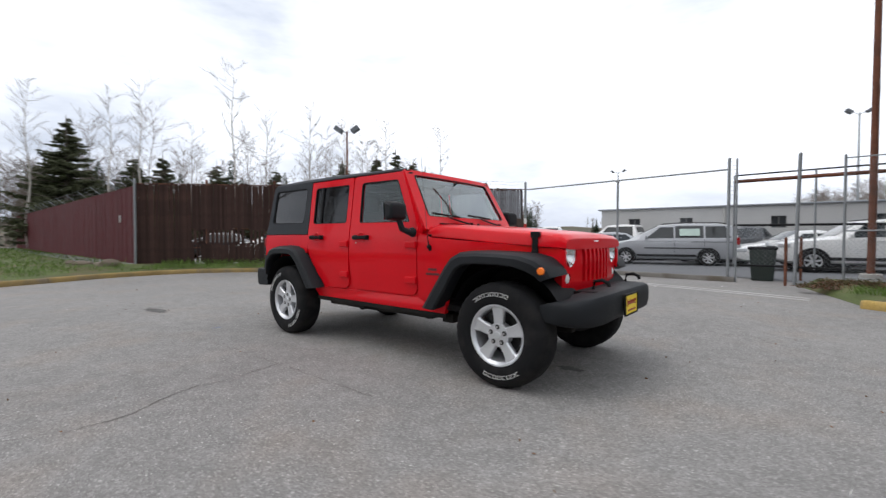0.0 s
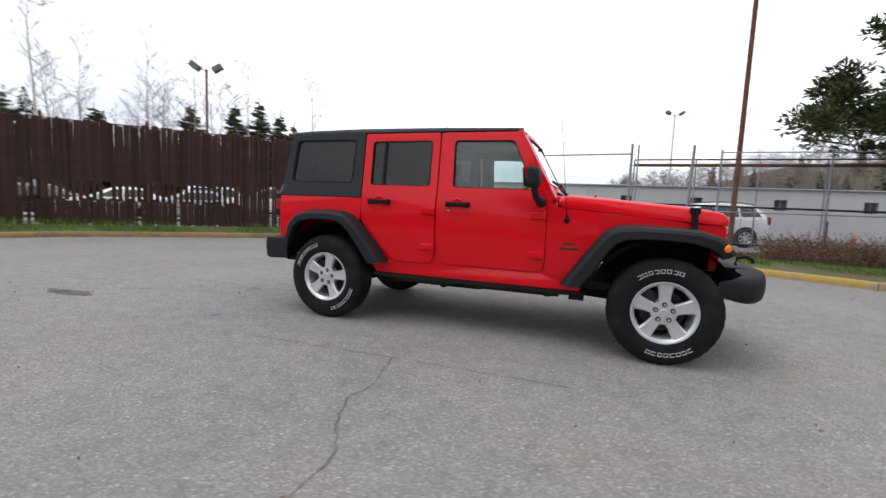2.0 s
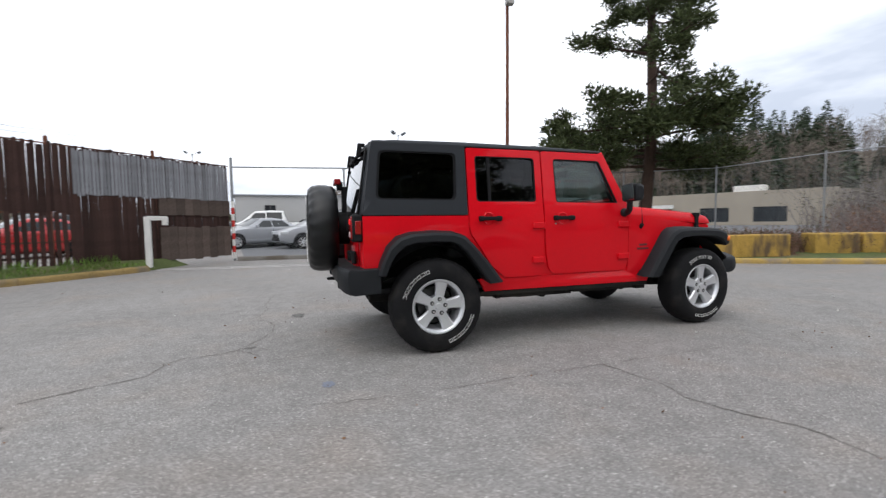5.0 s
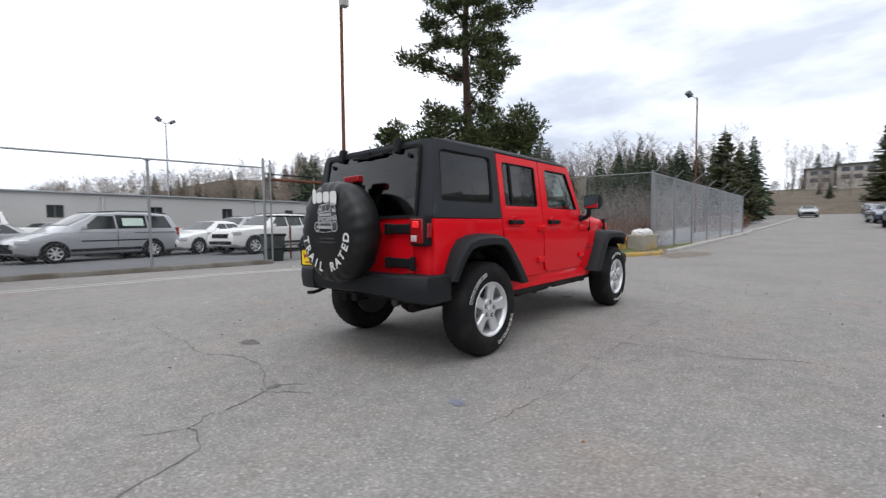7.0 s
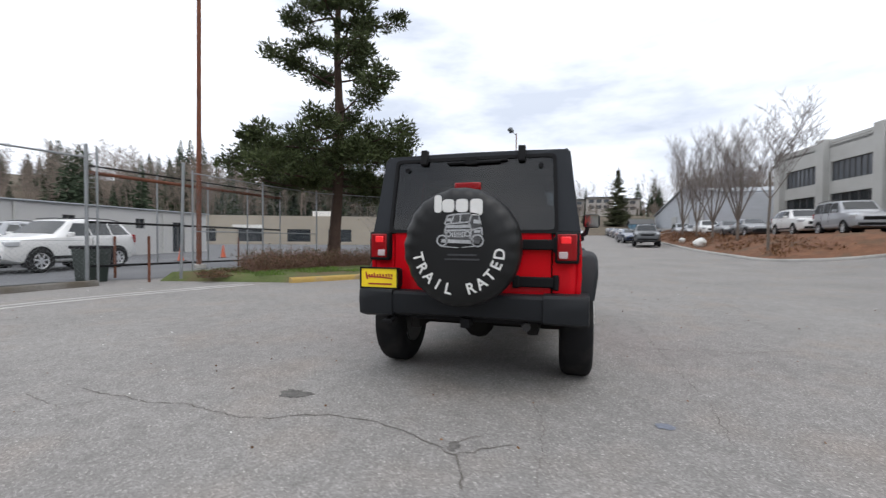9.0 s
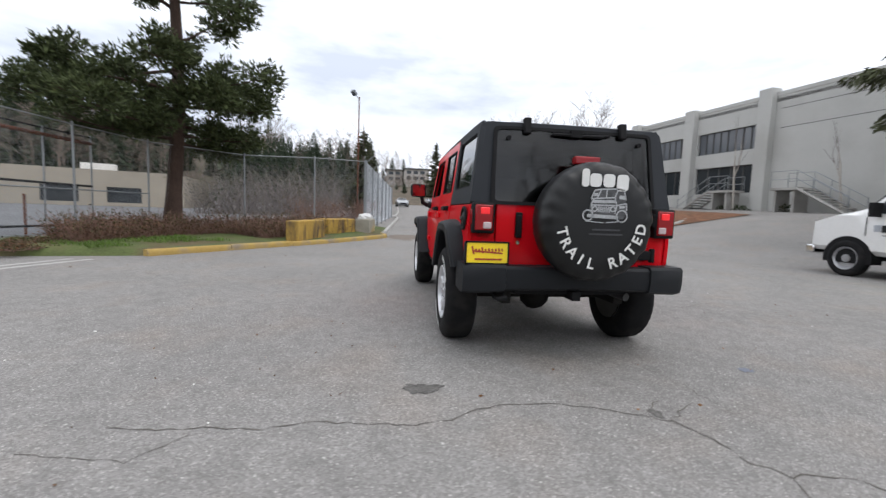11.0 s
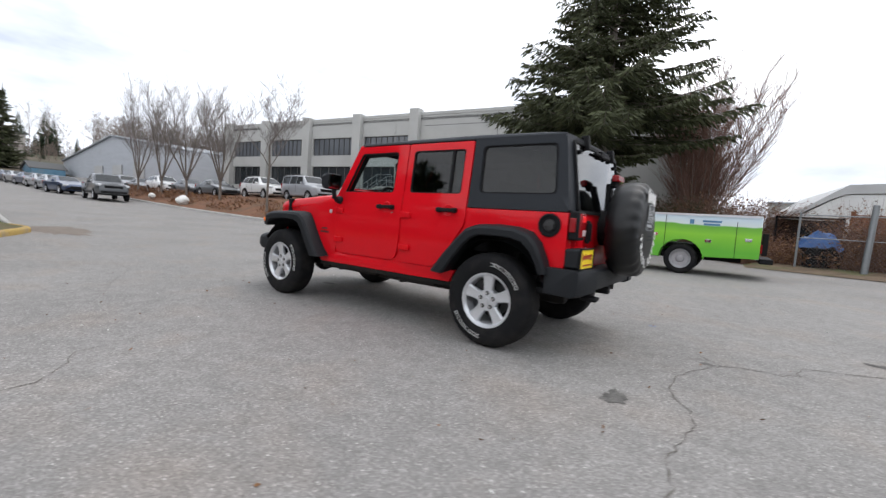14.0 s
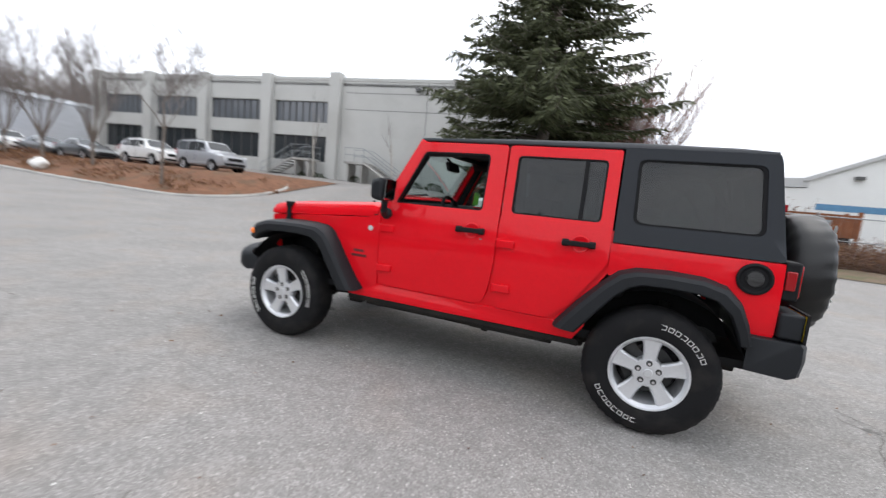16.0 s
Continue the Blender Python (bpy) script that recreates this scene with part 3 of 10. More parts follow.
# body corners and tailgate
for s in (-1, 1):
    bm = sheet(rounded([(0.615, 0.70), (0.80, 0.70), (0.800, 1.172), (0.615, 1.172)], [0, 0.02, 0.02, 0]), [], lambda u, v, s=s: Vector((-2.085 - 0.012 * (1 - ((v - 0.95) / 0.25) ** 2) + 0.03 * ss((u - 0.74) / 0.06), s * u, v)), cuts_u=[0.7, 0.74, 0.77], cuts_v=[0.85, 1.0], depth=(0.03, 0, 0))
    part("rear_corner_panel", bm, RED, car, bevel=0.006)
bm = sheet(rounded([(-0.605, 0.70), (0.605, 0.70), (0.605, 1.190), (-0.605, 1.190)], 0.03), [], lambda u, v: Vector((-2.10 - 0.015 * (1 - (u / 0.62) ** 2), u, v)), cuts_u=[-0.4, -0.2, 0, 0.2, 0.4], depth=(0.04, 0, 0))
tailgate = part("tailgate", bm, RED, car, bevel=0.01)
bm = bmesh.new()
box(bm, (-2.128, 0.44, 1.03), (0.03, 0.050, 0.19))
box(bm, (-2.150, 0.44, 1.03), (0.02, 0.030, 0.15))
part("tailgate_handle", bm, BLACK, tailgate, "black vertical pull handle", bevel=0.008)
bm = bmesh.new()
tube(bm, (-2.118, 0.44, 0.90), (-2.126, 0.44, 0.90), 0.014, n=14)
part("key_lock", bm, CHROME, tailgate)
for z in (1.095, 0.825):
    bm = bmesh.new()
    box(bm, (-2.135, -0.50, z), (0.035, 0.30, 0.075))
    box(bm, (-2.14, -0.36, z), (0.05, 0.05, 0.09))
    tube(bm, (-2.14, -0.640, z - 0.055), (-2.14, -0.640, z + 0.055), 0.022, n=12)
    part("tailgate_hinge", bm, BLACK, tailgate, "black strap hinge", bevel=0.01)

# floor pan, closing the body below
bm = bmesh.new()
box(bm, (-0.15, 0, 0.535), (3.8, 1.5, 0.05))
part("floor_pan", bm, BLACK, car)
bm = bmesh.new()
box(bm, (0.66, 0, 0.86), (0.04, 1.48, 0.62))
part("firewall", bm, BLACK, car)

# hood, falling to the front and narrower there
rings = []
for x, hw, ze, zc in ((0.655, 0.735, 1.150, 1.250), (0.72, 0.730, 1.146, 1.272), (1.0, 0.712, 1.125, 1.255), (1.3, 0.685, 1.100, 1.230), (1.6, 0.655, 1.078, 1.207), (1.78, 0.632, 1.066, 1.186), (1.86, 0.622, 1.062, 1.170), (1.896, 0.614, 1.060, 1.138)):
    sec = [(-1.0, 0.0), (-0.995, 0.45), (-0.965, 0.74), (-0.90, 0.885), (-0.70, 0.955), (-0.36, 0.985), (0.0, 1.0), (0.36, 0.985), (0.70, 0.955), (0.90, 0.885), (0.965, 0.74), (0.995, 0.45), (1.0, 0.0)]
    rings.append([(x, hw * a, ze + (zc - ze) * b) for a, b in sec] + [(x, -hw * a * 0.9, ze - 0.01) for a in (-0.9, 0, 0.9)])
part("hood", loft(rings), RED, car, bevel=0.004, angle=30)
# cowl between hood and windscreen
bm = bmesh.new()
rings = [[(x, -0.745, 1.10), (x, -0.74, 1.17), (x, -0.70, z - 0.02), (x, -0.40, z), (x, 0.40, z), (x, 0.70, z - 0.02), (x, 0.74, 1.17), (x, 0.745, 1.10)] for x, z in ((0.560, 1.255), (0.648, 1.262))]
part("cowl", loft(rings), RED, car, bevel=0.005)
bm = bmesh.new()
box(bm, (0.615, 0, 1.272), (0.055, 1.10, 0.012))
part("cowl_vent", bm, BLACK, car)
# hood bumper pegs and washer nozzles
for y in (-0.36, 0.36):
    bm = bmesh.new()
    tube(bm, (0.93, y, 1.255), (0.93, y, 1.272), 0.014, 0.010, n=10)
    part("washer_nozzle", bm, BLACK, car)

# grille with seven upright slots and round openings for the headlamps
def grille_put(u, v):
    return Vector((1.905 - 0.05 * (u / 0.62) ** 2 - 0.045 * ss((v - 1.0) / 0.14) * 0.6 - 0.02 * ss((0.8 - v) / 0.1), u, v))


slots = [rounded([(c - 0.025, 0.785), (c + 0.025, 0.785), (c + 0.025, 1.088), (c - 0.025, 1.088)], 0.022) for c in np.linspace(-0.267, 0.267, 7)]
rounds = [[(y + 0.098 * math.cos(a), 1.012 + 0.098 * math.sin(a)) for a in np.linspace(0, 2 * math.pi, 28, endpoint=False)] for y in (-0.475, 0.475)]
signals = [[(y + 0.040 * math.cos(a), 0.826 + 0.040 * math.sin(a)) for a in np.linspace(0, 2 * math.pi, 18, endpoint=False)] for y in (-0.515, 0.515)]
g_out = rounded([(-0.565, 0.70), (0.565, 0.70), (0.618, 0.90), (0.614, 1.110), (0.56, 1.146), (-0.56, 1.146), (-0.614, 1.110), (-0.618, 0.90)], 0.05)
grille = part("grille", sheet(g_out, slots + rounds + signals, grille_put, cuts_u=[-0.55, -0.35, -0.2, 0, 0.2, 0.35, 0.55], cuts_v=[0.72, 0.76, 0.9, 1.0, 1.05, 1.10], depth=(-0.06, 0, 0)), RED, car, bevel=0.006)
bm = bmesh.new()
box(bm, (1.79, 0, 0.92), (0.02, 1.16, 0.42))
part("radiator", bm, BLACK, grille)
for y, z, r in ((-0.475, 1.012, 0.090), (0.475, 1.012, 0.090)):
    xg = grille_put(y, z).x
    bm = bmesh.new()
    lathe(bm, [(0.0, -0.055), (0.03, -0.05), (0.07, -0.02), (0.088, 0.0), (0.096, 0.004), (0.098, -0.01)], 32)
    bmesh.ops.transform(bm, matrix=Matrix.Translation((xg - 0.008, y, z)) @ Matrix.Rotation(radians(-90), 4, "Z"), verts=bm.verts)
    hl = part("headlamp", bm, CHROME, grille, "round headlamp with chrome bowl")
    bm = bmesh.new()
    lathe(bm, [(0.0, 0.016), (0.04, 0.013), (0.075, 0.004), (0.092, -0.008)], 28)
    bmesh.ops.transform(bm, matrix=Matrix.Translation((xg - 0.004, y, z)) @ Matrix.Rotation(radians(-90), 4, "Z"), verts=bm.verts)
    part("headlamp_lens", bm, LENS, hl)
for y in (-0.515, 0.515):
    bm = bmesh.new()
    lathe(bm, [(0.0, 0.010), (0.025, 0.007), (0.037, 0.0), (0.039, -0.02)], 20)
    bmesh.ops.transform(bm, matrix=Matrix.Translation((grille_put(y, 0.826).x - 0.006, y, 0.826)) @ Matrix.Rotation(radians(-90), 4, "Z"), verts=bm.verts)
    part("turn_lamp", bm, WHITE_MARK, grille)
bm = bmesh.new()
box(bm, (1.889, 0, 1.118), (0.012, 0.10, 0.022), Matrix.Rotation(radians(-30), 3, "Y"))
part("badge", bm, CHROME, grille)

# windscreen frame leaning back, with glass
WS0, WS1 = Vector((0.640, 0, 1.215)), Vector((0.318, 0, 1.795))


def ws_put(u, v):
    p = WS0.lerp(WS1, v)
    return Vector((p.x + 0.03 * (1 - (u / 0.72) ** 2), u * (1 - 0.062 * v), p.z))


ws_hole = rounded([(-0.665, 0.215), (0.665, 0.215), (0.655, 0.925), (-0.655, 0.925)], 0.05)
frame_ob = part("windscreen_frame", sheet(rounded([(-0.765, 0.0), (0.765, 0.0), (0.765, 1.0), (-0.765, 1.0)], 0.02), [ws_hole], ws_put, cuts_u=[-0.6, -0.4, -0.2, 0, 0.2, 0.4, 0.6], cuts_v=[0.1, 0.5], depth=(-0.045, 0, -0.02)), RED, car, bevel=0.012)
ob = part("windscreen", sheet(inset_loop(ws_hole, 0.004), [], lambda u, v: ws_put(u, v) + Vector((-0.012, 0, -0.004)), cuts_u=[-0.5, -0.3, -0.1, 0.1, 0.3, 0.5], depth=(-0.005, 0, 0)), GLASS_SCREEN, frame_ob)
ob.visible_shadow = False
part("pillar_trim", sheet(rounded([(-0.735, 0.10), (0.735, 0.10), (0.735, 0.99), (-0.735, 0.99)], 0.02), [inset_loop(ws_hole, 0.006)], lambda u, v: ws_put(u, v) + Vector((-0.058, 0, -0.024)), cuts_u=[-0.5, 0, 0.5], depth=(-0.02, 0, 0)), BLACK, frame_ob)
bm = sheet(inset_loop(ws_hole, 0.003), [inset_loop(ws_hole, -0.02)], lambda u, v: ws_put(u, v) + Vector((0.001, 0, -0.002)), cuts_u=[-0.4, 0, 0.4], depth=(-0.01, 0, 0))
part("windscreen_seal", bm, BLACK, frame_ob)
for y0, y1 in ((-0.10, -0.60), (0.45, -0.06)):
    a, b = ws_put(y0, 0.10) + Vector((0.03, 0, 0.0)), ws_put(y1, 0.27) + Vector((0.025, 0, 0))
    bm = bmesh.new()
    tube(bm, a, a.lerp(b, 0.62), 0.010, 0.006, n=6)
    tube(bm, ws_put(y0 - 0.13, 0.225) + Vector((0.022, 0, 0)), ws_put(y1 - 0.02, 0.265) + Vector((0.022, 0, 0)), 0.010, n=6)
    tube(bm, a - Vector((0, 0, 0.02)), a + Vector((0, 0, 0.02)), 0.018, n=8)
    part("wiper", bm, BLACK, car)

# roof of the hardtop
rings = []
for x, hw, zt in ((0.325, 0.700, 1.800), (0.24, 0.712, 1.820), (-0.4, 0.724, 1.838), (-1.2, 0.728, 1.842), (-1.80, 0.726, 1.834), (-1.93, 0.722, 1.822), (-1.985, 0.712, 1.800)):
    ze = 1.782
    sec = [(-1.0, ze), (-1.0, ze + 0.010), (-0.985, ze + 0.026), (-0.95, zt - 0.014), (-0.6, zt - 0.004), (0, zt), (0.6, zt - 0.004), (0.95, zt - 0.014), (0.985, ze + 0.026), (1.0, ze + 0.010), (1.0, ze)]
    rings.append([(x, hw * a, z) for a, z in sec] + [(x, 0.66 * hw, ze - 0.012), (x, -0.66 * hw, ze - 0.012)])
roof = part("hardtop_roof", loft(rings), TOP, car, "black textured removable roof panel", bevel=0.004, angle=30)
for x in (-0.40, -1.16):
    bm = bmesh.new()
    box(bm, (x, 0, 1.842), (0.012, 1.2, 0.008))
    part("roof_seam", bm, BLACK, roof)
bm = bmesh.new()
for x in (-0.3, 0.02):
    box(bm, (x, 0, 1.79), (0.05, 1.36, 0.03))
part("roof_bow", bm, BLACK, roof)

# hardtop back: pillars, header and the lifting glass
RW0, RW1 = Vector((-2.085, 0, 1.190)), Vector((-1.992, 0, 1.800))


def rear_put(u, v):
    p = RW0.lerp(RW1, v)
    return Vector((p.x - 0.018 * (1 - (u / 0.75) ** 2), u * (1 - 0.085 * v), p.z))


r_hole = rounded([(-0.625, 0.03), (0.625, 0.03), (0.655, 0.90), (-0.655, 0.90)], 0.05)
back = part("hardtop_back", sheet(rounded([(-0.800, 0.0), (0.800, 0.0), (0.790, 1.0), (-0.790, 1.0)], [0.02, 0.02, 0.08, 0.08]), [r_hole], rear_put, cuts_u=[-0.7, -0.4, 0, 0.4, 0.7], cuts_v=[0.3, 0.6], depth=(0.05, 0, 0)), TOP, car, bevel=0.014)
ob = part("rear_glass", sheet(rounded([(-0.640, 0.0), (0.640, 0.0), (0.668, 0.925), (-0.668, 0.925)], 0.05), [], lambda u, v: rear_put(u, v) + Vector((-0.010, 0, 0)), cuts_u=[-0.5, -0.25, 0, 0.25, 0.5], cuts_v=[0.3, 0.6], depth=(0.006, 0, 0)), GLASS_REAR, back)
ob.visible_shadow = False
gasket = rounded([(-0.655, -0.02), (0.655, -0.02), (0.684, 0.945), (-0.684, 0.945)], 0.055)
part("rear_gasket", sheet(gasket, [rounded([(-0.628, 0.022), (0.628, 0.022), (0.656, 0.905), (-0.656, 0.905)], 0.045)], lambda u, v: rear_put(u, v) + Vector((-0.022, 0, 0)), cuts_u=[-0.4, 0, 0.4], cuts_v=[0.3, 0.6], depth=(0.012, 0, 0)), BLACK, back)
for y in (-0.415, 0.415):
    p = rear_put(y, 0.93)
    bm = bmesh.new()
    box(bm, p + Vector((-0.030, 0, 0.015)), (0.04, 0.055, 0.12), Matrix.Rotation(radians(8), 3, "Y"))
    box(bm, p + Vector((-0.005, 0, 0.06)), (0.05, 0.05, 0.03))
    part("glass_hinge", bm, BLACK, back, bevel=0.008)
bm = bmesh.new()
a, b = rear_put(0.02, 0.875) + Vector((-0.03, 0, 0)), rear_put(-0.30, 0.885) + Vector((-0.03, 0, 0))
box(bm, rear_put(0.0, 0.885) + Vector((-0.03, 0, 0)), (0.04, 0.09, 0.05))
tube(bm, rear_put(0.20, 0.868) + Vector((-0.035, 0, 0)), rear_put(-0.24, 0.868) + Vector((-0.035, 0, 0)), 0.013, n=8)
tube(bm, a, b, 0.009, n=6)
part("rear_wiper", bm, BLACK, back)
for y in (-0.56, 0.56):
    p = rear_put(y, 0.80)
    bm = bmesh.new()
    tube(bm, p + Vector((0.0, 0, 0)), p + Vector((-0.03, 0, 0)), 0.018, n=10)
    part("glass_knob", bm, BLACK, back)

# tail lamps
for s in (-1, 1):
    bm = bmesh.new()
    box(bm, (-2.125, s * 0.715, 1.075), (0.085, 0.165, 0.225))
    tl = part("tail_lamp", bm, BLACK, car, "square black-framed tail lamp", bevel=0.015)
    for y, z, w, h, mt, x in ((0.715, 1.078, 0.132, 0.186, TAIL_RED, -2.168), (0.708, 1.128, 0.070, 0.052, TAIL_LIT, -2.174), (0.690, 1.022, 0.062, 0.050, REVERSE, -2.174)):
        bm = bmesh.new()
        box(bm, (x, s * y, z), (0.018, w, h))
        part("lens", bm, mt, tl, bevel=0.008)
    bm = bmesh.new()
    box(bm, (-2.12, s * 0.801, 1.08), (0.05, 0.012, 0.11))
    part("side_lens", bm, TAIL_RED, tl, bevel=0.006)
# plate holder on the left corner, beside the lamp
bm = bmesh.new()
box(bm, (-2.150, 0.692, 0.826), (0.12, 0.300, 0.148))
holder = part("plate_holder", bm, PLAST, car, bevel=0.015)


def plate(m, parent):
    """A yellow dealer plate with a bar for its writing."""
    bm = bmesh.new()
    box(bm, (0, 0, 0), (0.006, 0.305, 0.150))
    bmesh.ops.transform(bm, matrix=m, verts=bm.verts)
    p = part("plate", bm, PLATE, parent, "yellow dealer plate in a black frame", bevel=0.002)
    bm = bmesh.new()
    for y, z, w, h in ((0.0, 0.078, 0.32, 0.012), (0.0, -0.078, 0.32, 0.012), (0.156, 0, 0.012, 0.165), (-0.156, 0, 0.012, 0.165)):
        box(bm, (-0.002, y, z), (0.014, w, h))
    bmesh.ops.transform(bm, matrix=m, verts=bm.verts)
    part("plate_frame", bm, BLACK, p)
    bm = bmesh.new()
    box(bm, (-0.004, 0.0, 0.006), (0.004, 0.225, 0.012), Matrix.Rotation(radians(4), 3, "X"))
    for k, (y, h) in enumerate(((0.105, 0.060), (0.080, 0.030), (0.058, 0.026), (0.036, 0.044), (0.012, 0.024), (-0.012, 0.028), (-0.036, 0.024), (-0.062, 0.022), (-0.086, 0.026), (-0.108, 0.020))):
        box(bm, (-0.004, y, 0.014 + h * 0.15 - 0.06 * y), (0.0045, 0.012, h), Matrix.Rotation(radians(-14), 3, "X"))
    box(bm, (-0.004, -0.01, -0.046), (0.004, 0.20, 0.012))
    bmesh.ops.transform(bm, matrix=m, verts=bm.verts)
    part("plate_bar", bm, PLATE_INK, p)


plate(pose(-2.215, 0.692, 0.826), holder)

# fuel filler on the left quarter
bm = bmesh.new()
lathe(bm, [(0.092, 0.0), (0.092, 0.012), (0.080, 0.016), (0.070, 0.010), (0.066, 0.0035), (0.0, 0.003)], 32)
bmesh.ops.transform(bm, matrix=Matrix.Translation((-1.945, half_width(1.07) + 0.004, 1.068)), verts=bm.verts)
filler = part("fuel_filler", bm, BLACK, car, "round black fuel filler recess")
bm = bmesh.new()
lathe(bm, [(0.0, 0.012), (0.042, 0.010), (0.048, 0.0), (0.048, -0.03)], 24)
box(bm, (0, 0.018, 0), (0.08, 0.018, 0.018))
bmesh.ops.transform(bm, matrix=Matrix.Translation((-1.945, half_width(1.07) + 0.008, 1.068)), verts=bm.verts)
part("fuel_cap", bm, STEEL, filler)
# aerial on the right wing
bm = bmesh.new()
ap = fender_put(-1)(0.73, 1.07)
tube(bm, ap + Vector((0, 0.01, -0.03)), ap + Vector((0, -0.022, 0.0)), 0.022, 0.018, n=12)
tube(bm, ap + Vector((0, -0.02, 0)), ap + Vector((-0.01, -0.025, 0.10)), 0.007, 0.003, n=6)
tube(bm, ap + Vector((-0.01, -0.025, 0.10)), ap + Vector((-0.09, -0.02, 0.80)), 0.0022, 0.0018, n=5)
part("aerial", bm, BLACK, car)
bm = bmesh.new()
bd = fender_put(1, 0.002)(0.66, 1.06)
tube(bm, bd, bd + Vector((0, 0.004, 0)), 0.022, n=16)
part("badge", bm, ALLOY, car)

# bumpers
def bumper_rings(x_mid, sgn):
    half = ((0.0, 0.0, 0.742, 0.512), (0.22, 0.0, 0.742, 0.512), (0.45, 0.0, 0.740, 0.506), (0.55, 0.012, 0.736, 0.500), (0.65, 0.036, 0.727, 0.498), (0.74, 0.075, 0.712, 0.504), (0.81, 0.122, 0.697, 0.516), (0.85, 0.172, 0.682, 0.528), (0.862, 0.245, 0.662, 0.545))
    rings = []
    for y, back, zt, zb in [(-q[0], *q[1:]) for q in half[:0:-1]] + list(half):
        x = x_mid - sgn * back
        x2 = x - sgn * (0.20 if abs(y) < 0.7 else 0.14)
        mid = (zt + zb) / 2
        sec = ((0.055, zt), (0.020, zt - 0.010), (0.005, zt - 0.034), (0.0, mid + 0.03), (0.002, mid - 0.03), (0.014, zb + 0.034), (0.045, zb + 0.009), (0.095, zb))
        rings.append([(x2, y, zt)] + [(x - sgn * d, y, z) for d, z in sec] + [(x2, y, zb + 0.01)])
    return rings


fb = part("front_bumper", loft(bumper_rings(2.195, 1)), PLAST, car, "black plastic front bumper with tow hooks", angle=40)
for y in (-0.40, 0.40):
    bm = bmesh.new()
    pipe(bm, [(2.02, y, 0.75), (2.03, y, 0.81), (2.09, y, 0.822), (2.135, y, 0.80), (2.14, y, 0.775)], 0.014, 8)
    part("tow_hook", bm, BLACK, fb)
bm = bmesh.new()
box(bm, (2.0, 0, 0.66), (0.16, 1.05, 0.16))
part("bumper_beam", bm, BLACK, fb)
plate(pose(2.212, -0.10, 0.625, 0, 0, 180), fb)
rb_rings = []
for y, x0, x1, zt, zb in ((-0.868, -1.955, -2.170, 0.735, 0.535), (-0.862, -1.955, -2.215, 0.742, 0.530), (-0.80, -1.98, -2.250, 0.745, 0.530), (-0.56, -2.08, -2.275, 0.745, 0.540), (-0.555, -2.08, -2.262, 0.735, 0.550), (0.0, -2.08, -2.275, 0.735, 0.560),
                          (0.555, -2.08, -2.262, 0.735, 0.550), (0.56, -2.08, -2.275, 0.745, 0.540), (0.80, -1.98, -2.250, 0.745, 0.530), (0.862, -1.955, -2.215, 0.742, 0.530), (0.868, -1.955, -2.170, 0.735, 0.535)):
    rb_rings.append([(x0, y, zt), (x1 + 0.02, y, zt), (x1, y, zt - 0.02), (x1 - 0.004, y, (zt + zb) / 2), (x1 + 0.01, y, zb + 0.02), (x1 + 0.05, y, zb), (x0, y, zb + 0.01)])
part("rear_bumper", loft(rb_rings), PLAST, car, "black plastic rear bumper", angle=40)

# covered spare wheel on the tailgate
bm = bmesh.new()
prof = [(0.0, 0.0), (0.12, 0.002), (0.25, 0.0), (0.33, -0.006), (0.375, -0.022), (0.402, -0.055), (0.412, -0.11), (0.412, -0.17), (0.402, -0.225), (0.375, -0.26), (0.30, -0.272), (0.0, -0.272)]
rr = lathe(bm, prof, 120)
for ring, (r, y) in zip(rr, prof):
    for i, v in enumerate(ring):
        a = 2 * math.pi * i / 120
        w = 0.005 * math.sin(9 * a + 1.3 * math.sin(3 * a)) + 0.005 * math.sin(23 * a + r * 30 + y * 25)
        k = ss((r - 0.33) / 0.07)
        v.co += Vector((v.co.x, 0, v.co.z)).normalized() * w * k * 0.25 + Vector((0, w * k * 1.3, 0))
SPARE = Matrix.Translation((-2.500, -0.015, 1.075)) @ Matrix.Rotation(radians(90), 4, "Z")
bmesh.ops.transform(bm, matrix=SPARE, verts=bm.verts)
spare = part("spare_wheel_cover", bm, VINYL, car, "black vinyl spare wheel cover with white print", angle=50)
bm = bmesh.new()
tube(bm, (-2.10, -0.015, 1.075), (-2.24, -0.015, 1.075), 0.16, n=20)
box(bm, (-2.15, -0.015, 1.30), (0.04, 0.10, 0.34))
part("spare_carrier", bm, BLACK, car)
bm = bmesh.new()
box(bm, (-2.215, -0.015, 1.515), (0.06, 0.19, 0.055))
part("high_brake_lamp", bm, TAIL_RED, car, "red high-level brake lamp", bevel=0.008)
bm = bmesh.new()
box(bm, (-2.19, -0.015, 1.48), (0.05, 0.12, 0.08))
part("brake_lamp_arm", bm, BLACK, car, bevel=0.01)


def on_cover(me, y, z, turn, name):
    """Lays a flat mesh on the cover's face, y metres to the right as one looks at it and z up from its middle."""
    bm = bmesh.new()
    bm.from_mesh(me)
    m = Matrix.Translation((-2.508, -0.015 - y, 1.075 + z)) @ Matrix.Rotation(radians(-turn), 4, "X") @ Matrix(((0, 0, -1, 0), (-1, 0, 0, 0), (0, 1, 0, 0), (0, 0, 0, 1)))
    bmesh.ops.transform(bm, matrix=m, verts=bm.verts)
    return bm


for i, ch in enumerate("TRAIL RATED"):
    if ch != " ":
        ang = -76 + i * 15.8
        y, z = 0.288 * math.sin(radians(ang)), -0.288 * math.cos(radians(ang))
        part("letter", on_cover(words(ch, 0.103, 0.0015, 0.0018), y, z, ang, "letter"), WHITE_MARK, spare, flat=True)


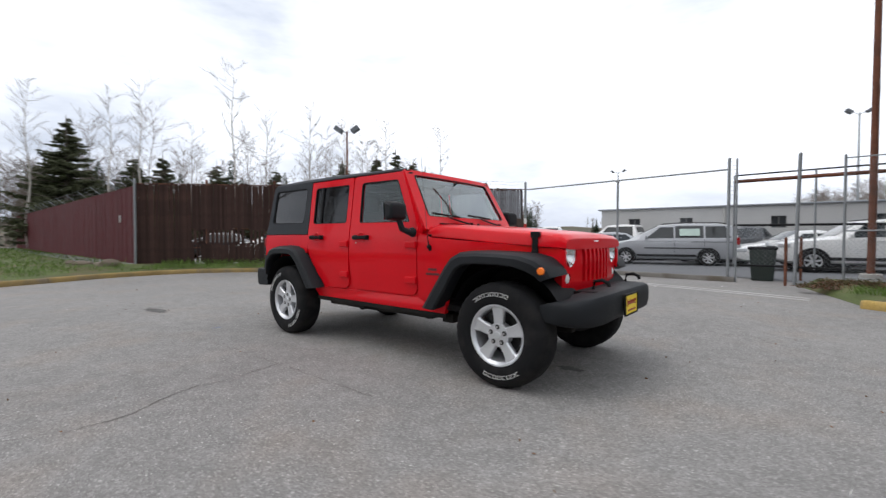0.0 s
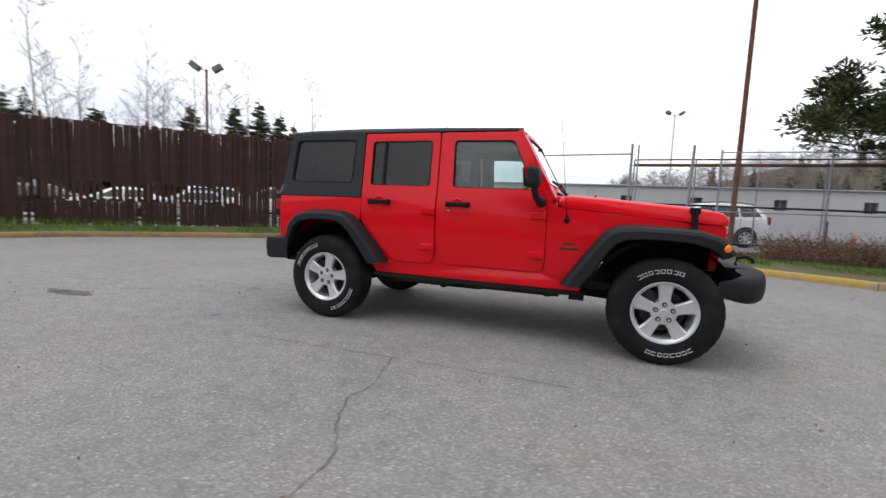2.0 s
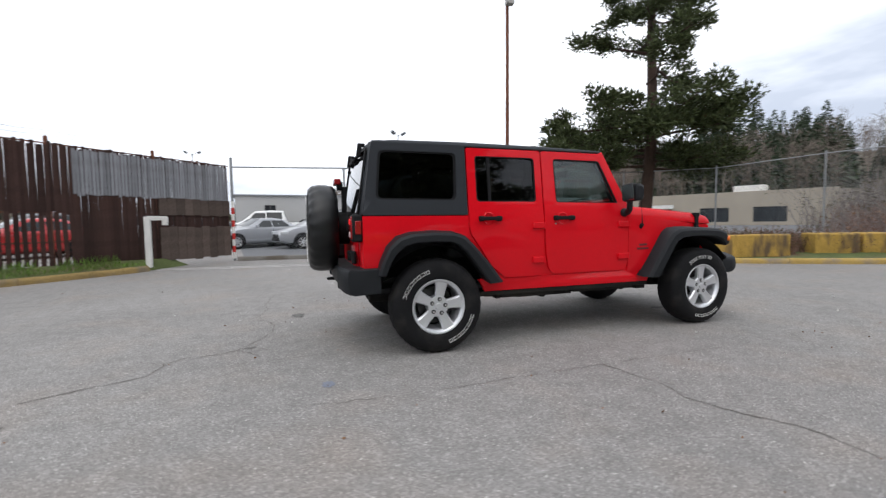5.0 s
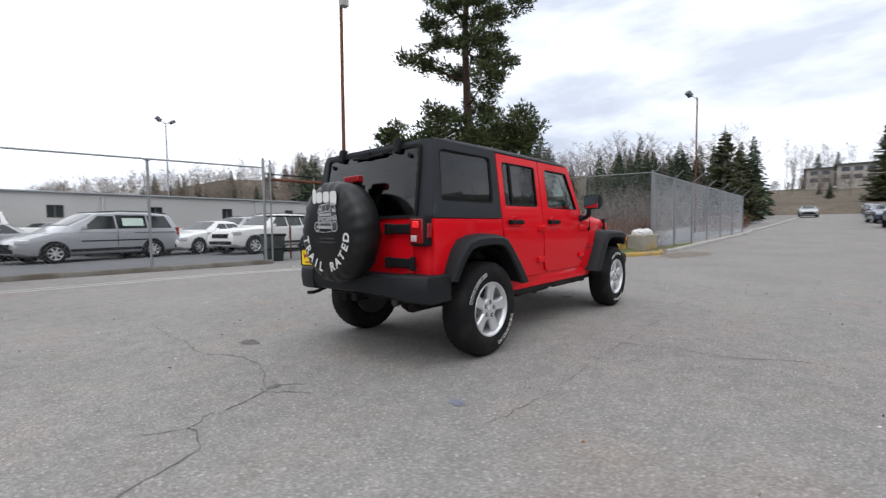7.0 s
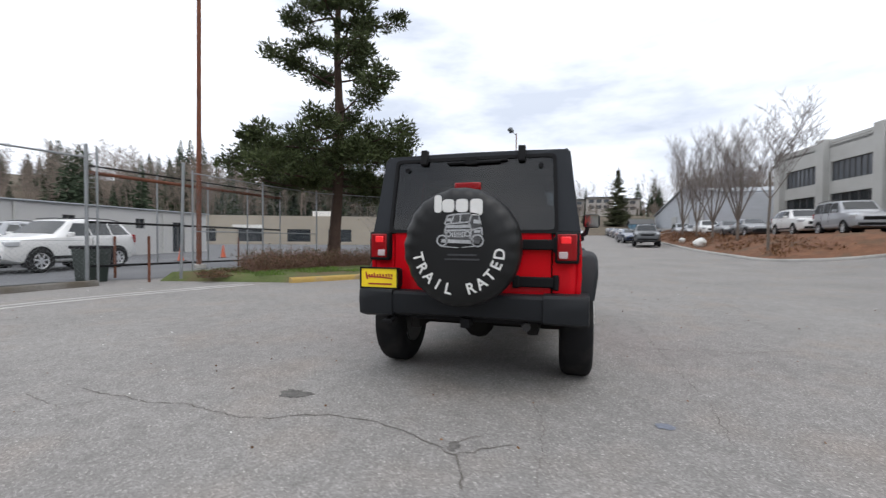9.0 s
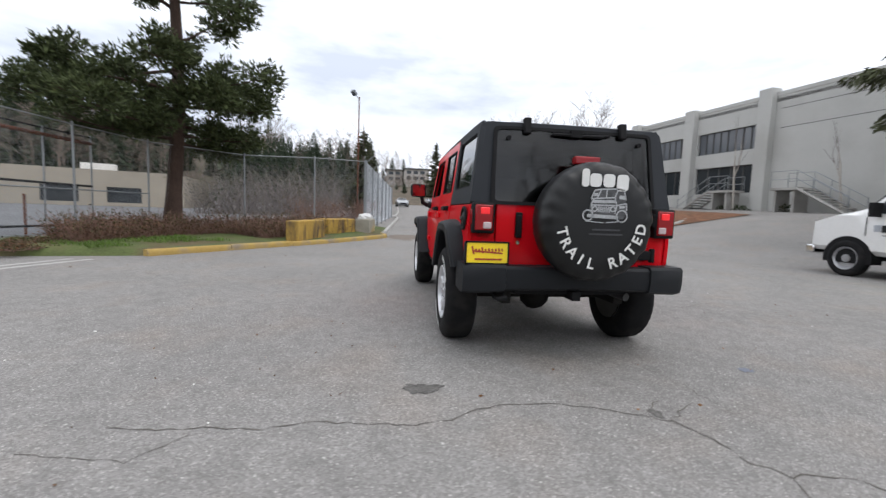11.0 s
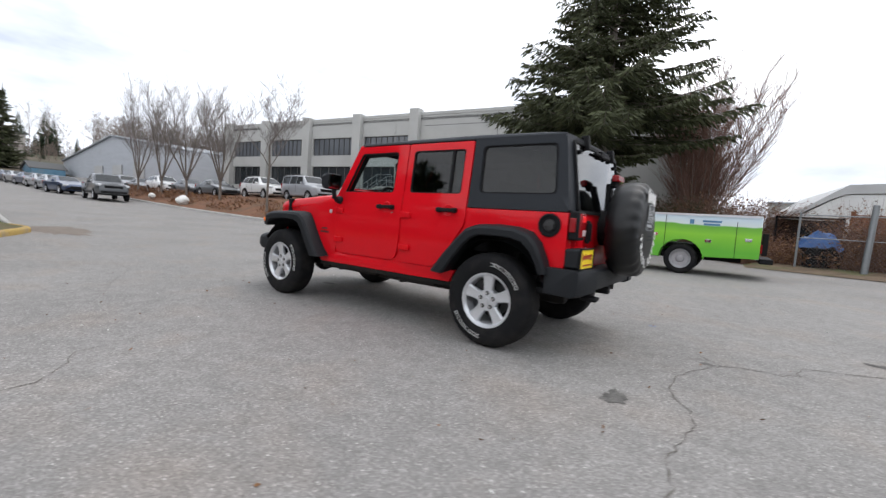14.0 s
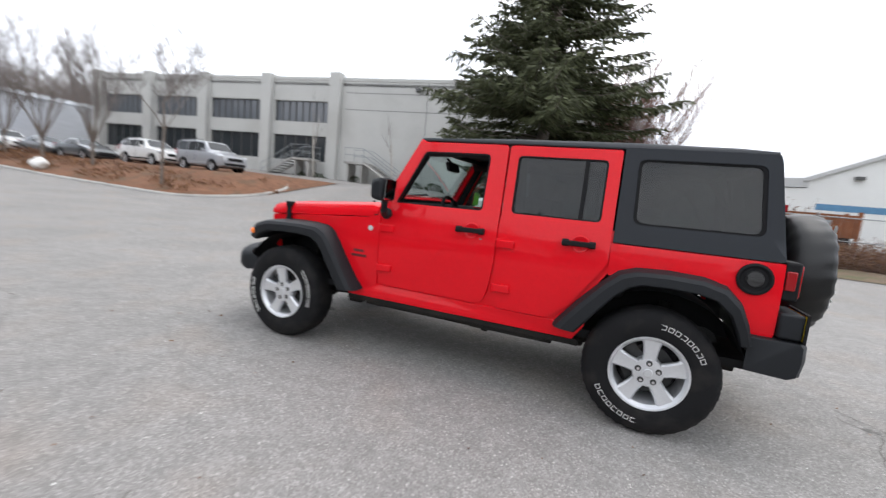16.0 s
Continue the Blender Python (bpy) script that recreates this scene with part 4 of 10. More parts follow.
def flat_poly(bm, pts, y0, z0, k=1.0):
    """A thin printed shape on the cover."""
    vs = [bm.verts.new((-2.509, -0.015 - (y0 + k * y), 1.075 + z0 + k * z)) for y, z in pts]
    bm.faces.new(vs)


# plain white shapes where the maker's mark stands, and a pale sketch of a car below it
for y, w, z, h in ((-0.165, 0.055, 0.0, 0.125), (-0.090, 0.088, -0.014, 0.092), (0.010, 0.088, -0.014, 0.092), (0.112, 0.090, -0.026, 0.115)):
    bm = bmesh.new()
    o = rounded([(y - w / 2, z - h / 2), (y + w / 2, z - h / 2), (y + w / 2, z + h / 2), (y - w / 2, z + h / 2)], 0.030)
    flat_poly(bm, o, 0.02, 0.292, 0.95)
    part("cover_mark", bm, WHITE_MARK, spare, flat=True)
bm = bmesh.new()
for o in ([(-0.135, -0.075), (0.125, -0.080), (0.145, -0.02), (0.14, 0.028), (0.130, 0.052), (-0.115, 0.052), (-0.125, 0.0)], [(-0.112, 0.054), (0.130, 0.054), (0.112, 0.112), (0.070, 0.120), (-0.045, 0.114), (-0.092, 0.106)]):
    vs = [bm.verts.new((-2.5082, -0.015 - (0.025 + 0.98 * y), 1.075 + 0.105 + 0.98 * z)) for y, z in o]
    bm.faces.new(vs)
part("cover_picture", bm, material("mid_grey_print", (0.085, 0.087, 0.09), 0.6, var=0.5, scale=30, fine=120, bump=0.0), spare, flat=True)
PALE = material("pale_grey_print", (0.40, 0.41, 0.42), 0.6, var=0.3, scale=25, fine=120, bump=0.0)
bm = bmesh.new()


def stroke(p, q, w=0.007):
    """A thin printed line from p to q."""
    d = (Vector(q) - Vector(p)).normalized()
    n = Vector((-d.y, d.x)) * w / 2
    flat_poly(bm, [tuple(v) for v in (Vector(p) - n, Vector(q) - n, Vector(q) + n, Vector(p) + n)], 0.025, 0.105, 0.98)


def ring_print(c, r, w=0.010):
    pts = [(c[0] + r * math.cos(a), c[1] + r * math.sin(a)) for a in np.linspace(0, 2 * math.pi, 13)]
    for p, q in zip(pts, pts[1:]):
        stroke(p, q, w)


for line in ([(-0.075, 0.055), (0.055, 0.066), (0.075, 0.125), (-0.048, 0.118), (-0.075, 0.055)], [(-0.048, 0.118), (-0.095, 0.110), (-0.118, 0.052)], [(0.075, 0.125), (0.118, 0.116), (0.135, 0.050)],
             [(-0.118, 0.052), (-0.075, 0.055)], [(-0.10, 0.050), (-0.115, 0.010), (-0.10, -0.045)], [(0.055, 0.060), (0.072, 0.012), (0.060, -0.045)], [(-0.115, 0.010), (0.072, 0.012)], [(0.072, 0.012), (0.14, 0.028), (0.145, -0.02)], [(-0.01, 0.062), (-0.005, 0.118)]):
    for p, q in zip(line, line[1:]):
        stroke(p, q, 0.009)
for x in np.linspace(-0.062, 0.022, 7):
    stroke((float(x), -0.038), (float(x) + 0.002, 0.002), 0.0075)
for p, q, w in (((-0.14, -0.062), (0.085, -0.070), 0.024), ((-0.10, 0.034), (0.06, 0.038), 0.020), ((0.085, 0.070), (0.128, 0.066), 0.026), ((-0.10, 0.080), (-0.07, 0.082), 0.020), ((0.09, 0.0), (0.13, 0.004), 0.018), ((-0.15, -0.100), (-0.02, -0.108), 0.006), ((0.0, -0.106), (0.13, -0.094), 0.006)):
    stroke(p, q, w)
for c, r in (((-0.088, -0.016), 0.017), ((0.044, -0.014), 0.017), ((-0.135, -0.060), 0.036), ((0.112, -0.060), 0.040)):
    ring_print(c, r)
part("cover_picture", bm, PALE, spare, "pale printed car sketch", flat=True)
bm = bmesh.new()
for z, w in ((-0.045, 0.20), (-0.075, 0.24)):
    flat_poly(bm, [(-w / 2, z), (w / 2, z), (w / 2, z + 0.012), (-w / 2, z + 0.012)], 0.03, -0.01)
part("cover_small_print", bm, material("dark_grey_print", (0.06, 0.06, 0.065), 0.6, bump=0.0), spare, flat=True)

# wheels
TYRE_R, TYRE_W = 0.405, 0.255


def wheel_meshes():
    """Tyre, rim, nuts and raised white marks of one wheel; its outer face looks along +y, its middle plane is y = 0."""
    h = TYRE_W / 2
    bm = bmesh.new()
    n = 72
    half = [(0.222, h - 0.020), (0.236, h - 0.008), (0.262, h - 0.001), (0.300, h + 0.003), (0.335, h), (0.365, h - 0.010), (0.386, h - 0.022), (0.399, h - 0.040), (0.4045, h - 0.065), (0.405, 0.0)]
    prof = half + [(r, -y) for r, y in half[:-1][::-1]]
    rings = lathe(bm, prof, n)
    # tread blocks: cut grooves by lifting alternate shoulder fields
    for k, (r, y) in enumerate(prof):
        if r > 0.375:
            for i, v in enumerate(rings[k]):
                d = 0.008 if (i + (k % 2)) % 2 == 0 and abs(y) > 0.03 else 0.0
                if abs(y) < 0.01:
                    d = 0.004 if i % 3 == 0 else 0.0
                f = (r - d) / r
                v.co.x, v.co.z = v.co.x * f, v.co.z * f
    tyre = mesh_of("tyre", bm, RUBBER, 32)
    # rim: lip, barrel and five broad spokes
    bm = bmesh.new()
    lathe(bm, [(0.226, h - 0.030), (0.236, h - 0.012), (0.232, h - 0.004), (0.222, h - 0.006), (0.212, h - 0.020), (0.204, h - 0.030), (0.198, h - 0.075), (0.195, -h + 0.03), (0.226, -h + 0.02)], 60)
    for k in range(5):
        a0 = 2 * math.pi * k / 5
        sec = []
        for r, wd, yo, th in ((0.040, 0.034, h - 0.030, 0.05), (0.085, 0.041, h - 0.029, 0.045), (0.130, 0.043, h - 0.027, 0.04), (0.175, 0.050, h - 0.024, 0.035), (0.210, 0.062, h - 0.021, 0.03)):
            ring = []
            for u, dy in ((-1.0, -th), (-1.0, -0.012), (-0.78, 0.0), (-0.15, -0.002), (0.15, -0.002), (0.78, 0.0), (1.0, -0.012), (1.0, -th)):
                x, z = u * wd, r
                ring.append((x * math.cos(a0) + z * math.sin(a0), yo + dy, -x * math.sin(a0) + z * math.cos(a0)))
            sec.append(ring)
        sp = loft(sec)
        tmp = bpy.data.meshes.new("spoke")
        sp.to_mesh(tmp)
        sp.free()
        bm.from_mesh(tmp)
    r2 = lathe(bm, [(0.0, h - 0.018), (0.024, h - 0.018), (0.028, h - 0.026), (0.086, h - 0.028), (0.093, h - 0.040), (0.093, h - 0.10)], 40)
    rim = mesh_of("rim", bm, ALLOY, 30)
    bm = bmesh.new()
    tube(bm, (0, h - 0.040, 0.062), (0, h - 0.0255, 0.062), 0.019, n=14)
    seat_ = mesh_of("nut_seat", bm, STEEL, 30)
    bm = bmesh.new()
    tube(bm, (0, h - 0.040, 0.062), (0, h - 0.014, 0.062), 0.012, 0.010, n=6)
    nuts = mesh_of("wheel_nut", bm, CHROME, 30)
    bm = bmesh.new()
    lathe(bm, [(0.0, -0.005), (0.155, -0.005), (0.160, -0.02), (0.160, -0.04), (0.0, -0.045)], 40)
    box(bm, (0.10, 0.0, 0.09), (0.10, 0.06, 0.12), Matrix.Rotation(radians(45), 3, "Y"))
    # dark plate added across the wheel's back, so its inside shows dark
    lathe(bm, [(0.0, -h + 0.045), (0.10, -h + 0.045), (0.185, -h + 0.030), (0.193, -h + 0.012), (0.224, -h + 0.012), (0.224, -h + 0.004), (0.0, -h + 0.03)], 40)
    disc = mesh_of("brake_disc", bm, STEEL, 30)
    # raised white outline blocks for the two arcs on the sidewall
    marks = []
    for style in (0, 1):
        bm = bmesh.new()
        w, hh, t = 0.0150, 0.0140, 0.0030

        def at(u, v, y):
            rr, aa = 0.313 + v, u / 0.313
            return (rr * math.sin(aa), y, rr * math.cos(aa))
        o = [(-w, -hh), (w, -hh), (w, hh), (-w, hh)]
        inn = [(-w + t, -hh + t), (w - t, -hh + t), (w - t, hh - t), (-w + t, hh - t)]
        y1 = h + 0.0055
        vo, vi = [bm.verts.new(at(u, v, y1)) for u, v in o], [bm.verts.new(at(u, v, y1)) for u, v in inn]
        lo, li = [bm.verts.new(at(u, v, y1 - 0.006)) for u, v in o], [bm.verts.new(at(u, v, y1 - 0.006)) for u, v in inn]
        for i in range(4):
            q = (i + 1) % 4
            if style and i == 1:
                continue
            bm.faces.new((vo[i], vo[q], vi[q], vi[i]))
            bm.faces.new((vo[i], lo[i], lo[q], vo[q]))
            bm.faces.new((vi[i], vi[q], li[q], li[i]))
        marks.append(mesh_of("sidewall_mark", bm, WHITE_MARK, 30, flat=True))
    return tyre, rim, nuts, disc, marks, seat_


W_TYRE, W_RIM, W_NUTS, W_DISC, W_MARKS, W_SEAT = wheel_meshes()
for x, s, spin, spin2 in ((1.4735, -1, 0, 10), (-1.4735, -1, -10, 45), (1.4735, 1, 10, -75), (-1.4735, 1, 0, -35)):
    w = new("wheel")
    w.parent = car
    w.matrix_basis = pose(x, s * 0.786, 0.402) @ pose(0, 0, 0, 0, 0, 0 if s > 0 else 180)
    share("rim", W_RIM, w, pose(0, 0, 0, 0, spin, 0))
    for k in range(5):
        share("wheel_nut", W_NUTS, w, pose(0, 0, 0, 0, spin + 72 * k, 0))
        share("nut_seat", W_SEAT, w, pose(0, 0, 0, 0, spin + 72 * k, 0))
    share("brake_disc", W_DISC, w, Matrix.Identity(4))
    t = share("tyre", W_TYRE, w, Matrix.Identity(4))
    tagged(t, "black all-terrain tyre with white raised marks")
    for mid in (0.0, 180.0):
        for j in range(8):
            share("sidewall_mark", W_MARKS[j % 3 == 1], t, pose(0, 0, 0, 0, spin2 + mid + (j - 3.5) * 7.6, 0))

# underbody: frame rails, axles, tank, exhaust
UNDER = material("dirty_underbody", (0.012, 0.011, 0.010), 0.75, var=0.3, scale=6, fine=40, tint=(0.035, 0.028, 0.022), tint_scale=3, tint_amount=0.5)
for s in (-1, 1):
    bm = bmesh.new()
    box(bm, (-0.05, s * 0.47, 0.47), (3.9, 0.08, 0.12))
    part("frame_rail", bm, UNDER, car, bevel=0.01)
    bm = bmesh.new()
    box(bm, (-0.08, s * 0.655, 0.462), (1.84, 0.14, 0.05))
    box(bm, (-0.30, s * 0.60, 0.415), (0.62, 0.12, 0.06))
    box(bm, (0.30, s * 0.58, 0.425), (0.30, 0.12, 0.05), Matrix.Rotation(radians(4), 3, "Y"))
    tube(bm, (-0.95, s * 0.66, 0.430), (-0.20, s * 0.64, 0.405), 0.018, n=8)
    tube(bm, (0.05, s * 0.65, 0.43), (0.80, s * 0.66, 0.44), 0.014, n=8)
    for x, z in ((-0.82, 0.42), (-0.34, 0.405), (0.12, 0.43), (0.60, 0.42)):
        box(bm, (x, s * 0.655, z), (0.05, 0.08, 0.055))
    box(bm, (0.84, s * 0.64, 0.43), (0.12, 0.12, 0.08))
    box(bm, (-0.08, s * 0.735, 0.458), (1.90, 0.05, 0.045))
    box(bm, (0.34, s * 0.70, 0.440), (0.72, 0.08, 0.06))
    box(bm, (-0.52, s * 0.70, 0.436), (0.58, 0.08, 0.06))
    part("rock_rail", bm, UNDER, car, bevel=0.008)
    for x in (-1.4735, 1.4735):
        bm = bmesh.new()
        tube(bm, (x - 0.05, s * 0.52, 0.40), (x - 0.07, s * 0.50, 0.80), 0.035, n=10)
        tube(bm, (x + 0.06, s * 0.42, 0.46), (x + 0.06, s * 0.42, 0.70), 0.055, n=12)
        part("damper_and_spring", bm, UNDER, car)
    for e in (-1, 1):
        bm = bmesh.new()
        tube(bm, (e * 1.42, s * 0.50, 0.40), (e * 0.75, s * 0.44, 0.43), 0.03, n=8)
        part("control_arm", bm, UNDER, car)
for x in (-1.4735, 1.4735):
    bm = bmesh.new()
    tube(bm, (x, -0.70, 0.402), (x, 0.70, 0.402), 0.042, n=12)
    r = bmesh.ops.create_icosphere(bm, subdivisions=2, radius=0.14)
    bmesh.ops.transform(bm, matrix=Matrix.Translation((x, 0.05 if x < 0 else 0.22, 0.39)), verts=r["verts"])
    part("axle", bm, UNDER, car)
bm = bmesh.new()
box(bm, (-0.55, 0.25, 0.42), (1.0, 0.42, 0.16))
box(bm, (0.35, 0.0, 0.42), (0.7, 0.45, 0.14))
part("skid_plate", bm, UNDER, car, bevel=0.03)
bm = bmesh.new()
pipe(bm, [(0.6, -0.25, 0.45), (-0.9, -0.28, 0.46), (-1.25, -0.30, 0.60), (-1.65, -0.32, 0.60), (-1.9, -0.38, 0.52), (-2.16, -0.44, 0.50)], 0.032, 10)
part("exhaust_pipe", bm, STEEL, car)
bm = bmesh.new()
tube(bm, (-1.80, -0.30, 0.55), (-1.80, 0.42, 0.55), 0.10, n=18)
part("silencer", bm, STEEL, car)
bm = bmesh.new()
box(bm, (-2.16, 0.0, 0.515), (0.14, 0.07, 0.07))
box(bm, (-2.12, 0, 0.55), (0.06, 0.9, 0.07))
part("tow_receiver", bm, BLACK, car, bevel=0.006)
bm = bmesh.new()
pipe(bm, [(-2.10, 0.62, 0.53), (-2.22, 0.62, 0.50), (-2.29, 0.62, 0.505), (-2.29, 0.56, 0.51), (-2.20, 0.56, 0.52)], 0.016, 8)
part("tow_hook", bm, BLACK, car)
bm = bmesh.new()
tube(bm, (1.62, -0.62, 0.36), (1.62, 0.62, 0.36), 0.018, n=8)
tube(bm, (1.60, -0.55, 0.42), (1.66, 0.40, 0.52), 0.018, n=8)
part("steering_link", bm, UNDER, car)

# inside: dash, wheel, seats, roll bar
bm = bmesh.new()
rings = [[(0.60, y, 1.24), (0.50, y, 1.285), (0.34, y, 1.30), (0.27, y, 1.22), (0.30, y, 1.02), (0.40, y, 0.85), (0.62, y, 0.85)] for y in (-0.72, 0.72)]
part("dashboard", loft(rings), BLACK, car, bevel=0.02)
bm = bmesh.new()
c, q = Vector((0.13, 0.36, 1.20)), Matrix.Rotation(radians(-64), 3, "Y")
for i in range(24):
    a, b = 2 * math.pi * i / 24, 2 * math.pi * (i + 1) / 24
    tube(bm, c + q @ Vector((0.185 * math.cos(a), 0.185 * math.sin(a), 0)), c + q @ Vector((0.185 * math.cos(b), 0.185 * math.sin(b), 0)), 0.016, n=8, caps=False)
for a in (0, 120, 240):
    tube(bm, c, c + q @ Vector((0.18 * math.cos(radians(a + 90)), 0.18 * math.sin(radians(a + 90)), 0)), 0.022, 0.014, n=6)
tube(bm, c, (0.40, 0.36, 1.08), 0.03, n=8)
part("steering_wheel", bm, BLACK, car)
for x, y, w in ((-0.32, 0.36, 0.50), (-0.32, -0.36, 0.50), (-1.12, 0.0, 1.20)):
    bm = bmesh.new()
    box(bm, (x + 0.10, y, 0.86), (0.52, w, 0.16))
    part("seat_cushion", bm, SEAT, car, bevel=0.05, seg=3)
    bm = bmesh.new()
    box(bm, (x - 0.20, y, 1.16), (0.14, w, 0.56), Matrix.Rotation(radians(-14), 3, "Y"))
    part("seat_back", bm, SEAT, car, bevel=0.05, seg=3)
    for yy in ([y] if w < 1 else [-0.38, 0.38]):
        bm = bmesh.new()
        box(bm, (x - 0.29, yy, 1.52), (0.10, 0.26, 0.19), Matrix.Rotation(radians(-10), 3, "Y"))
        part("headrest", bm, SEAT, car, bevel=0.04, seg=3)
for s in (-1, 1):
    bm = bmesh.new()
    pipe(bm, [(0.34, s * 0.64, 1.72), (-0.40, s * 0.64, 1.75), (-1.30, s * 0.64, 1.74), (-1.70, s * 0.64, 1.64), (-1.92, s * 0.66, 1.18)], 0.055, 10)
    tube(bm, (-0.45, s * 0.64, 1.74), (-0.52, s * 0.66, 0.80), 0.055, n=10)
    part("roll_bar", bm, SEAT, car)
for s in (-1, 1):
    bm = bmesh.new()
    pipe(bm, [(0.500, s * (half_width(1.27) - 0.085), 1.27), (0.395, s * (half_width(1.50) - 0.085), 1.50), (0.270, s * (half_width(1.73) - 0.085), 1.73)], 0.034, 8)
    part("pillar_trim", bm, BLACK, car)
for x in (-0.45, -1.32):
    bm = bmesh.new()
    tube(bm, (x, -0.62, 1.74), (x, 0.62, 1.74), 0.045, n=10)
    part("roll_bar_cross", bm, SEAT, car)
bm = bmesh.new()
box(bm, (0.33, 0.0, 1.645), (0.035, 0.25, 0.085), Matrix.Rotation(radians(20), 3, "Y"))
tube(bm, (0.34, 0, 1.68), (0.40, 0, 1.73), 0.012, n=6)
part("inside_mirror", bm, BLACK, car, bevel=0.01)


# ---- site: kerbs, verges, fences, gate ----
def poly_pos(pts, d):
    """The point d metres along a polyline in the plan, and the direction there."""
    for a, b in zip(pts, pts[1:]):
        l = math.dist(a, b)
        if d <= l or b == pts[-1]:
            t = d / l
            return Vector((a[0] + (b[0] - a[0]) * t, a[1] + (b[1] - a[1]) * t)), Vector(((b[0] - a[0]) / l, (b[1] - a[1]) / l))
        d -= l


def poly_len(pts):
    return sum(math.dist(a, b) for a, b in zip(pts, pts[1:]))


def smooth_line(pts, n=6):
    """A Catmull-Rom curve through the points of the plan."""
    out = []
    p = [pts[0]] + list(pts) + [pts[-1]]
    for i in range(1, len(p) - 2):
        for k in range(n):
            t = k / n
            out.append(tuple(0.5 * (2 * p[i][j] + (p[i + 1][j] - p[i - 1][j]) * t + (2 * p[i - 1][j] - 5 * p[i][j] + 4 * p[i + 1][j] - p[i + 2][j]) * t * t + (3 * p[i][j] - p[i - 1][j] - 3 * p[i + 1][j] + p[i + 2][j]) * t ** 3) for j in (0, 1)))
    return out + [tuple(pts[-1])]


def kerb(name, label, pts, mat, piece=1.9, width=0.16, high=0.13, side=1):
    """A row of kerb stones along a line; side: which side of the line the stones lie on."""
    k = thing(name, label, "kerb", kind="structure")
    line = smooth_line(pts)
    total, d = poly_len(line), 0.0
    rnd = random.Random(len(name) + len(pts))
    while d < total - 0.1:
        e = min(total, d + piece - 0.012)
        rings = []
        dz = rnd.uniform(-0.008, 0.008)
        for q in np.linspace(d, e, 6):
            p, t = poly_pos(line, float(q))
            nrm = Vector((-t.y, t.x)) * side
            z0 = ground_z(p.x, p.y)
            sec = [(0.0, -0.05), (0.0, 0.055), (0.012, high - 0.022), (0.035, high), (width - 0.02, high + 0.003), (width, high - 0.02), (width, -0.05)]
            rings.append([(p.x + nrm.x * a, p.y + nrm.y * a, z0 + dz + b + rnd.uniform(-0.003, 0.003)) for a, b in sec])
        part("kerb_stone", loft(rings), mat, k, angle=50)
        d += piece
    return k


KERB_A = [(-9.2, -9.0), (-9.9, -5.6), (-10.8, -2.5), (-11.7, -0.3), (-11.75, 1.6), (-10.9, 3.1), (-9.5, 4.45), (-8.0, 5.95), (-6.8, 7.25), (-6.15, 8.1)]
KERB_B = [(4.05, 6.08), (4.9, 5.5), (6.4, 4.45), (8.0, 3.30), (9.4, 2.45), (10.8, 1.70), (12.0, 1.25), (13.0, 1.45)]
KERB_C = [(13.3, 1.35), (16.0, 1.15), (21.0, 0.75), (28.0, 0.25), (29.2, 0.6), (31.5, 0.3), (40.0, -0.2), (52, -0.6), (66, -1.0)]
kerb("kerb_west", "low kerb with worn yellow paint beside grass", KERB_A, KERB_BROWN, side=1)
kerb("kerb_east", "low kerb with worn yellow paint round planting", KERB_B, KERB_YELLOW, side=1)
kerb("kerb_road", "grey concrete road kerb along fence", KERB_C, CONCRETE, side=1)

FENCE_A0, FENCE_A1 = Vector((-14.06, 0.96)), Vector((-4.63, 10.70))
FENCE_LINE = [(1.84, 9.98), (4.05, 9.25), (6.3, 8.80), (8.5, 8.25), (10.35, 6.15), (12.1, 4.1), (14.5, 2.27)]


def verge(name, label, edge, far, zs, mat, rows=5, inset=0.13):
    """A soil sheet between two lines of the plan, rising from one to the other."""
    n = 40
    la, lb = poly_len(edge), poly_len(far)
    verts, faces = [], []
    rnd = random.Random(4)
    for i in range(n + 1):
        a, ta = poly_pos(edge, la * i / n * 0.9999)
        b, _ = poly_pos(far, lb * i / n * 0.9999)
        for j in range(rows + 1):
            t = j / rows
            p = a.lerp(b, t)
            verts.append((p.x, p.y, ground_z(p.x, p.y) - 0.02 if i in (0, n) else ground_z(p.x, p.y) * 0.3 + zs[0] + (zs[1] - zs[0]) * t + (rnd.uniform(-0.02, 0.02) if 0 < j else 0)))
    for i in range(n):
        for j in range(rows):
            q = i * (rows + 1) + j
            faces.append((q, q + rows + 1, q + rows + 2, q + 1))
    return tagged(raw(name, verts, faces, mat, smooth=True), label, "verge", kind="structure")


v_edge = smooth_line(KERB_A)
verge_a = verge("verge_west", "strip of thin grass and bare soil by kerb", [(p[0] - 0.10, p[1] + 0.08) for p in v_edge], [(-15.2, -9.0), (-15.0, -3.0), (-14.3, 0.6), (-13.0, 2.1), (-9.5, 5.75), (-6.6, 8.75), (-5.6, 9.7)], (0.115, 0.27), GRASS_SOIL)
verge("lawn_west", "mown grass field beside red fence", [(-15.2, -30.0), (-15.1, -9.0), (-14.9, -3.0), (-14.25, 0.7)], [(-70, -30), (-70, -12), (-70, -3), (-70, 1.0)], (0.26, 0.5), GRASS_SOIL, rows=12)
verge("verge_east", "planting strip with grass and brown soil", [(p[0] + 0.08, p[1] + 0.10) for p in smooth_line(KERB_B)], [(3.3, 9.6), (4.6, 9.25), (6.3, 8.95), (8.5, 8.4), (10.4, 6.25), (12.2, 4.15), (13.9, 2.2), (14.1, 1.9)], (0.115, 0.24), GRASS_SOIL)
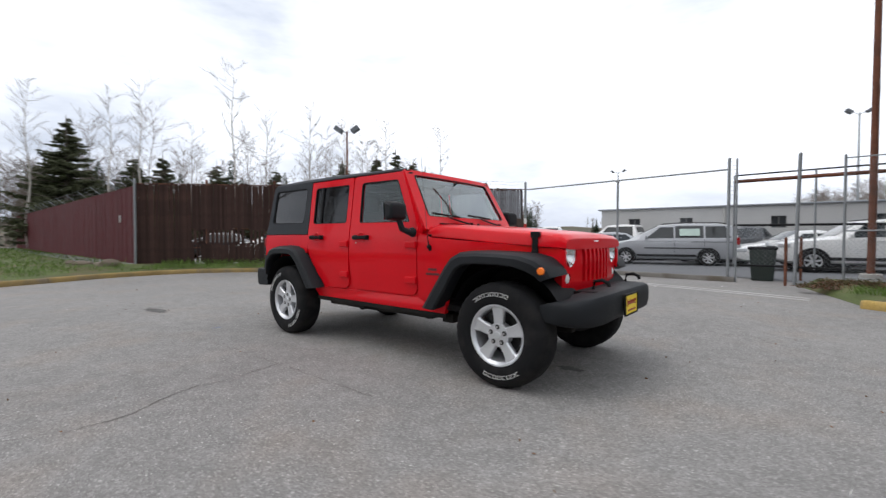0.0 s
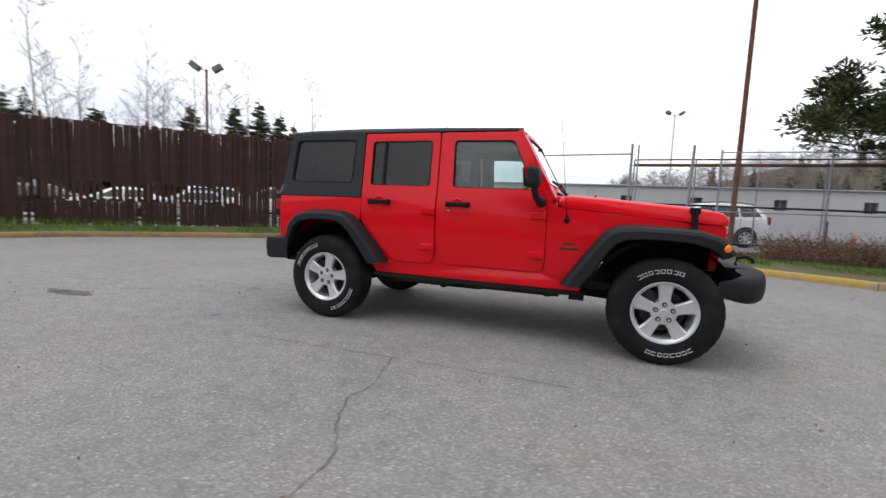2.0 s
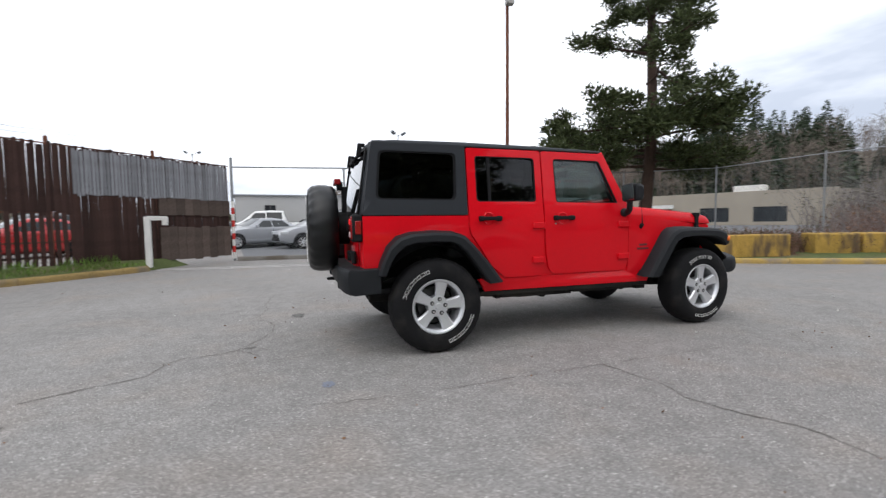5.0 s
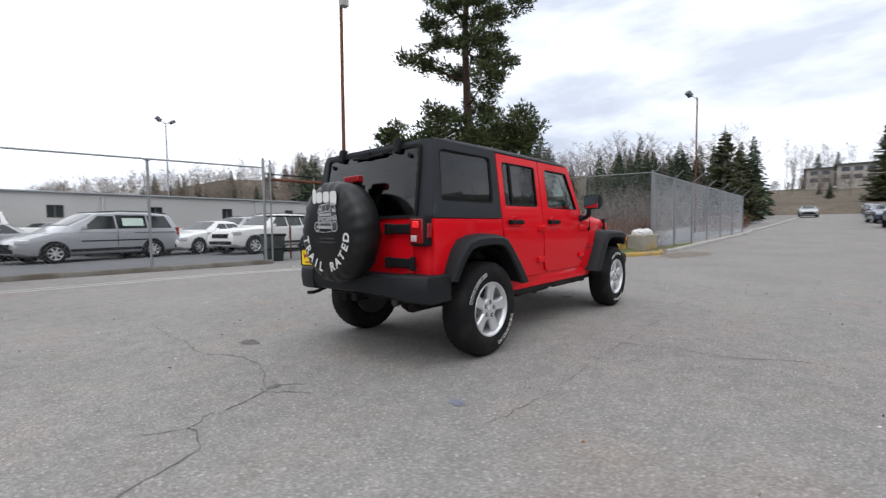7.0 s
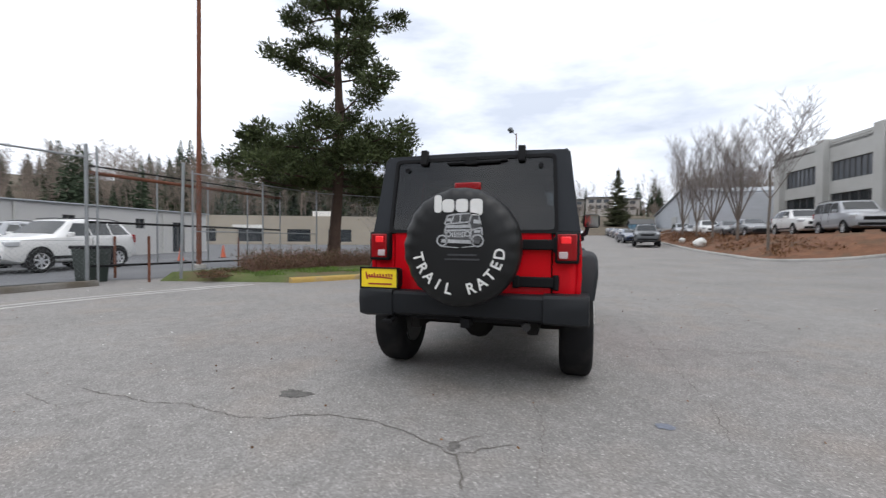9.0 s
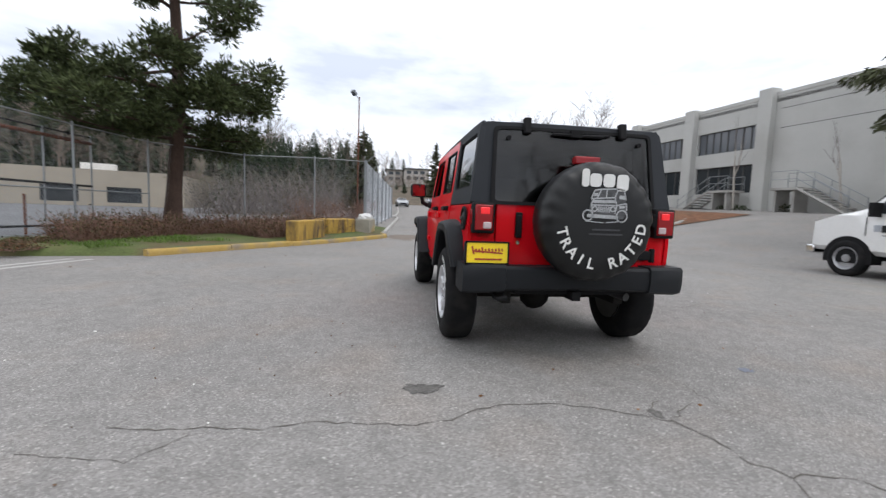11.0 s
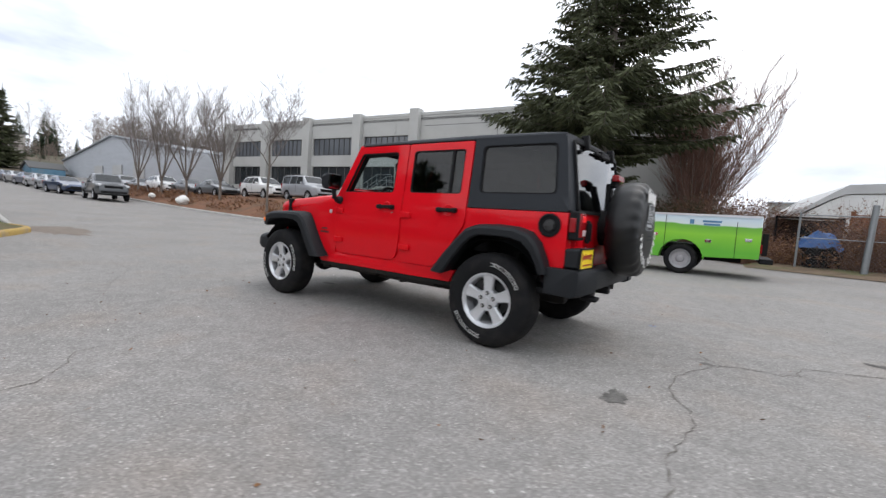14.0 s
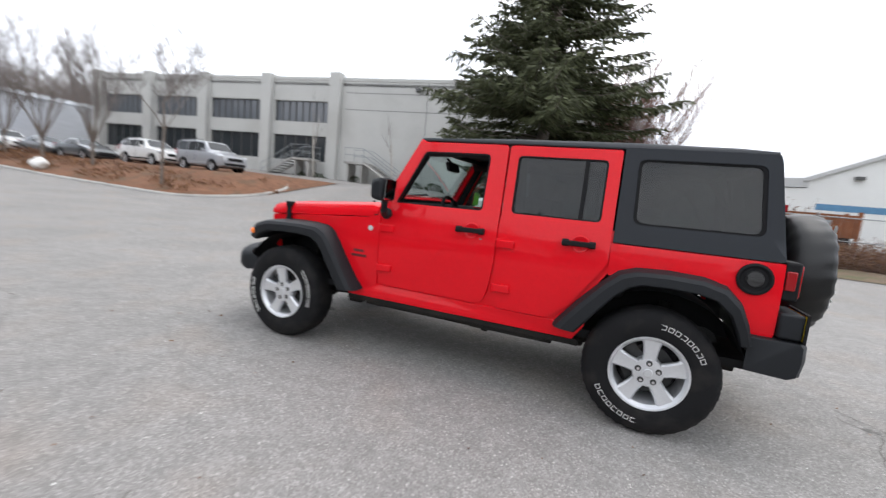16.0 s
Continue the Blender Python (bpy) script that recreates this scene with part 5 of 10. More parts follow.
verge("verge_road", "rough soil strip along fence", [(13.4, 1.5), (21.0, 0.9), (28.0, 0.4)], [(14.0, 2.2), (21.0, 1.7), (28.3, 1.1)], (0.08, 0.12), GRASS_SOIL, rows=2)


def prisms(name, segs, mat, parent=None, n=3):
    """Many thin straight rods (p0, p1, r0, r1) in one mesh."""
    verts, faces = [], []
    cs = [(math.cos(2 * math.pi * i / n), math.sin(2 * math.pi * i / n)) for i in range(n)]
    for p0, p1, r0, r1 in segs:
        d = Vector(p1) - Vector(p0)
        if d.length < 1e-6:
            continue
        d.normalize()
        u = d.orthogonal().normalized()
        v = d.cross(u)
        b = len(verts)
        for p, r in ((p0, r0), (p1, r1)):
            for c, s in cs:
                verts.append((p[0] + (u.x * c + v.x * s) * r, p[1] + (u.y * c + v.y * s) * r, p[2] + (u.z * c + v.z * s) * r))
        for i in range(n):
            faces.append((b + i, b + (i + 1) % n, b + n + (i + 1) % n, b + n + i))
    return raw(name, verts, faces, mat, parent, smooth=n > 4)


def chain_link(parent, a, b, z0, z1, pitch=0.075, r=0.0019, mat=None):
    """Woven wire between two plan points: z0 and z1 are (start, end) heights of its lower and upper edge."""
    a, b = Vector(a), Vector(b)
    l = (b - a).length
    h = max(z1[0] - z0[0], z1[1] - z0[1])
    segs = []

    def at(u, v):
        t = u / l
        p = a.lerp(b, t)
        lo, hi = z0[0] + (z0[1] - z0[0]) * t, z1[0] + (z1[1] - z1[0]) * t
        return (p.x, p.y, lo + (hi - lo) * v / h)
    c = -h
    while c < l:
        for s in (1, -1):
            u0, u1, v0, v1 = c, c + h, (0.0 if s > 0 else h), (h if s > 0 else 0.0)
            if u0 < 0:
                v0, u0 = v0 + s * (-u0), 0.0
            if u1 > l:
                v1, u1 = v1 - s * (u1 - l), l
            if u1 - u0 > 0.02:
                segs.append((at(u0, v0), at(u1, v1), r, r))
        c += pitch * 1.414
    return tagged(prisms("chain_link", segs, mat or GALV, parent), kind="stuff")


def post(parent, x, y, z0, z1, r=0.035, mat=None, cap=True, name="post", lean=(0, 0)):
    bm = bmesh.new()
    tube(bm, (x, y, z0), (x + lean[0], y + lean[1], z1), r, n=12)
    if cap:
        tube(bm, (x + lean[0], y + lean[1], z1), (x + lean[0], y + lean[1], z1 + 0.03), r * 1.15, r * 0.4, n=12)
    return part(name, bm, mat or GALV, parent)


def rail(parent, p0, p1, r=0.022, mat=None, name="rail"):
    bm = bmesh.new()
    tube(bm, p0, p1, r, n=8)
    return part(name, bm, mat or GALV, parent)


# rusty slatted fence between corner and gate opening
RUST_SLAT = material("rust_brown_slat", (0.042, 0.023, 0.019), 0.85, var=0.3, scale=3, fine=40, tint=(0.075, 0.038, 0.029), tint_scale=1.5, tint_amount=0.6, per_piece=0.30)
GREY_SLAT = material("weathered_grey_slat", (0.23, 0.235, 0.25), 0.8, var=0.2, scale=3, fine=40, tint=(0.13, 0.12, 0.125), tint_scale=3.0, tint_amount=0.7, per_piece=0.20)
MAROON = material("maroon_slat", (0.090, 0.016, 0.019), 0.7, var=0.15, scale=2, fine=30, per_piece=0.12)
rust_fence = thing("slatted_fence", "tall rusty brown slatted wire fence with gaps", "fence", kind="structure")
fa_dir = (FENCE_A1 - FENCE_A0).normalized()
fa_len = (FENCE_A1 - FENCE_A0).length
fa_n = Vector((fa_dir.y, -fa_dir.x))
for k in range(7):
    p = FENCE_A0 + fa_dir * (fa_len * k / 6)
    if k < 6:
        post(rust_fence, p.x + fa_n.x * (0.05 if k == 0 else -0.05), p.y + fa_n.y * (0.05 if k == 0 else -0.05), 0.0, 3.12, 0.04, GALV if k == 0 else RUST)


def slat_mesh(name, w, h, mat, t=0.008):
    bm = bmesh.new()
    box(bm, (0, 0, h / 2), (w, t, h))
    return mesh_of(name, bm, mat, flat=True)


SL_FULL, SL_UP, SL_LOW, SL_MID = slat_mesh("slat", 0.0706, 2.74, RUST_SLAT), slat_mesh("slat", 0.0706, 1.55, RUST_SLAT), slat_mesh("slat", 0.069, 0.70, RUST_SLAT), slat_mesh("slat", 0.092, 0.54, RUST_SLAT)
SL_TALL = slat_mesh("slat", 0.092, 1.18, RUST_SLAT)
rnd = random.Random(11)
fa_rot = math.degrees(math.atan2(fa_dir.y, fa_dir.x))
d, i = 0.05, 0
while d < fa_len - 0.05:
    p = FENCE_A0 + fa_dir * d
    zb = 0.24 + rnd.uniform(-0.02, 0.02)
    door, tall = 0.505 < d / fa_len < 0.58, d / fa_len >= 0.58
    gappy = (0.13 < d / fa_len < 0.70) and not door
    dz = rnd.uniform(-0.05, 0.05)
    if not gappy:
        if d > fa_len * 0.7 or rnd.random() > 0.008:
            share("slat", SL_FULL, rust_fence, pose(p.x, p.y, zb + dz * 0.6, rnd.uniform(-0.6, 0.6), rnd.uniform(-0.4, 0.4), fa_rot))
    else:
        if rnd.random() > 0.012:
            share("slat", SL_UP, rust_fence, pose(p.x, p.y, zb + 1.19 + dz, rnd.uniform(-0.6, 0.6), rnd.uniform(-0.5, 0.5), fa_rot))
        if not tall and rnd.random() > 0.05:
            share("slat", SL_LOW, rust_fence, pose(p.x, p.y, zb + rnd.uniform(-0.05, 0.06), 0, rnd.uniform(-0.6, 0.6), fa_rot))
        if i % 2 == 0 and rnd.random() > 0.04:
            share("slat", SL_TALL if tall else SL_MID, rust_fence, pose(p.x, p.y, zb + (0.04 if tall else 0.67), 0, rnd.uniform(-1.0, 1.0), fa_rot))
    d += 0.071
    i += 1
for z in (0.80, 1.46, 2.98):
    rail(rust_fence, (FENCE_A0.x - fa_n.x * 0.035, FENCE_A0.y - fa_n.y * 0.035, z), (FENCE_A1.x - fa_n.x * 0.035, FENCE_A1.y - fa_n.y * 0.035, z), 0.016, RUST)
chain_link(rust_fence, FENCE_A0 - fa_n * 0.012, FENCE_A1 - fa_n * 0.012, (0.22, 0.24), (3.0, 3.0), pitch=0.09, r=0.0022, mat=RUST)
barb = []
for h in (3.16, 3.26):
    for k in range(12):
        a, b = FENCE_A0 + fa_dir * (fa_len * k / 12), FENCE_A0 + fa_dir * (fa_len * (k + 1) / 12)
        m = (a + b) / 2
        barb += [((a.x, a.y, h), (m.x, m.y, h - 0.03), 0.003, 0.003), ((m.x, m.y, h - 0.03), (b.x, b.y, h), 0.003, 0.003)]
tagged(prisms("barbed_wire", barb, GALV, rust_fence), kind="stuff")

# maroon fence running off to the west
red_fence = thing("maroon_fence", "long maroon slatted fence with barbed wire arms", "fence", kind="structure")
rf_a, rf_b = Vector((-14.12, 0.98)), Vector((-47.0, 1.35))
rf_l = (rf_b - rf_a).length
sv, sf = [], []
d = 0.0
rnd = random.Random(5)
while d < rf_l:
    p, q = rf_a.lerp(rf_b, d / rf_l), rf_a.lerp(rf_b, (d + 0.105) / rf_l)
    o, zt, zb = rnd.uniform(0.0, 0.012), 2.92 + rnd.uniform(-0.01, 0.01), 0.25
    b = len(sv)
    for y in (-o, 0.02 - o):
        sv += [(p.x, p.y + y, zb), (q.x, q.y + y, zb), (q.x, q.y + y, zt), (p.x, p.y + y, zt)]
    sf += [(b, b + 1, b + 2, b + 3), (b + 7, b + 6, b + 5, b + 4), (b + 3, b + 2, b + 6, b + 7), (b, b + 3, b + 7, b + 4), (b + 1, b + 5, b + 6, b + 2)]
    d += 0.112
tagged(raw("slats", sv, sf, MAROON, red_fence), "maroon upright slats", kind="stuff")
barb = []
for k in range(14):
    t = k / 13
    p = rf_a.lerp(rf_b, t)
    bm = bmesh.new()
    tube(bm, (p.x, p.y + 0.06, 0.0), (p.x, p.y + 0.06, 2.95), 0.035, n=10)
    tube(bm, (p.x, p.y + 0.06, 2.93), (p.x, p.y - 0.28, 3.22), 0.014, n=6)
    part("post", bm, GALV, red_fence)
for o, h in ((-0.05, 3.02), (-0.16, 3.12), (-0.27, 3.21)):
    barb.append(((rf_a.x, rf_a.y + o, h), (rf_b.x, rf_b.y + o, h), 0.003, 0.003))
tagged(prisms("barbed_wire", barb, GALV, red_fence), kind="stuff")
bm = bmesh.new()
box(bm, (-15.9, 0.955, 1.83), (0.20, 0.008, 0.26))
tagged(part("sign_board", bm, CONCRETE), "small white notice fixed on maroon fence", "sign")
# boulders at the fence corner
STONE = material("field_stone", (0.16, 0.13, 0.10), 0.9, var=0.25, scale=5, fine=40, bump=0.5)
for x, y, s in ((-13.6, 0.05, 0.34), (-14.6, -0.35, 0.26), (-15.4, -0.5, 0.2)):
    bm = bmesh.new()
    bmesh.ops.create_icosphere(bm, subdivisions=3, radius=s)
    for v in bm.verts:
        v.co *= 1 + 0.35 * noise.noise(v.co * 4 + Vector((x, y, 0)))
        v.co.z *= 0.55
        v.co += Vector((x, y, 0.26))
    tagged(part("boulder", bm, STONE), "brown boulder lying in the grass", "rock", "boulders by the fence")

# grey-slatted gate leaf beside the opening, seen end on, and its striped post
gate_post = thing("striped_post", "galvanised gate post striped red and white below", "post")
STRIPE_R = material("red_stripe_paint", (0.50, 0.035, 0.03), 0.6, var=0.15)
STRIPE_W = material("white_stripe_paint", (0.70, 0.69, 0.66), 0.6, var=0.12)
post(gate_post, -4.55, 10.62, 0.0, 3.22, 0.042, name="pole")
for k in range(9):
    bm = bmesh.new()
    tube(bm, (-4.55, 10.62, 0.08 + k * 0.2), (-4.55, 10.62, 0.28 + k * 0.2), 0.047, n=14)
    part("stripe", bm, STRIPE_R if k % 2 else STRIPE_W, gate_post)
bm = bmesh.new()
box(bm, (-6.25, 8.45, 0.72), (0.13, 0.13, 1.30))
box(bm, (-6.06, 8.55, 1.33), (0.42, 0.10, 0.11), Matrix.Rotation(radians(24), 3, "Z"))
box(bm, (-5.90, 8.62, 1.26), (0.12, 0.12, 0.22))
tagged(part("gate_keeper", bm, STRIPE_W, bevel=0.012), "white steel post with a side arm", "post")
# upper tier of light slats on the last stretch of the fence
tier = thing("light_slats", "weathered grey slats over brown boards on the rusty fence", "fence panel", kind="structure")
SL_GREY = slat_mesh("slat", 0.066, 1.04, GREY_SLAT)
d = fa_len * 0.70
while d < fa_len - 0.1:
    p = FENCE_A0 + fa_dir * d + fa_n * 0.03
    share("slat", SL_GREY, tier, pose(p.x, p.y, 1.88 + rnd.uniform(-0.03, 0.03), 0, rnd.uniform(-0.6, 0.6), fa_rot))
    d += 0.078
BOARD = material("weathered_brown_board", (0.098, 0.074, 0.062), 0.85, var=0.3, scale=2, fine=30, tint=(0.036, 0.026, 0.022), tint_scale=1.4, tint_amount=0.9, per_piece=0.25)
SL_BOARD, SL_BOARD_UP = slat_mesh("board", 0.235, 0.92, BOARD, 0.02), slat_mesh("board", 0.235, 0.46, BOARD, 0.02)
d = fa_len * 0.845
while d < fa_len - 0.15:
    p = FENCE_A0 + fa_dir * d + fa_n * 0.05
    share("board", SL_BOARD, tier, pose(p.x, p.y, 0.17 + rnd.uniform(-0.03, 0.03), 0, rnd.uniform(-0.8, 0.8), fa_rot))
    share("board", SL_BOARD_UP, tier, pose(p.x, p.y, 1.41 + rnd.uniform(-0.03, 0.03), 0, rnd.uniform(-0.8, 0.8), fa_rot))
    d += 0.24

# wire fence and gate in front of the car lot
lot_fence = thing("gate_fence", "galvanised wire fence on a concrete kerb", "fence", kind="structure")
rings = []
for q in np.linspace(0, 1, 12):
    p = Vector((-4.45, 10.55)).lerp(Vector((2.0, 9.93)), float(q))
    rings.append([(p.x, p.y + o, z) for o, z in ((-0.09, -0.03), (-0.09, 0.11), (-0.07, 0.13), (0.09, 0.13), (0.11, 0.0))])
DIRTY_CONC = material("dirty_concrete", (0.17, 0.16, 0.145), 0.9, var=0.3, scale=2, fine=30, tint=(0.09, 0.075, 0.055), tint_scale=1.5, tint_amount=0.8)
PALE_CONC = material("worn_pale_concrete", (0.40, 0.39, 0.375), 0.85, var=0.2, scale=2, fine=30)
part("footing", loft(rings), DIRTY_CONC, lot_fence, "low concrete footing", angle=50)
rail(lot_fence, (-4.55, 10.62, 2.95), (1.84, 9.98, 2.98), 0.024)
post(lot_fence, -1.12, 10.30, 0.1, 2.93, 0.034)
for e in (-0.16, 0.16):
    rail(lot_fence, (-1.12, 10.30, 2.90), (-1.12 + e, 10.30, 3.00), 0.010, name="arm")
chain_link(lot_fence, (-4.5, 10.58), (1.84, 9.96), (0.2, 0.2), (1.05, 1.05), r=0.0016)
rail(lot_fence, (-4.5, 10.58, 1.06), (1.84, 9.96, 1.06), 0.004, name="tension_wire")
post(lot_fence, 1.84, 9.98, 0.0, 3.26, 0.038)
post(lot_fence, 2.02, 9.90, 0.0, 3.22, 0.024)
lad = [((1.84, 9.98, z), (2.03, 9.90, z), 0.006, 0.006) for z in np.arange(2.3, 3.2, 0.11)]
prisms("post_ties", lad, GALV, lot_fence, 4)

# newer, darker asphalt of the fenced lot
def lot_sheet(lower, upper, nx=60, ny=14):
    verts, faces = [], []
    la, lb = poly_len(lower), poly_len(upper)
    for i in range(nx + 1):
        a, _ = poly_pos(lower, la * i / nx * 0.9999)
        b, _ = poly_pos(upper, lb * i / nx * 0.9999)
        for j in range(ny + 1):
            p = a.lerp(b, (j / ny) ** 1.6)
            verts.append((p.x, p.y, ground_z(p.x, p.y) + 0.012))
    for i in range(nx):
        for j in range(ny):
            q = i * (ny + 1) + j
            faces.append((q, q + ny + 1, q + ny + 2, q + 1))
    return raw("lot_pavement", verts, faces, LOT_ASPHALT, smooth=True)


LOT_ASPHALT = material("dark_lot_asphalt", (0.130, 0.133, 0.140), 0.9, var=0.14, scale=0.5, fine=45, bump=0.2, tint=(0.165, 0.165, 0.168), tint_scale=0.25, tint_amount=0.6)
tagged(lot_sheet([(-4.4, 11.7), (2.2, 11.3), (4.3, 9.95), (6.4, 9.35), (8.6, 8.75), (10.6, 6.6), (12.4, 4.6), (14.6, 2.6), (28.5, 1.5), (56.0, 1.8)], [(-6.0, 23.2), (2.0, 23.8), (6.0, 24.0), (10.0, 24.3), (14.0, 24.6), (20.5, 25.0), (30.0, 40.0), (40.0, 52.0), (50.0, 40.0), (60.0, 12.0)]), "darker smooth asphalt of the fenced car lot", "pavement", kind="structure")

# rolling gate track: two pale strips across the asphalt
track = thing("gate_track", "two worn pale concrete strips across asphalt", "gate track", kind="structure")
for off in (0.0, 0.34):
    line = smooth_line([(-6.1, 8.35 + off), (-4.0, 8.0 + off), (-0.1, 7.75 + off), (2.1, 7.15 + off), (3.45, 6.72 + off)])
    rings = []
    for q in np.linspace(0, poly_len(line) * 0.999, 30):
        p, t = poly_pos(line, float(q))
        n2 = Vector((-t.y, t.x))
        rings.append([(p.x + n2.x * o, p.y + n2.y * o, ground_z(p.x, p.y) + z) for o, z in ((-0.06, -0.02), (-0.06, 0.006), (0.06, 0.006), (0.06, -0.02))])
    part("strip", loft(rings), PALE_CONC, track)

site_fence = thing("wire_fence", "galvanised chain link fence with top rails", "fence", kind="structure")
zt = [2.98, 2.92, 2.86, 2.82, 2.78, 3.0, 3.22]
for k, (x, y) in enumerate(FENCE_LINE):
    if k:
        post(site_fence, x, y, 0.1, zt[k] + 0.05, 0.026 if k < 6 else 0.05)
    if k < 6:
        x2, y2 = FENCE_LINE[k + 1]
        if k > 0:
            chain_link(site_fence, (x, y), (x2, y2), (0.2, 0.2), (zt[k], zt[k + 1]), pitch=0.052, r=0.0013)
            rail(site_fence, (x, y, zt[k]), (x2, y2, zt[k + 1]), 0.015)
            if k < 3:
                rail(site_fence, (x, y, 1.32), (x2, y2, 1.32), 0.016)
            rail(site_fence, (x, y, 0.28), (x2, y2, 0.28), 0.010)
post(site_fence, 3.22, 8.75, 0.1, 3.02, 0.036, lean=(0.06, -0.04))
# sliding gate leaf: dark pipes between the gate posts and the pine
leaf = thing("sliding_gate", "open sliding gate of dark steel pipes", "gate")
for z, r in ((2.66, 0.045), (2.82, 0.02), (1.50, 0.028), (0.45, 0.028)):
    rail(leaf, (1.95, 10.15, z), (8.0, 9.45, z - 0.05), r, RUST if r > 0.04 else BLACK, "bar")
for t in (0.0, 0.27, 0.52, 0.76, 1.0):
    rail(leaf, (1.95 + 6.05 * t, 10.15 - 0.7 * t, 0.4), (1.95 + 6.05 * t, 10.15 - 0.7 * t, 2.82), 0.022, GALV, "upright")
chain_link(leaf, (1.95, 10.16), (8.0, 9.46), (0.45, 0.4), (1.5, 1.46), r=0.0018)

road_fence = thing("road_fence", "galvanised chain link fence with barbed wire arms", "fence", kind="structure")
ra, rb = Vector((14.5, 2.27)), Vector((28.3, 0.85))
rl = (rb - ra).length
rdir = math.degrees(math.atan2((rb - ra).y, (rb - ra).x))
for k in range(7):
    p = ra.lerp(rb, k / 6)
    zb = ground_z(p.x, p.y)
    z1 = 3.22 + (2.78 + 0.0 - 3.22) * k / 6
    bm = bmesh.new()
    tube(bm, (p.x, p.y - 0.05, zb - 0.1), (p.x, p.y - 0.05, z1), 0.04, n=10)
    tube(bm, (p.x, p.y - 0.05, z1 - 0.03), (p.x + 0.02, p.y - 0.40, z1 + 0.30), 0.018, n=6)
    part("post", bm, GALV, road_fence)
rail(road_fence, (ra.x, ra.y, 3.20), (rb.x, rb.y, 2.76), 0.022)
chain_link(road_fence, (ra.x, ra.y - 0.02), (rb.x, rb.y - 0.02), (0.15, 0.55), (3.2, 2.76), pitch=0.06, r=0.0031, mat=material("pale_zinc_wire", (0.46, 0.49, 0.53), 0.5, var=0.15, scale=2, fine=30))
barb = [((14.5, 2.27 - o, 3.22 + o * 0.8), (28.3, 0.85 - o, 2.78 + o * 0.8), 0.003, 0.003) for o in (0.1, 0.22, 0.36)]
tagged(prisms("barbed_wire", barb, GALV, road_fence), kind="stuff")
# yellow concrete blocks beside the kerb
BLOCK_Y = material("chipped_yellow_paint_on_concrete", (0.43, 0.275, 0.065), 0.85, var=0.30, scale=2.5, fine=30, bump=0.5, tint=(0.12, 0.085, 0.055), tint_scale=2.0, tint_amount=0.95, stretch=(1.6, 1.6, 0.6))
BLOCK_PALE = material("half_painted_concrete", (0.33, 0.31, 0.26), 0.85, var=0.25, scale=2, fine=30, bump=0.4, tint=(0.40, 0.27, 0.08), tint_scale=1.1, tint_amount=0.9)
for k, (x, y, ln, deep, turn, mat, lab) in enumerate(((8.52, 3.77, 2.25, 0.40, -11, BLOCK_Y, "long yellow painted concrete block with worn edges"), (11.13, 3.38, 1.10, 0.6, -25, BLOCK_Y, "yellow painted concrete block with dark stains"), (12.05, 2.95, 0.80, 0.6, -24, BLOCK_Y, "short yellow painted concrete block beside the kerb"), (12.85, 2.16, 1.20, 0.6, -9, BLOCK_PALE, "concrete block with bare grey and yellow faces"))):
    bm = bmesh.new()
    box(bm, (0, 0, 0.31), (ln, deep, 0.60))
    bmesh.ops.subdivide_edges(bm, edges=bm.edges[:], cuts=4, use_grid_fill=True)
    for v in bm.verts:
        v.co += Vector([0.014 * noise.noise(v.co * 3 + Vector((k * 2.3, i, 0))) for i in range(3)])
        if abs(v.co.x) < ln / 2 - 0.02 and v.co.z > 0.5:
            v.co.z += 0.02 * noise.noise(v.co * 5 + Vector((k, 7, 0)))
    b = part("concrete_block", bm, mat, bevel=0.035)
    b.matrix_basis = pose(x, y, 0.09, 0, 0, turn)
    tagged(b, lab, "concrete block", "blocks along the kerb")
SACK = material("white_plastic_sack", (0.62, 0.61, 0.60), 0.55, var=0.15, scale=6, fine=40, bump=0.3)
for k, (x, y, sx, sy) in enumerate(((12.62, 2.20, 0.34, 0.24), (13.12, 2.10, 0.28, 0.24))):
    bm = bmesh.new()
    bmesh.ops.create_icosphere(bm, subdivisions=4, radius=1.0)
    for v in bm.verts:
        q = v.co.copy()
        v.co = Vector((q.x * sx, q.y * sy, max(-0.3, q.z) * 0.17)) * (1 + 0.22 * noise.noise(q * 2.2 + Vector((k * 5, 0, 0))) + 0.10 * noise.noise(q * 6 + Vector((k, 3, 0))))
    o = tagged(part("plastic_sack", bm, SACK, angle=60), "crumpled white plastic sack on a concrete block", "sack", "sacks on the block")
    o.matrix_basis = pose(x, y, 0.745, 0, 0, 20 * k - 9)


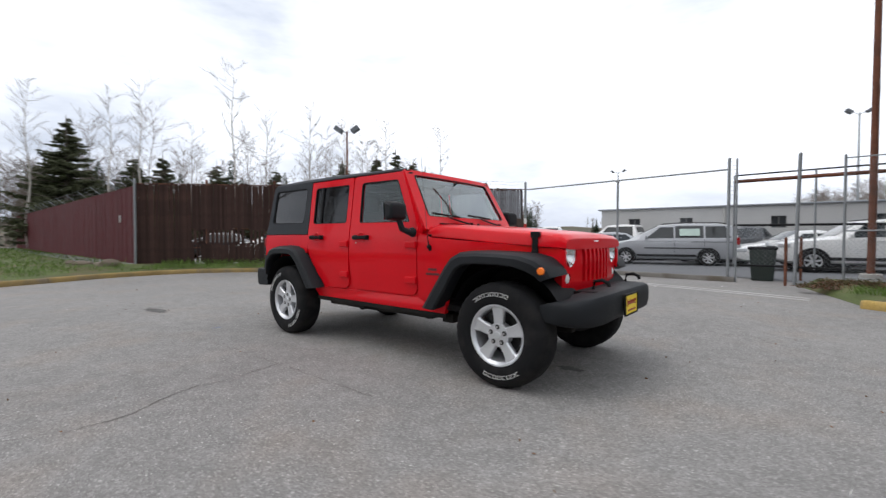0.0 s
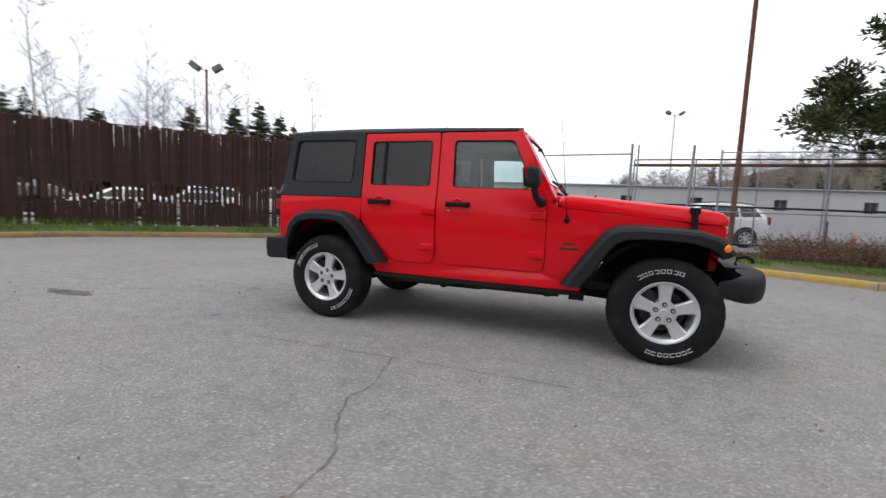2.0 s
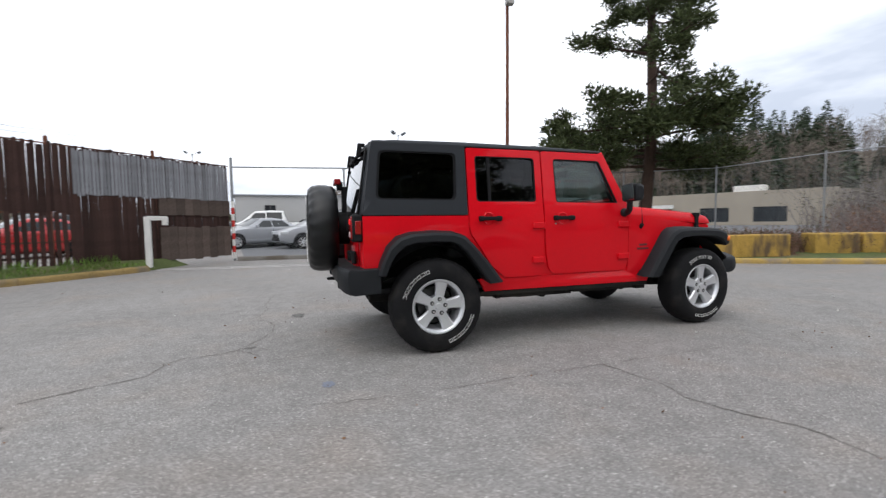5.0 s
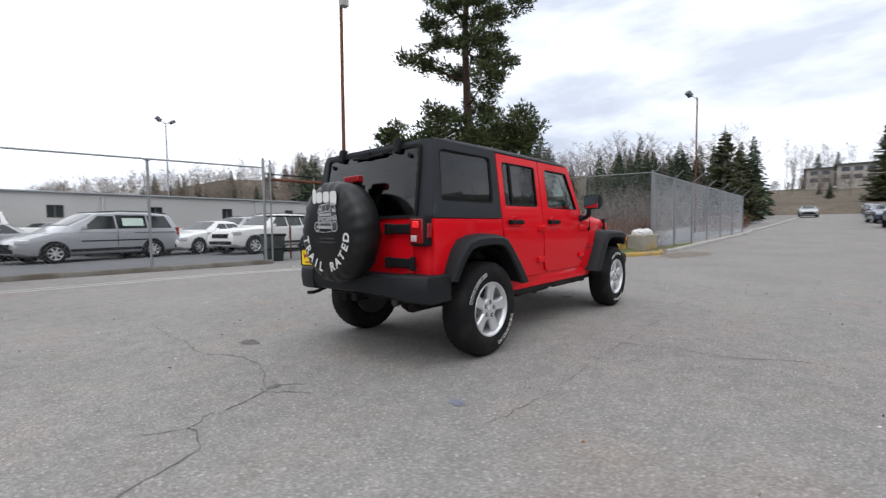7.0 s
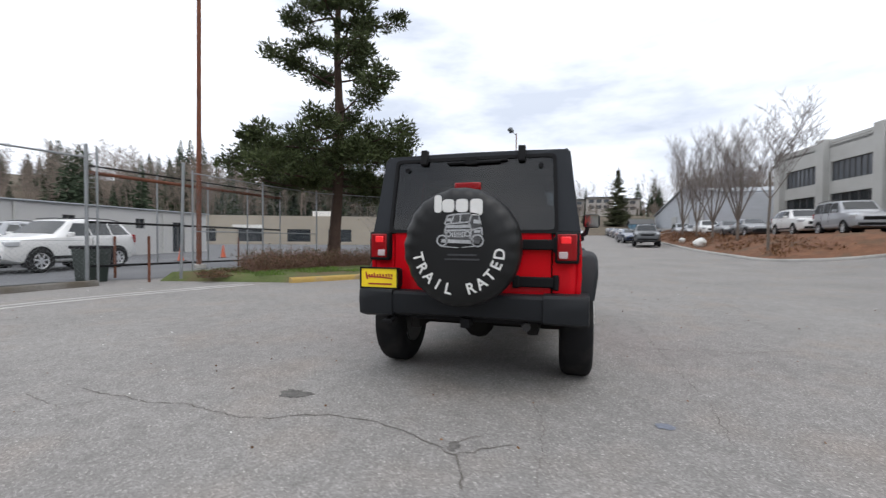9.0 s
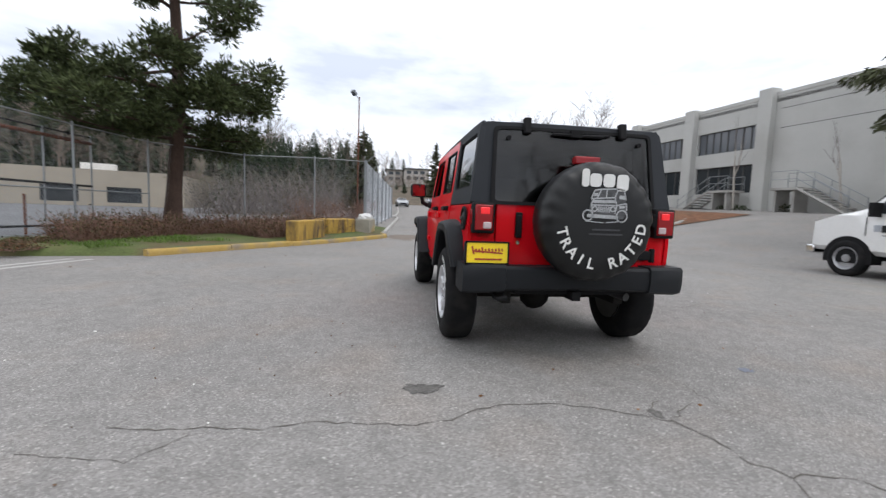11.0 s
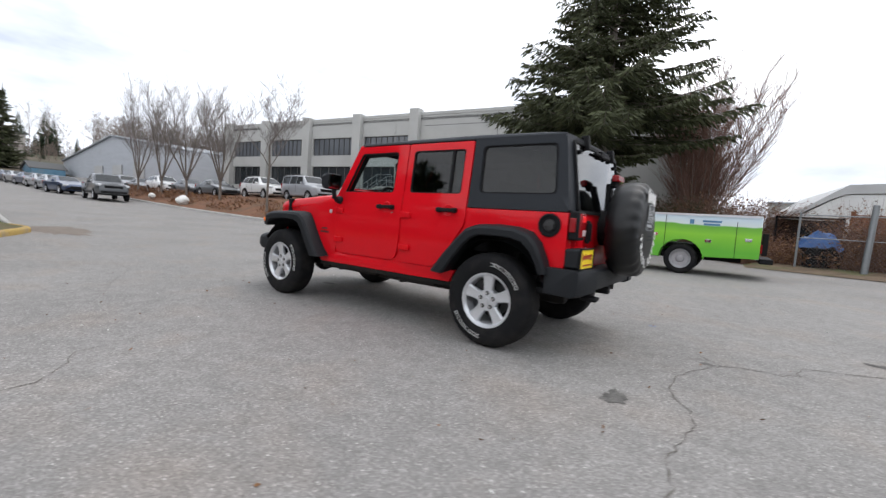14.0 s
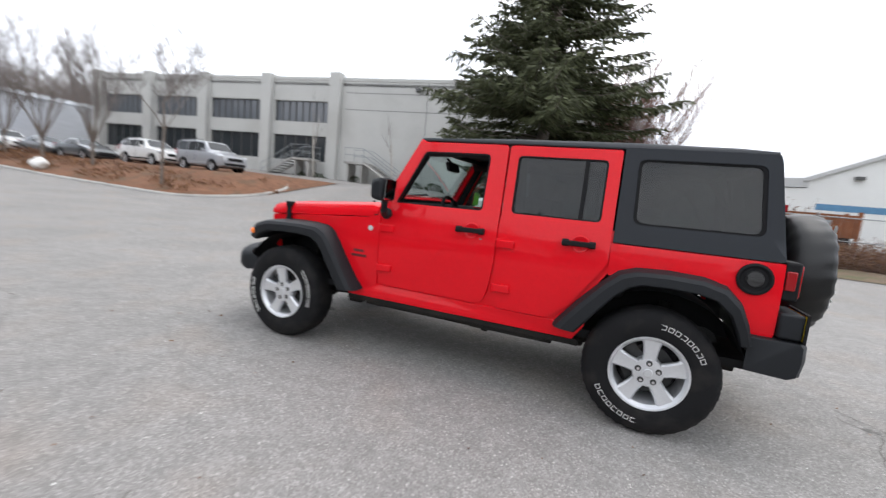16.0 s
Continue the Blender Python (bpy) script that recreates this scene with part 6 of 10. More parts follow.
# ---- lamp posts ----
def lamp_post(x, y, top, mat, label, heads, r=0.09, lean=(0, 0), base=True, arm=0.5, size=1.0):
    z0 = ground_z(x, y)
    t = thing("lamp_post", label, "lamp post", "yard lamp posts")
    bm = bmesh.new()
    tube(bm, (x, y, z0), (x + lean[0], y + lean[1], top), r, r * 0.7, n=14)
    part("pole", bm, mat, t)
    if base:
        bm = bmesh.new()
        tube(bm, (x, y, z0 - 0.1), (x, y, z0 + 0.38), 0.20, 0.19, n=18)
        part("foot", bm, CONCRETE, t, "round concrete foot", bevel=0.02)
    for a in heads:
        bm = bmesh.new()
        dx, dy = math.cos(radians(a)), math.sin(radians(a))
        p = Vector((x + lean[0], y + lean[1], top))
        tube(bm, p - Vector((0, 0, 0.15)), p + Vector((dx * arm, dy * arm, 0.05)), 0.025, n=6)
        box(bm, p + Vector((dx * (arm + 0.2), dy * (arm + 0.2), 0.12)), (0.40 * size, 0.30 * size, 0.22 * size), Matrix.Rotation(radians(a), 3, "Z") @ Matrix.Rotation(radians(-34), 3, "Y"))
        part("lamp_head", bm, LAMP_GREY, t, "grey floodlight head", bevel=0.03)
    return t


lamp_post(4.51, 9.53, 10.6, RUST, "tall rusty brown steel pole on concrete foot", (), 0.072, (0.02, -0.05))
bm = bmesh.new()
box(bm, (4.54, 9.34, 8.85), (0.26, 0.22, 0.52))
tube(bm, (4.53, 9.45, 8.7), (4.54, 9.34, 8.7), 0.03, n=6)
tagged(part("pole_box", bm, CONCRETE, bevel=0.02), "pale grey box fixed on rusty pole", "junction box")
lamp_post(28.17, 3.4, 9.4, RUST, "rusty lamp pole with a tilted floodlight", (150,), 0.06, base=False)
lamp_post(6.33, 34.8, 9.3, GALV, "grey lot lamp pole with two floodlights", (20, 200), 0.07, base=False, arm=0.35)
lamp_post(-22.17, 16.17, 8.95, RUST, "rusty lamp pole with two floodlights", (35, 215), 0.09, base=False, arm=0.42, size=1.5)
lamp_post(-14.0, 52.0, 9.5, GALV, "distant grey lot lamp with two heads", (0, 180), 0.08, base=False)


# ---- buildings ----
WALL_GREY = material("painted_concrete_panel", (0.47, 0.47, 0.45), 0.8, var=0.07, scale=0.5, fine=25, bump=0.08, tint=(0.36, 0.35, 0.33), tint_scale=0.35, tint_amount=0.45)
WALL_WHITE = material("off_white_wall", (0.46, 0.46, 0.455), 0.8, var=0.08, scale=0.6, fine=25, tint=(0.42, 0.41, 0.39), tint_scale=0.3, tint_amount=0.5)
WALL_TAN = material("tan_wall", (0.36, 0.32, 0.26), 0.85, var=0.1, scale=0.5)
WALL_FLAT = material("pale_tan_render", (0.42, 0.39, 0.36), 0.85, var=0.08, scale=0.5)
WALL_BLUEGREY = material("pale_blue_grey_siding", (0.44, 0.46, 0.49), 0.7, var=0.1, scale=0.6, stretch=(1, 1, 6))
ROOF_DARK = material("dark_roof_edge", (0.10, 0.10, 0.10), 0.8)
ROOF_GREY = material("grey_metal_roof", (0.30, 0.32, 0.34), 0.6, var=0.1, scale=0.5)
WIN_DARK = material("dark_window_glass", (0.03, 0.035, 0.04), 0.08, var=0.2, scale=0.6, bump=0.0, spec=0.9)
WIN_BLIND = material("glass_over_grey_blinds", (0.11, 0.12, 0.135), 0.12, var=0.15, scale=0.8, bump=0.0, spec=0.7)
BLUE_BAND = material("blue_paint", (0.10, 0.22, 0.36), 0.6)


def slab(name, parent, p0, p1, z0, z1, back, mat, label="", bevel=0.02, proud=0.0):
    """An upright slab on the plan line p0-p1, reaching back metres behind it (to the left of the line)."""
    a, b = Vector(p0), Vector(p1)
    t = (b - a).normalized()
    n = Vector((-t.y, t.x))
    a, b = a - n * proud, b - n * proud
    c, e = b + n * back, a + n * back
    bm = bmesh.new()
    lo = [bm.verts.new((p.x, p.y, z0)) for p in (a, b, c, e)]
    hi = [bm.verts.new((p.x, p.y, z1)) for p in (a, b, c, e)]
    bm.faces.new(lo[::-1])
    bm.faces.new(hi)
    for i in range(4):
        bm.faces.new((lo[i], lo[(i + 1) % 4], hi[(i + 1) % 4], hi[i]))
    return part(name, bm, mat, parent, label, bevel=bevel)


def wall_with_holes(parent, p0, p1, z0, z1, holes, thick, mat, name="wall"):
    """An upright wall on p0-p1 with window openings given as (u0, u1, v0, v1), in metres along and up."""
    a, b = Vector(p0), Vector(p1)
    l = (b - a).length
    t = (b - a) / l
    n = Vector((-t.y, t.x))
    loops = [[(u0, v0), (u1, v0), (u1, v1), (u0, v1)] for u0, u1, v0, v1 in holes]
    bm = sheet([(0, z0), (l, z0), (l, z1), (0, z1)], loops, lambda u, v: Vector((a.x + t.x * u, a.y + t.y * u, v)), depth=(n.x * thick, n.y * thick, 0))
    return part(name, bm, mat, parent, flat=True)


def window_unit(parent, p0, p1, u0, u1, v0, v1, mullions, inset=0.14, frame_mat=None, pane_mat=None):
    """A window set back in its opening: frame, mullions and panes."""
    a, b = Vector(p0), Vector(p1)
    t = (b - a).normalized()
    n = Vector((-t.y, t.x))
    turn = Matrix.Rotation(math.atan2(t.y, t.x), 3, "Z")

    def at(u, v, d):
        return Vector((a.x + t.x * u + n.x * d, a.y + t.y * u + n.y * d, v))
    bm = bmesh.new()
    box(bm, at((u0 + u1) / 2, (v0 + v1) / 2, inset + 0.03), (u1 - u0, 0.02, v1 - v0), turn)
    w = part("window", bm, pane_mat or WIN_DARK, parent, flat=True)
    bm = bmesh.new()
    for v in (v0, v1):
        box(bm, at((u0 + u1) / 2, v, inset), (u1 - u0 + 0.02, 0.08, 0.07), turn)
    for k in range(mullions + 2):
        u = u0 + (u1 - u0) * k / (mullions + 1)
        box(bm, at(u, (v0 + v1) / 2, inset), (0.06, 0.07, v1 - v0), turn)
    part("frame", bm, frame_mat or ROOF_DARK, w, flat=True)


# two-storey office building: pilasters, window bands, blank panel wall
office = thing("office_building", "two-storey grey concrete office with window bands and pilasters", "building")
O0, O1 = Vector((41.2, -19.2)), Vector((0.2, -24.3))
o_t = (O1 - O0).normalized()
o_len = (O1 - O0).length


def office_u(x):
    return (Vector((x, 0)) - Vector((O0.x, 0))).length / abs(o_t.x)


def office_xy(u):
    return O0 + o_t * u


base, topz = 1.55, 9.05
bays = [office_u(x) for x in (41.2, 35.7, 30.2, 24.4, 18.75)]
holes = []
for a, b in zip(bays, bays[1:]):
    holes.append((a + 0.55, b - 0.60, 5.85, 7.35))
    holes.append((a + 0.55, b - 0.60, 3.05, 4.88))
front = wall_with_holes(office, O0, O1, base, topz - 0.25, holes, 0.3, WALL_GREY)
for (u0, u1, v0, v1), k in zip(holes, range(20)):
    window_unit(office, O0, O1, u0, u1, v0, v1, 7 if k % 2 == 0 else 4, inset=0.18, pane_mat=WIN_BLIND if k % 2 == 0 else None)
for k, u in enumerate(bays):
    p, q = office_xy(u - 0.42), office_xy(u + 0.42)
    slab("pilaster", office, p, q, base - 0.2, topz + (0.12 if k < 4 else 0.25), 0.75, WALL_GREY, bevel=0.03, proud=0.45)
slab("parapet", office, O0, O1, topz - 0.25, topz, 0.36, WALL_GREY, bevel=0.02, proud=0.03)
back0, back1 = O0 + Vector((0, -26)), O1 + Vector((0, -26))
for nm, p, q in (("side_wall", O0, back0), ("side_wall", O1, back1), ("back_wall", back0, back1)):
    slab(nm, office, p, q, base - 1.0, topz, 0.3, WALL_GREY)
bm = bmesh.new()
vs = [bm.verts.new((p.x, p.y, topz - 0.4)) for p in (O0, O1, back1, back0)]
bm.faces.new(vs)
r = bmesh.ops.extrude_face_region(bm, geom=bm.faces[:], use_keep_orig=True)
for v in r["geom"]:
    if isinstance(v, bmesh.types.BMVert):
        v.co.z -= 0.2
part("roof", bm, ROOF_DARK, office)
# panel joints of the blank wall
for z in (6.85, 8.0):
    p, q = office_xy(office_u(18.0)), office_xy(o_len - 0.1)
    slab("joint", office, p, q, z, z + 0.035, 0.02, ROOF_DARK, bevel=0.0, proud=0.006)
for x in (12.0, 6.0):
    slab("joint", office, office_xy(office_u(x)), office_xy(office_u(x) + 0.03), base, topz - 0.25, 0.02, ROOF_DARK, bevel=0.0, proud=0.006)
bm = bmesh.new()
lp = office_xy(office_u(12.6))
box(bm, (lp.x, lp.y + 0.16, 8.28), (0.32, 0.30, 0.22))
tagged(part("wall_lamp", bm, ROOF_DARK, office, "dark wall-mounted floodlight", bevel=0.03), "dark wall-mounted floodlight")


def stair(label, x, y, z0, rise, steps, turn, width=1.3):
    """An outside stair of concrete steps with pipe rails up to a landing."""
    st = thing("outside_stair", label, "stairs")
    st.matrix_basis = pose(x, y, z0, 0, 0, turn)
    for k in range(steps):
        bm = bmesh.new()
        box(bm, (0.28 * k, 0, rise * (k + 0.5)), (0.30, width, 0.06))
        part("step", bm, CONCRETE, st)
    h, l = rise * steps, 0.28 * steps
    bm = bmesh.new()
    box(bm, (l + 0.7, 0, h - 0.02), (1.5, width, 0.14))
    part("landing", bm, CONCRETE, st)
    for s in (-1, 1):
        for o in (0.95, 0.5):
            bm = bmesh.new()
            pipe(bm, [(0, s * width / 2, o), (l, s * width / 2, h + o), (l + 1.4, s * width / 2, h + o)], 0.022, 6)
            part("handrail", bm, GALV, st)
        for x_, z_ in [(l * t, h * t) for t in np.linspace(0, 1, 4)] + [(l + 1.4, h)]:
            bm = bmesh.new()
            tube(bm, (x_, s * width / 2, z_), (x_, s * width / 2, z_ + 0.95), 0.02, n=6)
            part("rail_post", bm, GALV, st)
        bm = bmesh.new()
        tube(bm, (0, s * width / 2, 0.03), (l, s * width / 2, h), 0.07, n=4)
        part("stringer", bm, CONCRETE, st)
    for t in (0.2, 1.2):
        bm = bmesh.new()
        box(bm, (l + t, 0, h / 2 - 0.05), (0.12, width * 0.8, h - 0.1))
        part("support", bm, CONCRETE, st)


sp = office_xy(office_u(22.9))
stair("grey outside stair with pipe rails by office", sp.x + 0.4, sp.y + 1.2, 1.6, 0.165, 9, -173)
sp = office_xy(office_u(13.4))
stair("grey outside stair with pipe rails on blank wall", sp.x - 0.6, sp.y + 1.1, 1.6, 0.165, 9, 7)
BUSH = material("dark_clipped_leaves", (0.035, 0.05, 0.02), 0.7, var=0.35, scale=9, fine=60, per_piece=0.4)

# long low building behind the car lot
lotb = thing("low_building", "long low off-white building with small windows", "building")
L0, L1 = Vector((-6.1, 23.3)), Vector((20.0, 25.1))
l_len = (L1 - L0).length
lh = [(u, u + 0.62, 1.72, 2.32) for u in (1.6, 4.3, 8.4, 12.2, 16.4, 20.5)] + [(23.2, 24.2, 0.2, 2.2)]
wall_with_holes(lotb, L0, L1, 0.1, 2.87, lh, 0.25, WALL_WHITE)
for u0, u1, v0, v1 in lh:
    window_unit(lotb, L0, L1, u0, u1, v0, v1, 1, inset=0.10)
slab("roof_edge", lotb, L0 + Vector((-0.2, -0.15)), L1 + Vector((0.2, -0.15)), 2.87, 2.95, 12.0, ROOF_GREY, "thin dark roof edge")
slab("side_wall", lotb, L0 + Vector((-0.75, 11.2)), L0 + Vector((0.0, 0.0)), 0.1, 2.78, 0.25, WALL_WHITE)
slab("back_wall", lotb, L0 + Vector((-0.75, 11.2)), L1 + Vector((-0.75, 11.2)), 0.1, 2.78, 0.25, WALL_WHITE)
for u in (6.4, 14.3, 22.4):
    p = L0.lerp(L1, u / l_len)
    bm = bmesh.new()
    tube(bm, (p.x, p.y - 0.06, 0.15), (p.x, p.y - 0.06, 2.8), 0.05, n=8)
    part("downpipe", bm, WALL_GREY, lotb)

# tan one-storey building beyond the pine
tan = thing("tan_building", "tan one-storey building with dark garage windows", "building")
T0 = Vector((54.0, 26.7))
t_dir = Vector((-0.37, 0.93)).normalized()
T1 = T0 + t_dir * 46
tz0, tz1 = 0.0, 4.45
th = [(u, u + 3.4, 0.75, 2.6) for u in (4.5, 10.5, 17.5, 24.0, 31.0, 38.0)]
wall_with_holes(tan, T0, T1, tz0, tz1, th, -0.3, WALL_TAN)
for u0, u1, v0, v1 in th:
    window_unit(tan, T0, T1, u0, u1, v0, v1, 2, inset=-0.15)
side = Vector((78.0, 31.4))
slab("side_wall", tan, T0, side, tz0, tz1, 0.3, WALL_TAN)
slab("roof", tan, T0, T1, tz1, tz1 + 0.12, -15.0, WALL_TAN)
p = T0.lerp(T1, 0.42)
bm = bmesh.new()
box(bm, (p.x - 0.35, p.y - 0.1, 2.95), (0.12, 4.4, 0.5), Matrix.Rotation(math.atan2(t_dir.y, t_dir.x) - math.pi / 2, 3, "Z"))
part("sign_band", bm, STRIPE_W, tan)
p = T0.lerp(T1, 0.2)
bm = bmesh.new()
box(bm, (p.x + 3.0, p.y + 1.0, tz1 + 0.55), (1.6, 3.4, 0.9), Matrix.Rotation(math.atan2(t_dir.y, t_dir.x) - math.pi / 2, 3, "Z"))
part("roof_unit", bm, STRIPE_W, tan, "pale rooftop air unit", bevel=0.05)

# grey gabled warehouse up the road
wh = thing("gabled_warehouse", "pale blue-grey gabled metal warehouse", "building")
wx, wy, wz = 52.0, -27.0, 1.4


def gable(parent, x0, y0, x1, y1, z0, ze, zr, mat, roofmat):
    """A gabled shed between two corners; the ridge runs along y."""
    xm = (x0 + x1) / 2
    for y in (y0, y1):
        bm = bmesh.new()
        f = [bm.verts.new(p) for p in ((x0, y, z0), (x1, y, z0), (x1, y, ze), (xm, y, zr), (x0, y, ze))]
        bm.faces.new(f)
        r = bmesh.ops.extrude_face_region(bm, geom=bm.faces[:], use_keep_orig=True)
        for v in r["geom"]:
            if isinstance(v, bmesh.types.BMVert):
                v.co.y += -0.2 if y == max(y0, y1) else 0.2
        part("gable_wall", bm, mat, parent)
    for x in (x0, x1):
        bm = bmesh.new()
        box(bm, (x, (y0 + y1) / 2, (z0 + ze) / 2), (0.2, abs(y1 - y0) - 0.4, ze - z0))
        part("side_wall", bm, mat, parent)
    for s, xe in ((-1, x0), (1, x1)):
        bm = bmesh.new()
        a = [(xe, y0 - 0.3, ze), (xe, y1 + 0.3, ze), (xm, y1 + 0.3, zr + 0.05), (xm, y0 - 0.3, zr + 0.05)]
        lo = [bm.verts.new(p) for p in a]
        hi = [bm.verts.new((p[0], p[1], p[2] + 0.15)) for p in a]
        bm.faces.new(lo[::-1])
        bm.faces.new(hi)
        for i in range(4):
            bm.faces.new((lo[i], lo[(i + 1) % 4], hi[(i + 1) % 4], hi[i]))
        part("roof", bm, roofmat, parent)


gable(wh, 46.5, -50.0, 93.0, -17.5, 1.2, 6.3, 9.2, WALL_BLUEGREY, ROOF_GREY)
for k in range(3):
    bm = bmesh.new()
    box(bm, (60 + 7.5 * k, -17.4, 3.4), (3.4, 0.12, 3.6))
    part("shutter_door", bm, WALL_WHITE, wh)
BLUE_SHED = material("faded_blue_boards", (0.12, 0.24, 0.34), 0.7, var=0.2, scale=1.5, tint=(0.25, 0.27, 0.28), tint_scale=0.6, tint_amount=0.7)
shed = thing("roadside_shed", "small dark-roofed roadside house painted blue", "building")
gable(shed, 86.0, -16.2, 92.0, -12.2, 2.4, 4.4, 5.4, BLUE_SHED, ROOF_DARK)
# flats on the hill at the end of the road
for k, (x, y, w, z) in enumerate(((146.0, -2.2, 5.6, 10.2), (142.0, -9.6, 8.4, 10.4), (147.0, -19.2, 6.0, 10.2))):
    fl = thing("apartment_house", "distant tan three-storey apartment house on hill", "building", "apartment houses on the hill")
    a, b = Vector((x, y + w / 2)), Vector((x, y - w / 2))
    hh = [(u, u + 1.6, z + 1.2 + 1.9 * f, z + 2.3 + 1.9 * f) for u in np.arange(0.8, w - 1.8, 2.3) for f in range(2)]
    wall_with_holes(fl, a, b, z - 3, z + 4.7, hh, 0.3, WALL_FLAT)
    for u0, u1, v0, v1 in hh:
        window_unit(fl, a, b, u0, u1, v0, v1, 1, inset=0.12)
    slab("body", fl, a + Vector((0.5, 0)), b + Vector((0.5, 0)), z - 3, z + 4.6, 9.0, WALL_FLAT)
    slab("roof", fl, a + Vector((-0.6, 0.6)), b + Vector((-0.6, -0.6)), z + 4.7, z + 5.0, 11.0, ROOF_DARK)

# white warehouse and store yard to the south-west
WALL_BRIGHT = material("white_sheet_wall", (0.68, 0.68, 0.67), 0.7, var=0.07, scale=0.6, fine=25, tint=(0.52, 0.51, 0.49), tint_scale=0.3, tint_amount=0.4)
ROOF_PALE = material("pale_metal_roof", (0.46, 0.46, 0.46), 0.6, var=0.1, scale=0.5)
wwh = thing("white_warehouse", "large white warehouse with a blue base band", "building")
A0, w_dir = Vector((-7.0, -37.6)), Vector((-1.0, 0.10)).normalized()
w_in = Vector((0.10, -1.0)).normalized() * 1.0


def pitched(name, prof, back, mat, proud=0.0, label=""):
    """A solid with the upright outline prof (metres along the wall, height), reaching back from the wall."""
    bm = bmesh.new()
    rings = []
    for d in (-proud, back):
        rings.append([bm.verts.new((A0.x + w_dir.x * u + w_in.x * d, A0.y + w_dir.y * u + w_in.y * d, z)) for u, z in prof])
    bm.faces.new(rings[0])
    bm.faces.new(rings[1][::-1])
    for k in range(len(prof)):
        q = (k + 1) % len(prof)
        bm.faces.new((rings[0][k], rings[1][k], rings[1][q], rings[0][q]))
    return part(name, bm, mat, wwh, label)


low = [(-0.7, 0.0), (6.5, 0.0), (6.5, 4.72), (1.4, 4.55), (0.6, 4.1), (-0.7, 3.2)]
pitched("low_wing", low, 14.0, WALL_BRIGHT)
pitched("low_roof", [(-0.9, 3.2), (0.5, 4.15), (1.4, 4.6), (6.5, 4.76), (6.5, 5.45), (1.5, 5.25), (0.9, 4.85), (-0.9, 3.5)], 14.2, ROOF_PALE, 0.12)
pitched("wall", [(6.5, 0.0), (24.5, 0.0), (24.5, 5.2), (15.0, 9.1), (6.5, 5.3)], 18.0, WALL_BRIGHT)
pitched("base_band", [(7.2, 3.15), (24.0, 3.15), (24.0, 3.62), (7.2, 3.62)], 0.2, BLUE_BAND, 0.02)
for u0, z0, u1, z1 in ((6.2, 5.18, 15.0, 9.14), (15.0, 9.14, 24.9, 5.05)):
    pitched("roof", [(u0, z0), (u1, z1), (u1, z1 + 0.28), (u0, z0 + 0.28)], 18.4, ROOF_PALE, 0.25)
bm = bmesh.new()
c = A0 + w_dir * 9.3 - w_in * 0.2
box(bm, (c.x, c.y, 5.6), (0.5, 0.4, 0.22))
part("wall_lamp", bm, ROOF_DARK, wwh)
grey_shed = thing("grey_shed", "plain pale grey flat-roofed shed far off", "building")
slab("wall", grey_shed, (-12.5, -54.0), (-4.4, -55.0), 0.0, 4.9, -8.0, WALL_GREY)
slab("roof", grey_shed, (-12.6, -53.8), (-4.2, -54.8), 4.9, 5.1, -8.4, ROOF_GREY)
cont = thing("rusty_container", "rust-brown corrugated box over a black block for shade", "container")
bm = bmesh.new()
rings = []
n = 60
for i in range(n + 1):
    x = 3.6 * i / n
    o = 0.04 if (i // 2) % 2 else 0.0
    rings.append([(x, -o, 1.30), (x, -o, 2.25), (x, 2.3 + o, 2.25), (x, 2.3 + o, 1.30)])
CORTEN = material("rust_orange_container", (0.22, 0.085, 0.04), 0.8, var=0.25, scale=2, fine=30, tint=(0.12, 0.06, 0.04), tint_scale=1.2, tint_amount=0.6)
part("shell", loft(rings), CORTEN, cont, flat=True)
# black block put in for the shade under the raised box
bm = bmesh.new()
box(bm, (1.8, 1.15, 0.65), (3.3, 2.0, 1.3))
part("base", bm, BLACK, cont)
for x in (0, 3.6):
    for y in (0, 2.3):
        bm = bmesh.new()
        box(bm, (x, y, 1.2), (0.14, 0.14, 2.4))
        part("corner_post", bm, CORTEN, cont)
cont.matrix_basis = pose(-10.39, -21.27, 0.0, 0, 0, -9.7)


# ---- parked vehicles ----
def paint(name, col, metal=0.25):
    return material(name, col, 0.35, metal=metal, var=0.05, scale=1.2, fine=30, bump=0.0, coat=0.8)


P_WHITE, P_SILVER, P_GREY, P_BLACK, P_CHAR, P_MAROON, P_BLUE, P_RED = (paint("white_paint", (0.72, 0.72, 0.71), 0.0), paint("silver_paint", (0.34, 0.35, 0.37)), paint("grey_paint", (0.26, 0.27, 0.28)), paint("black_paint", (0.015, 0.015, 0.017)),
                                                                    paint("charcoal_paint", (0.07, 0.075, 0.08)), paint("dark_red_paint", (0.22, 0.02, 0.025)), paint("dark_blue_paint", (0.03, 0.05, 0.11)), paint("plain_red_paint", (0.45, 0.02, 0.02)))
CAR_GLASS = material("car_window_glass", (0.022, 0.026, 0.028), 0.06, var=0.2, bump=0.0, spec=0.5)
HEAD = material("clear_lamp", (0.62, 0.64, 0.66), 0.15, metal=0.3, bump=0.0)


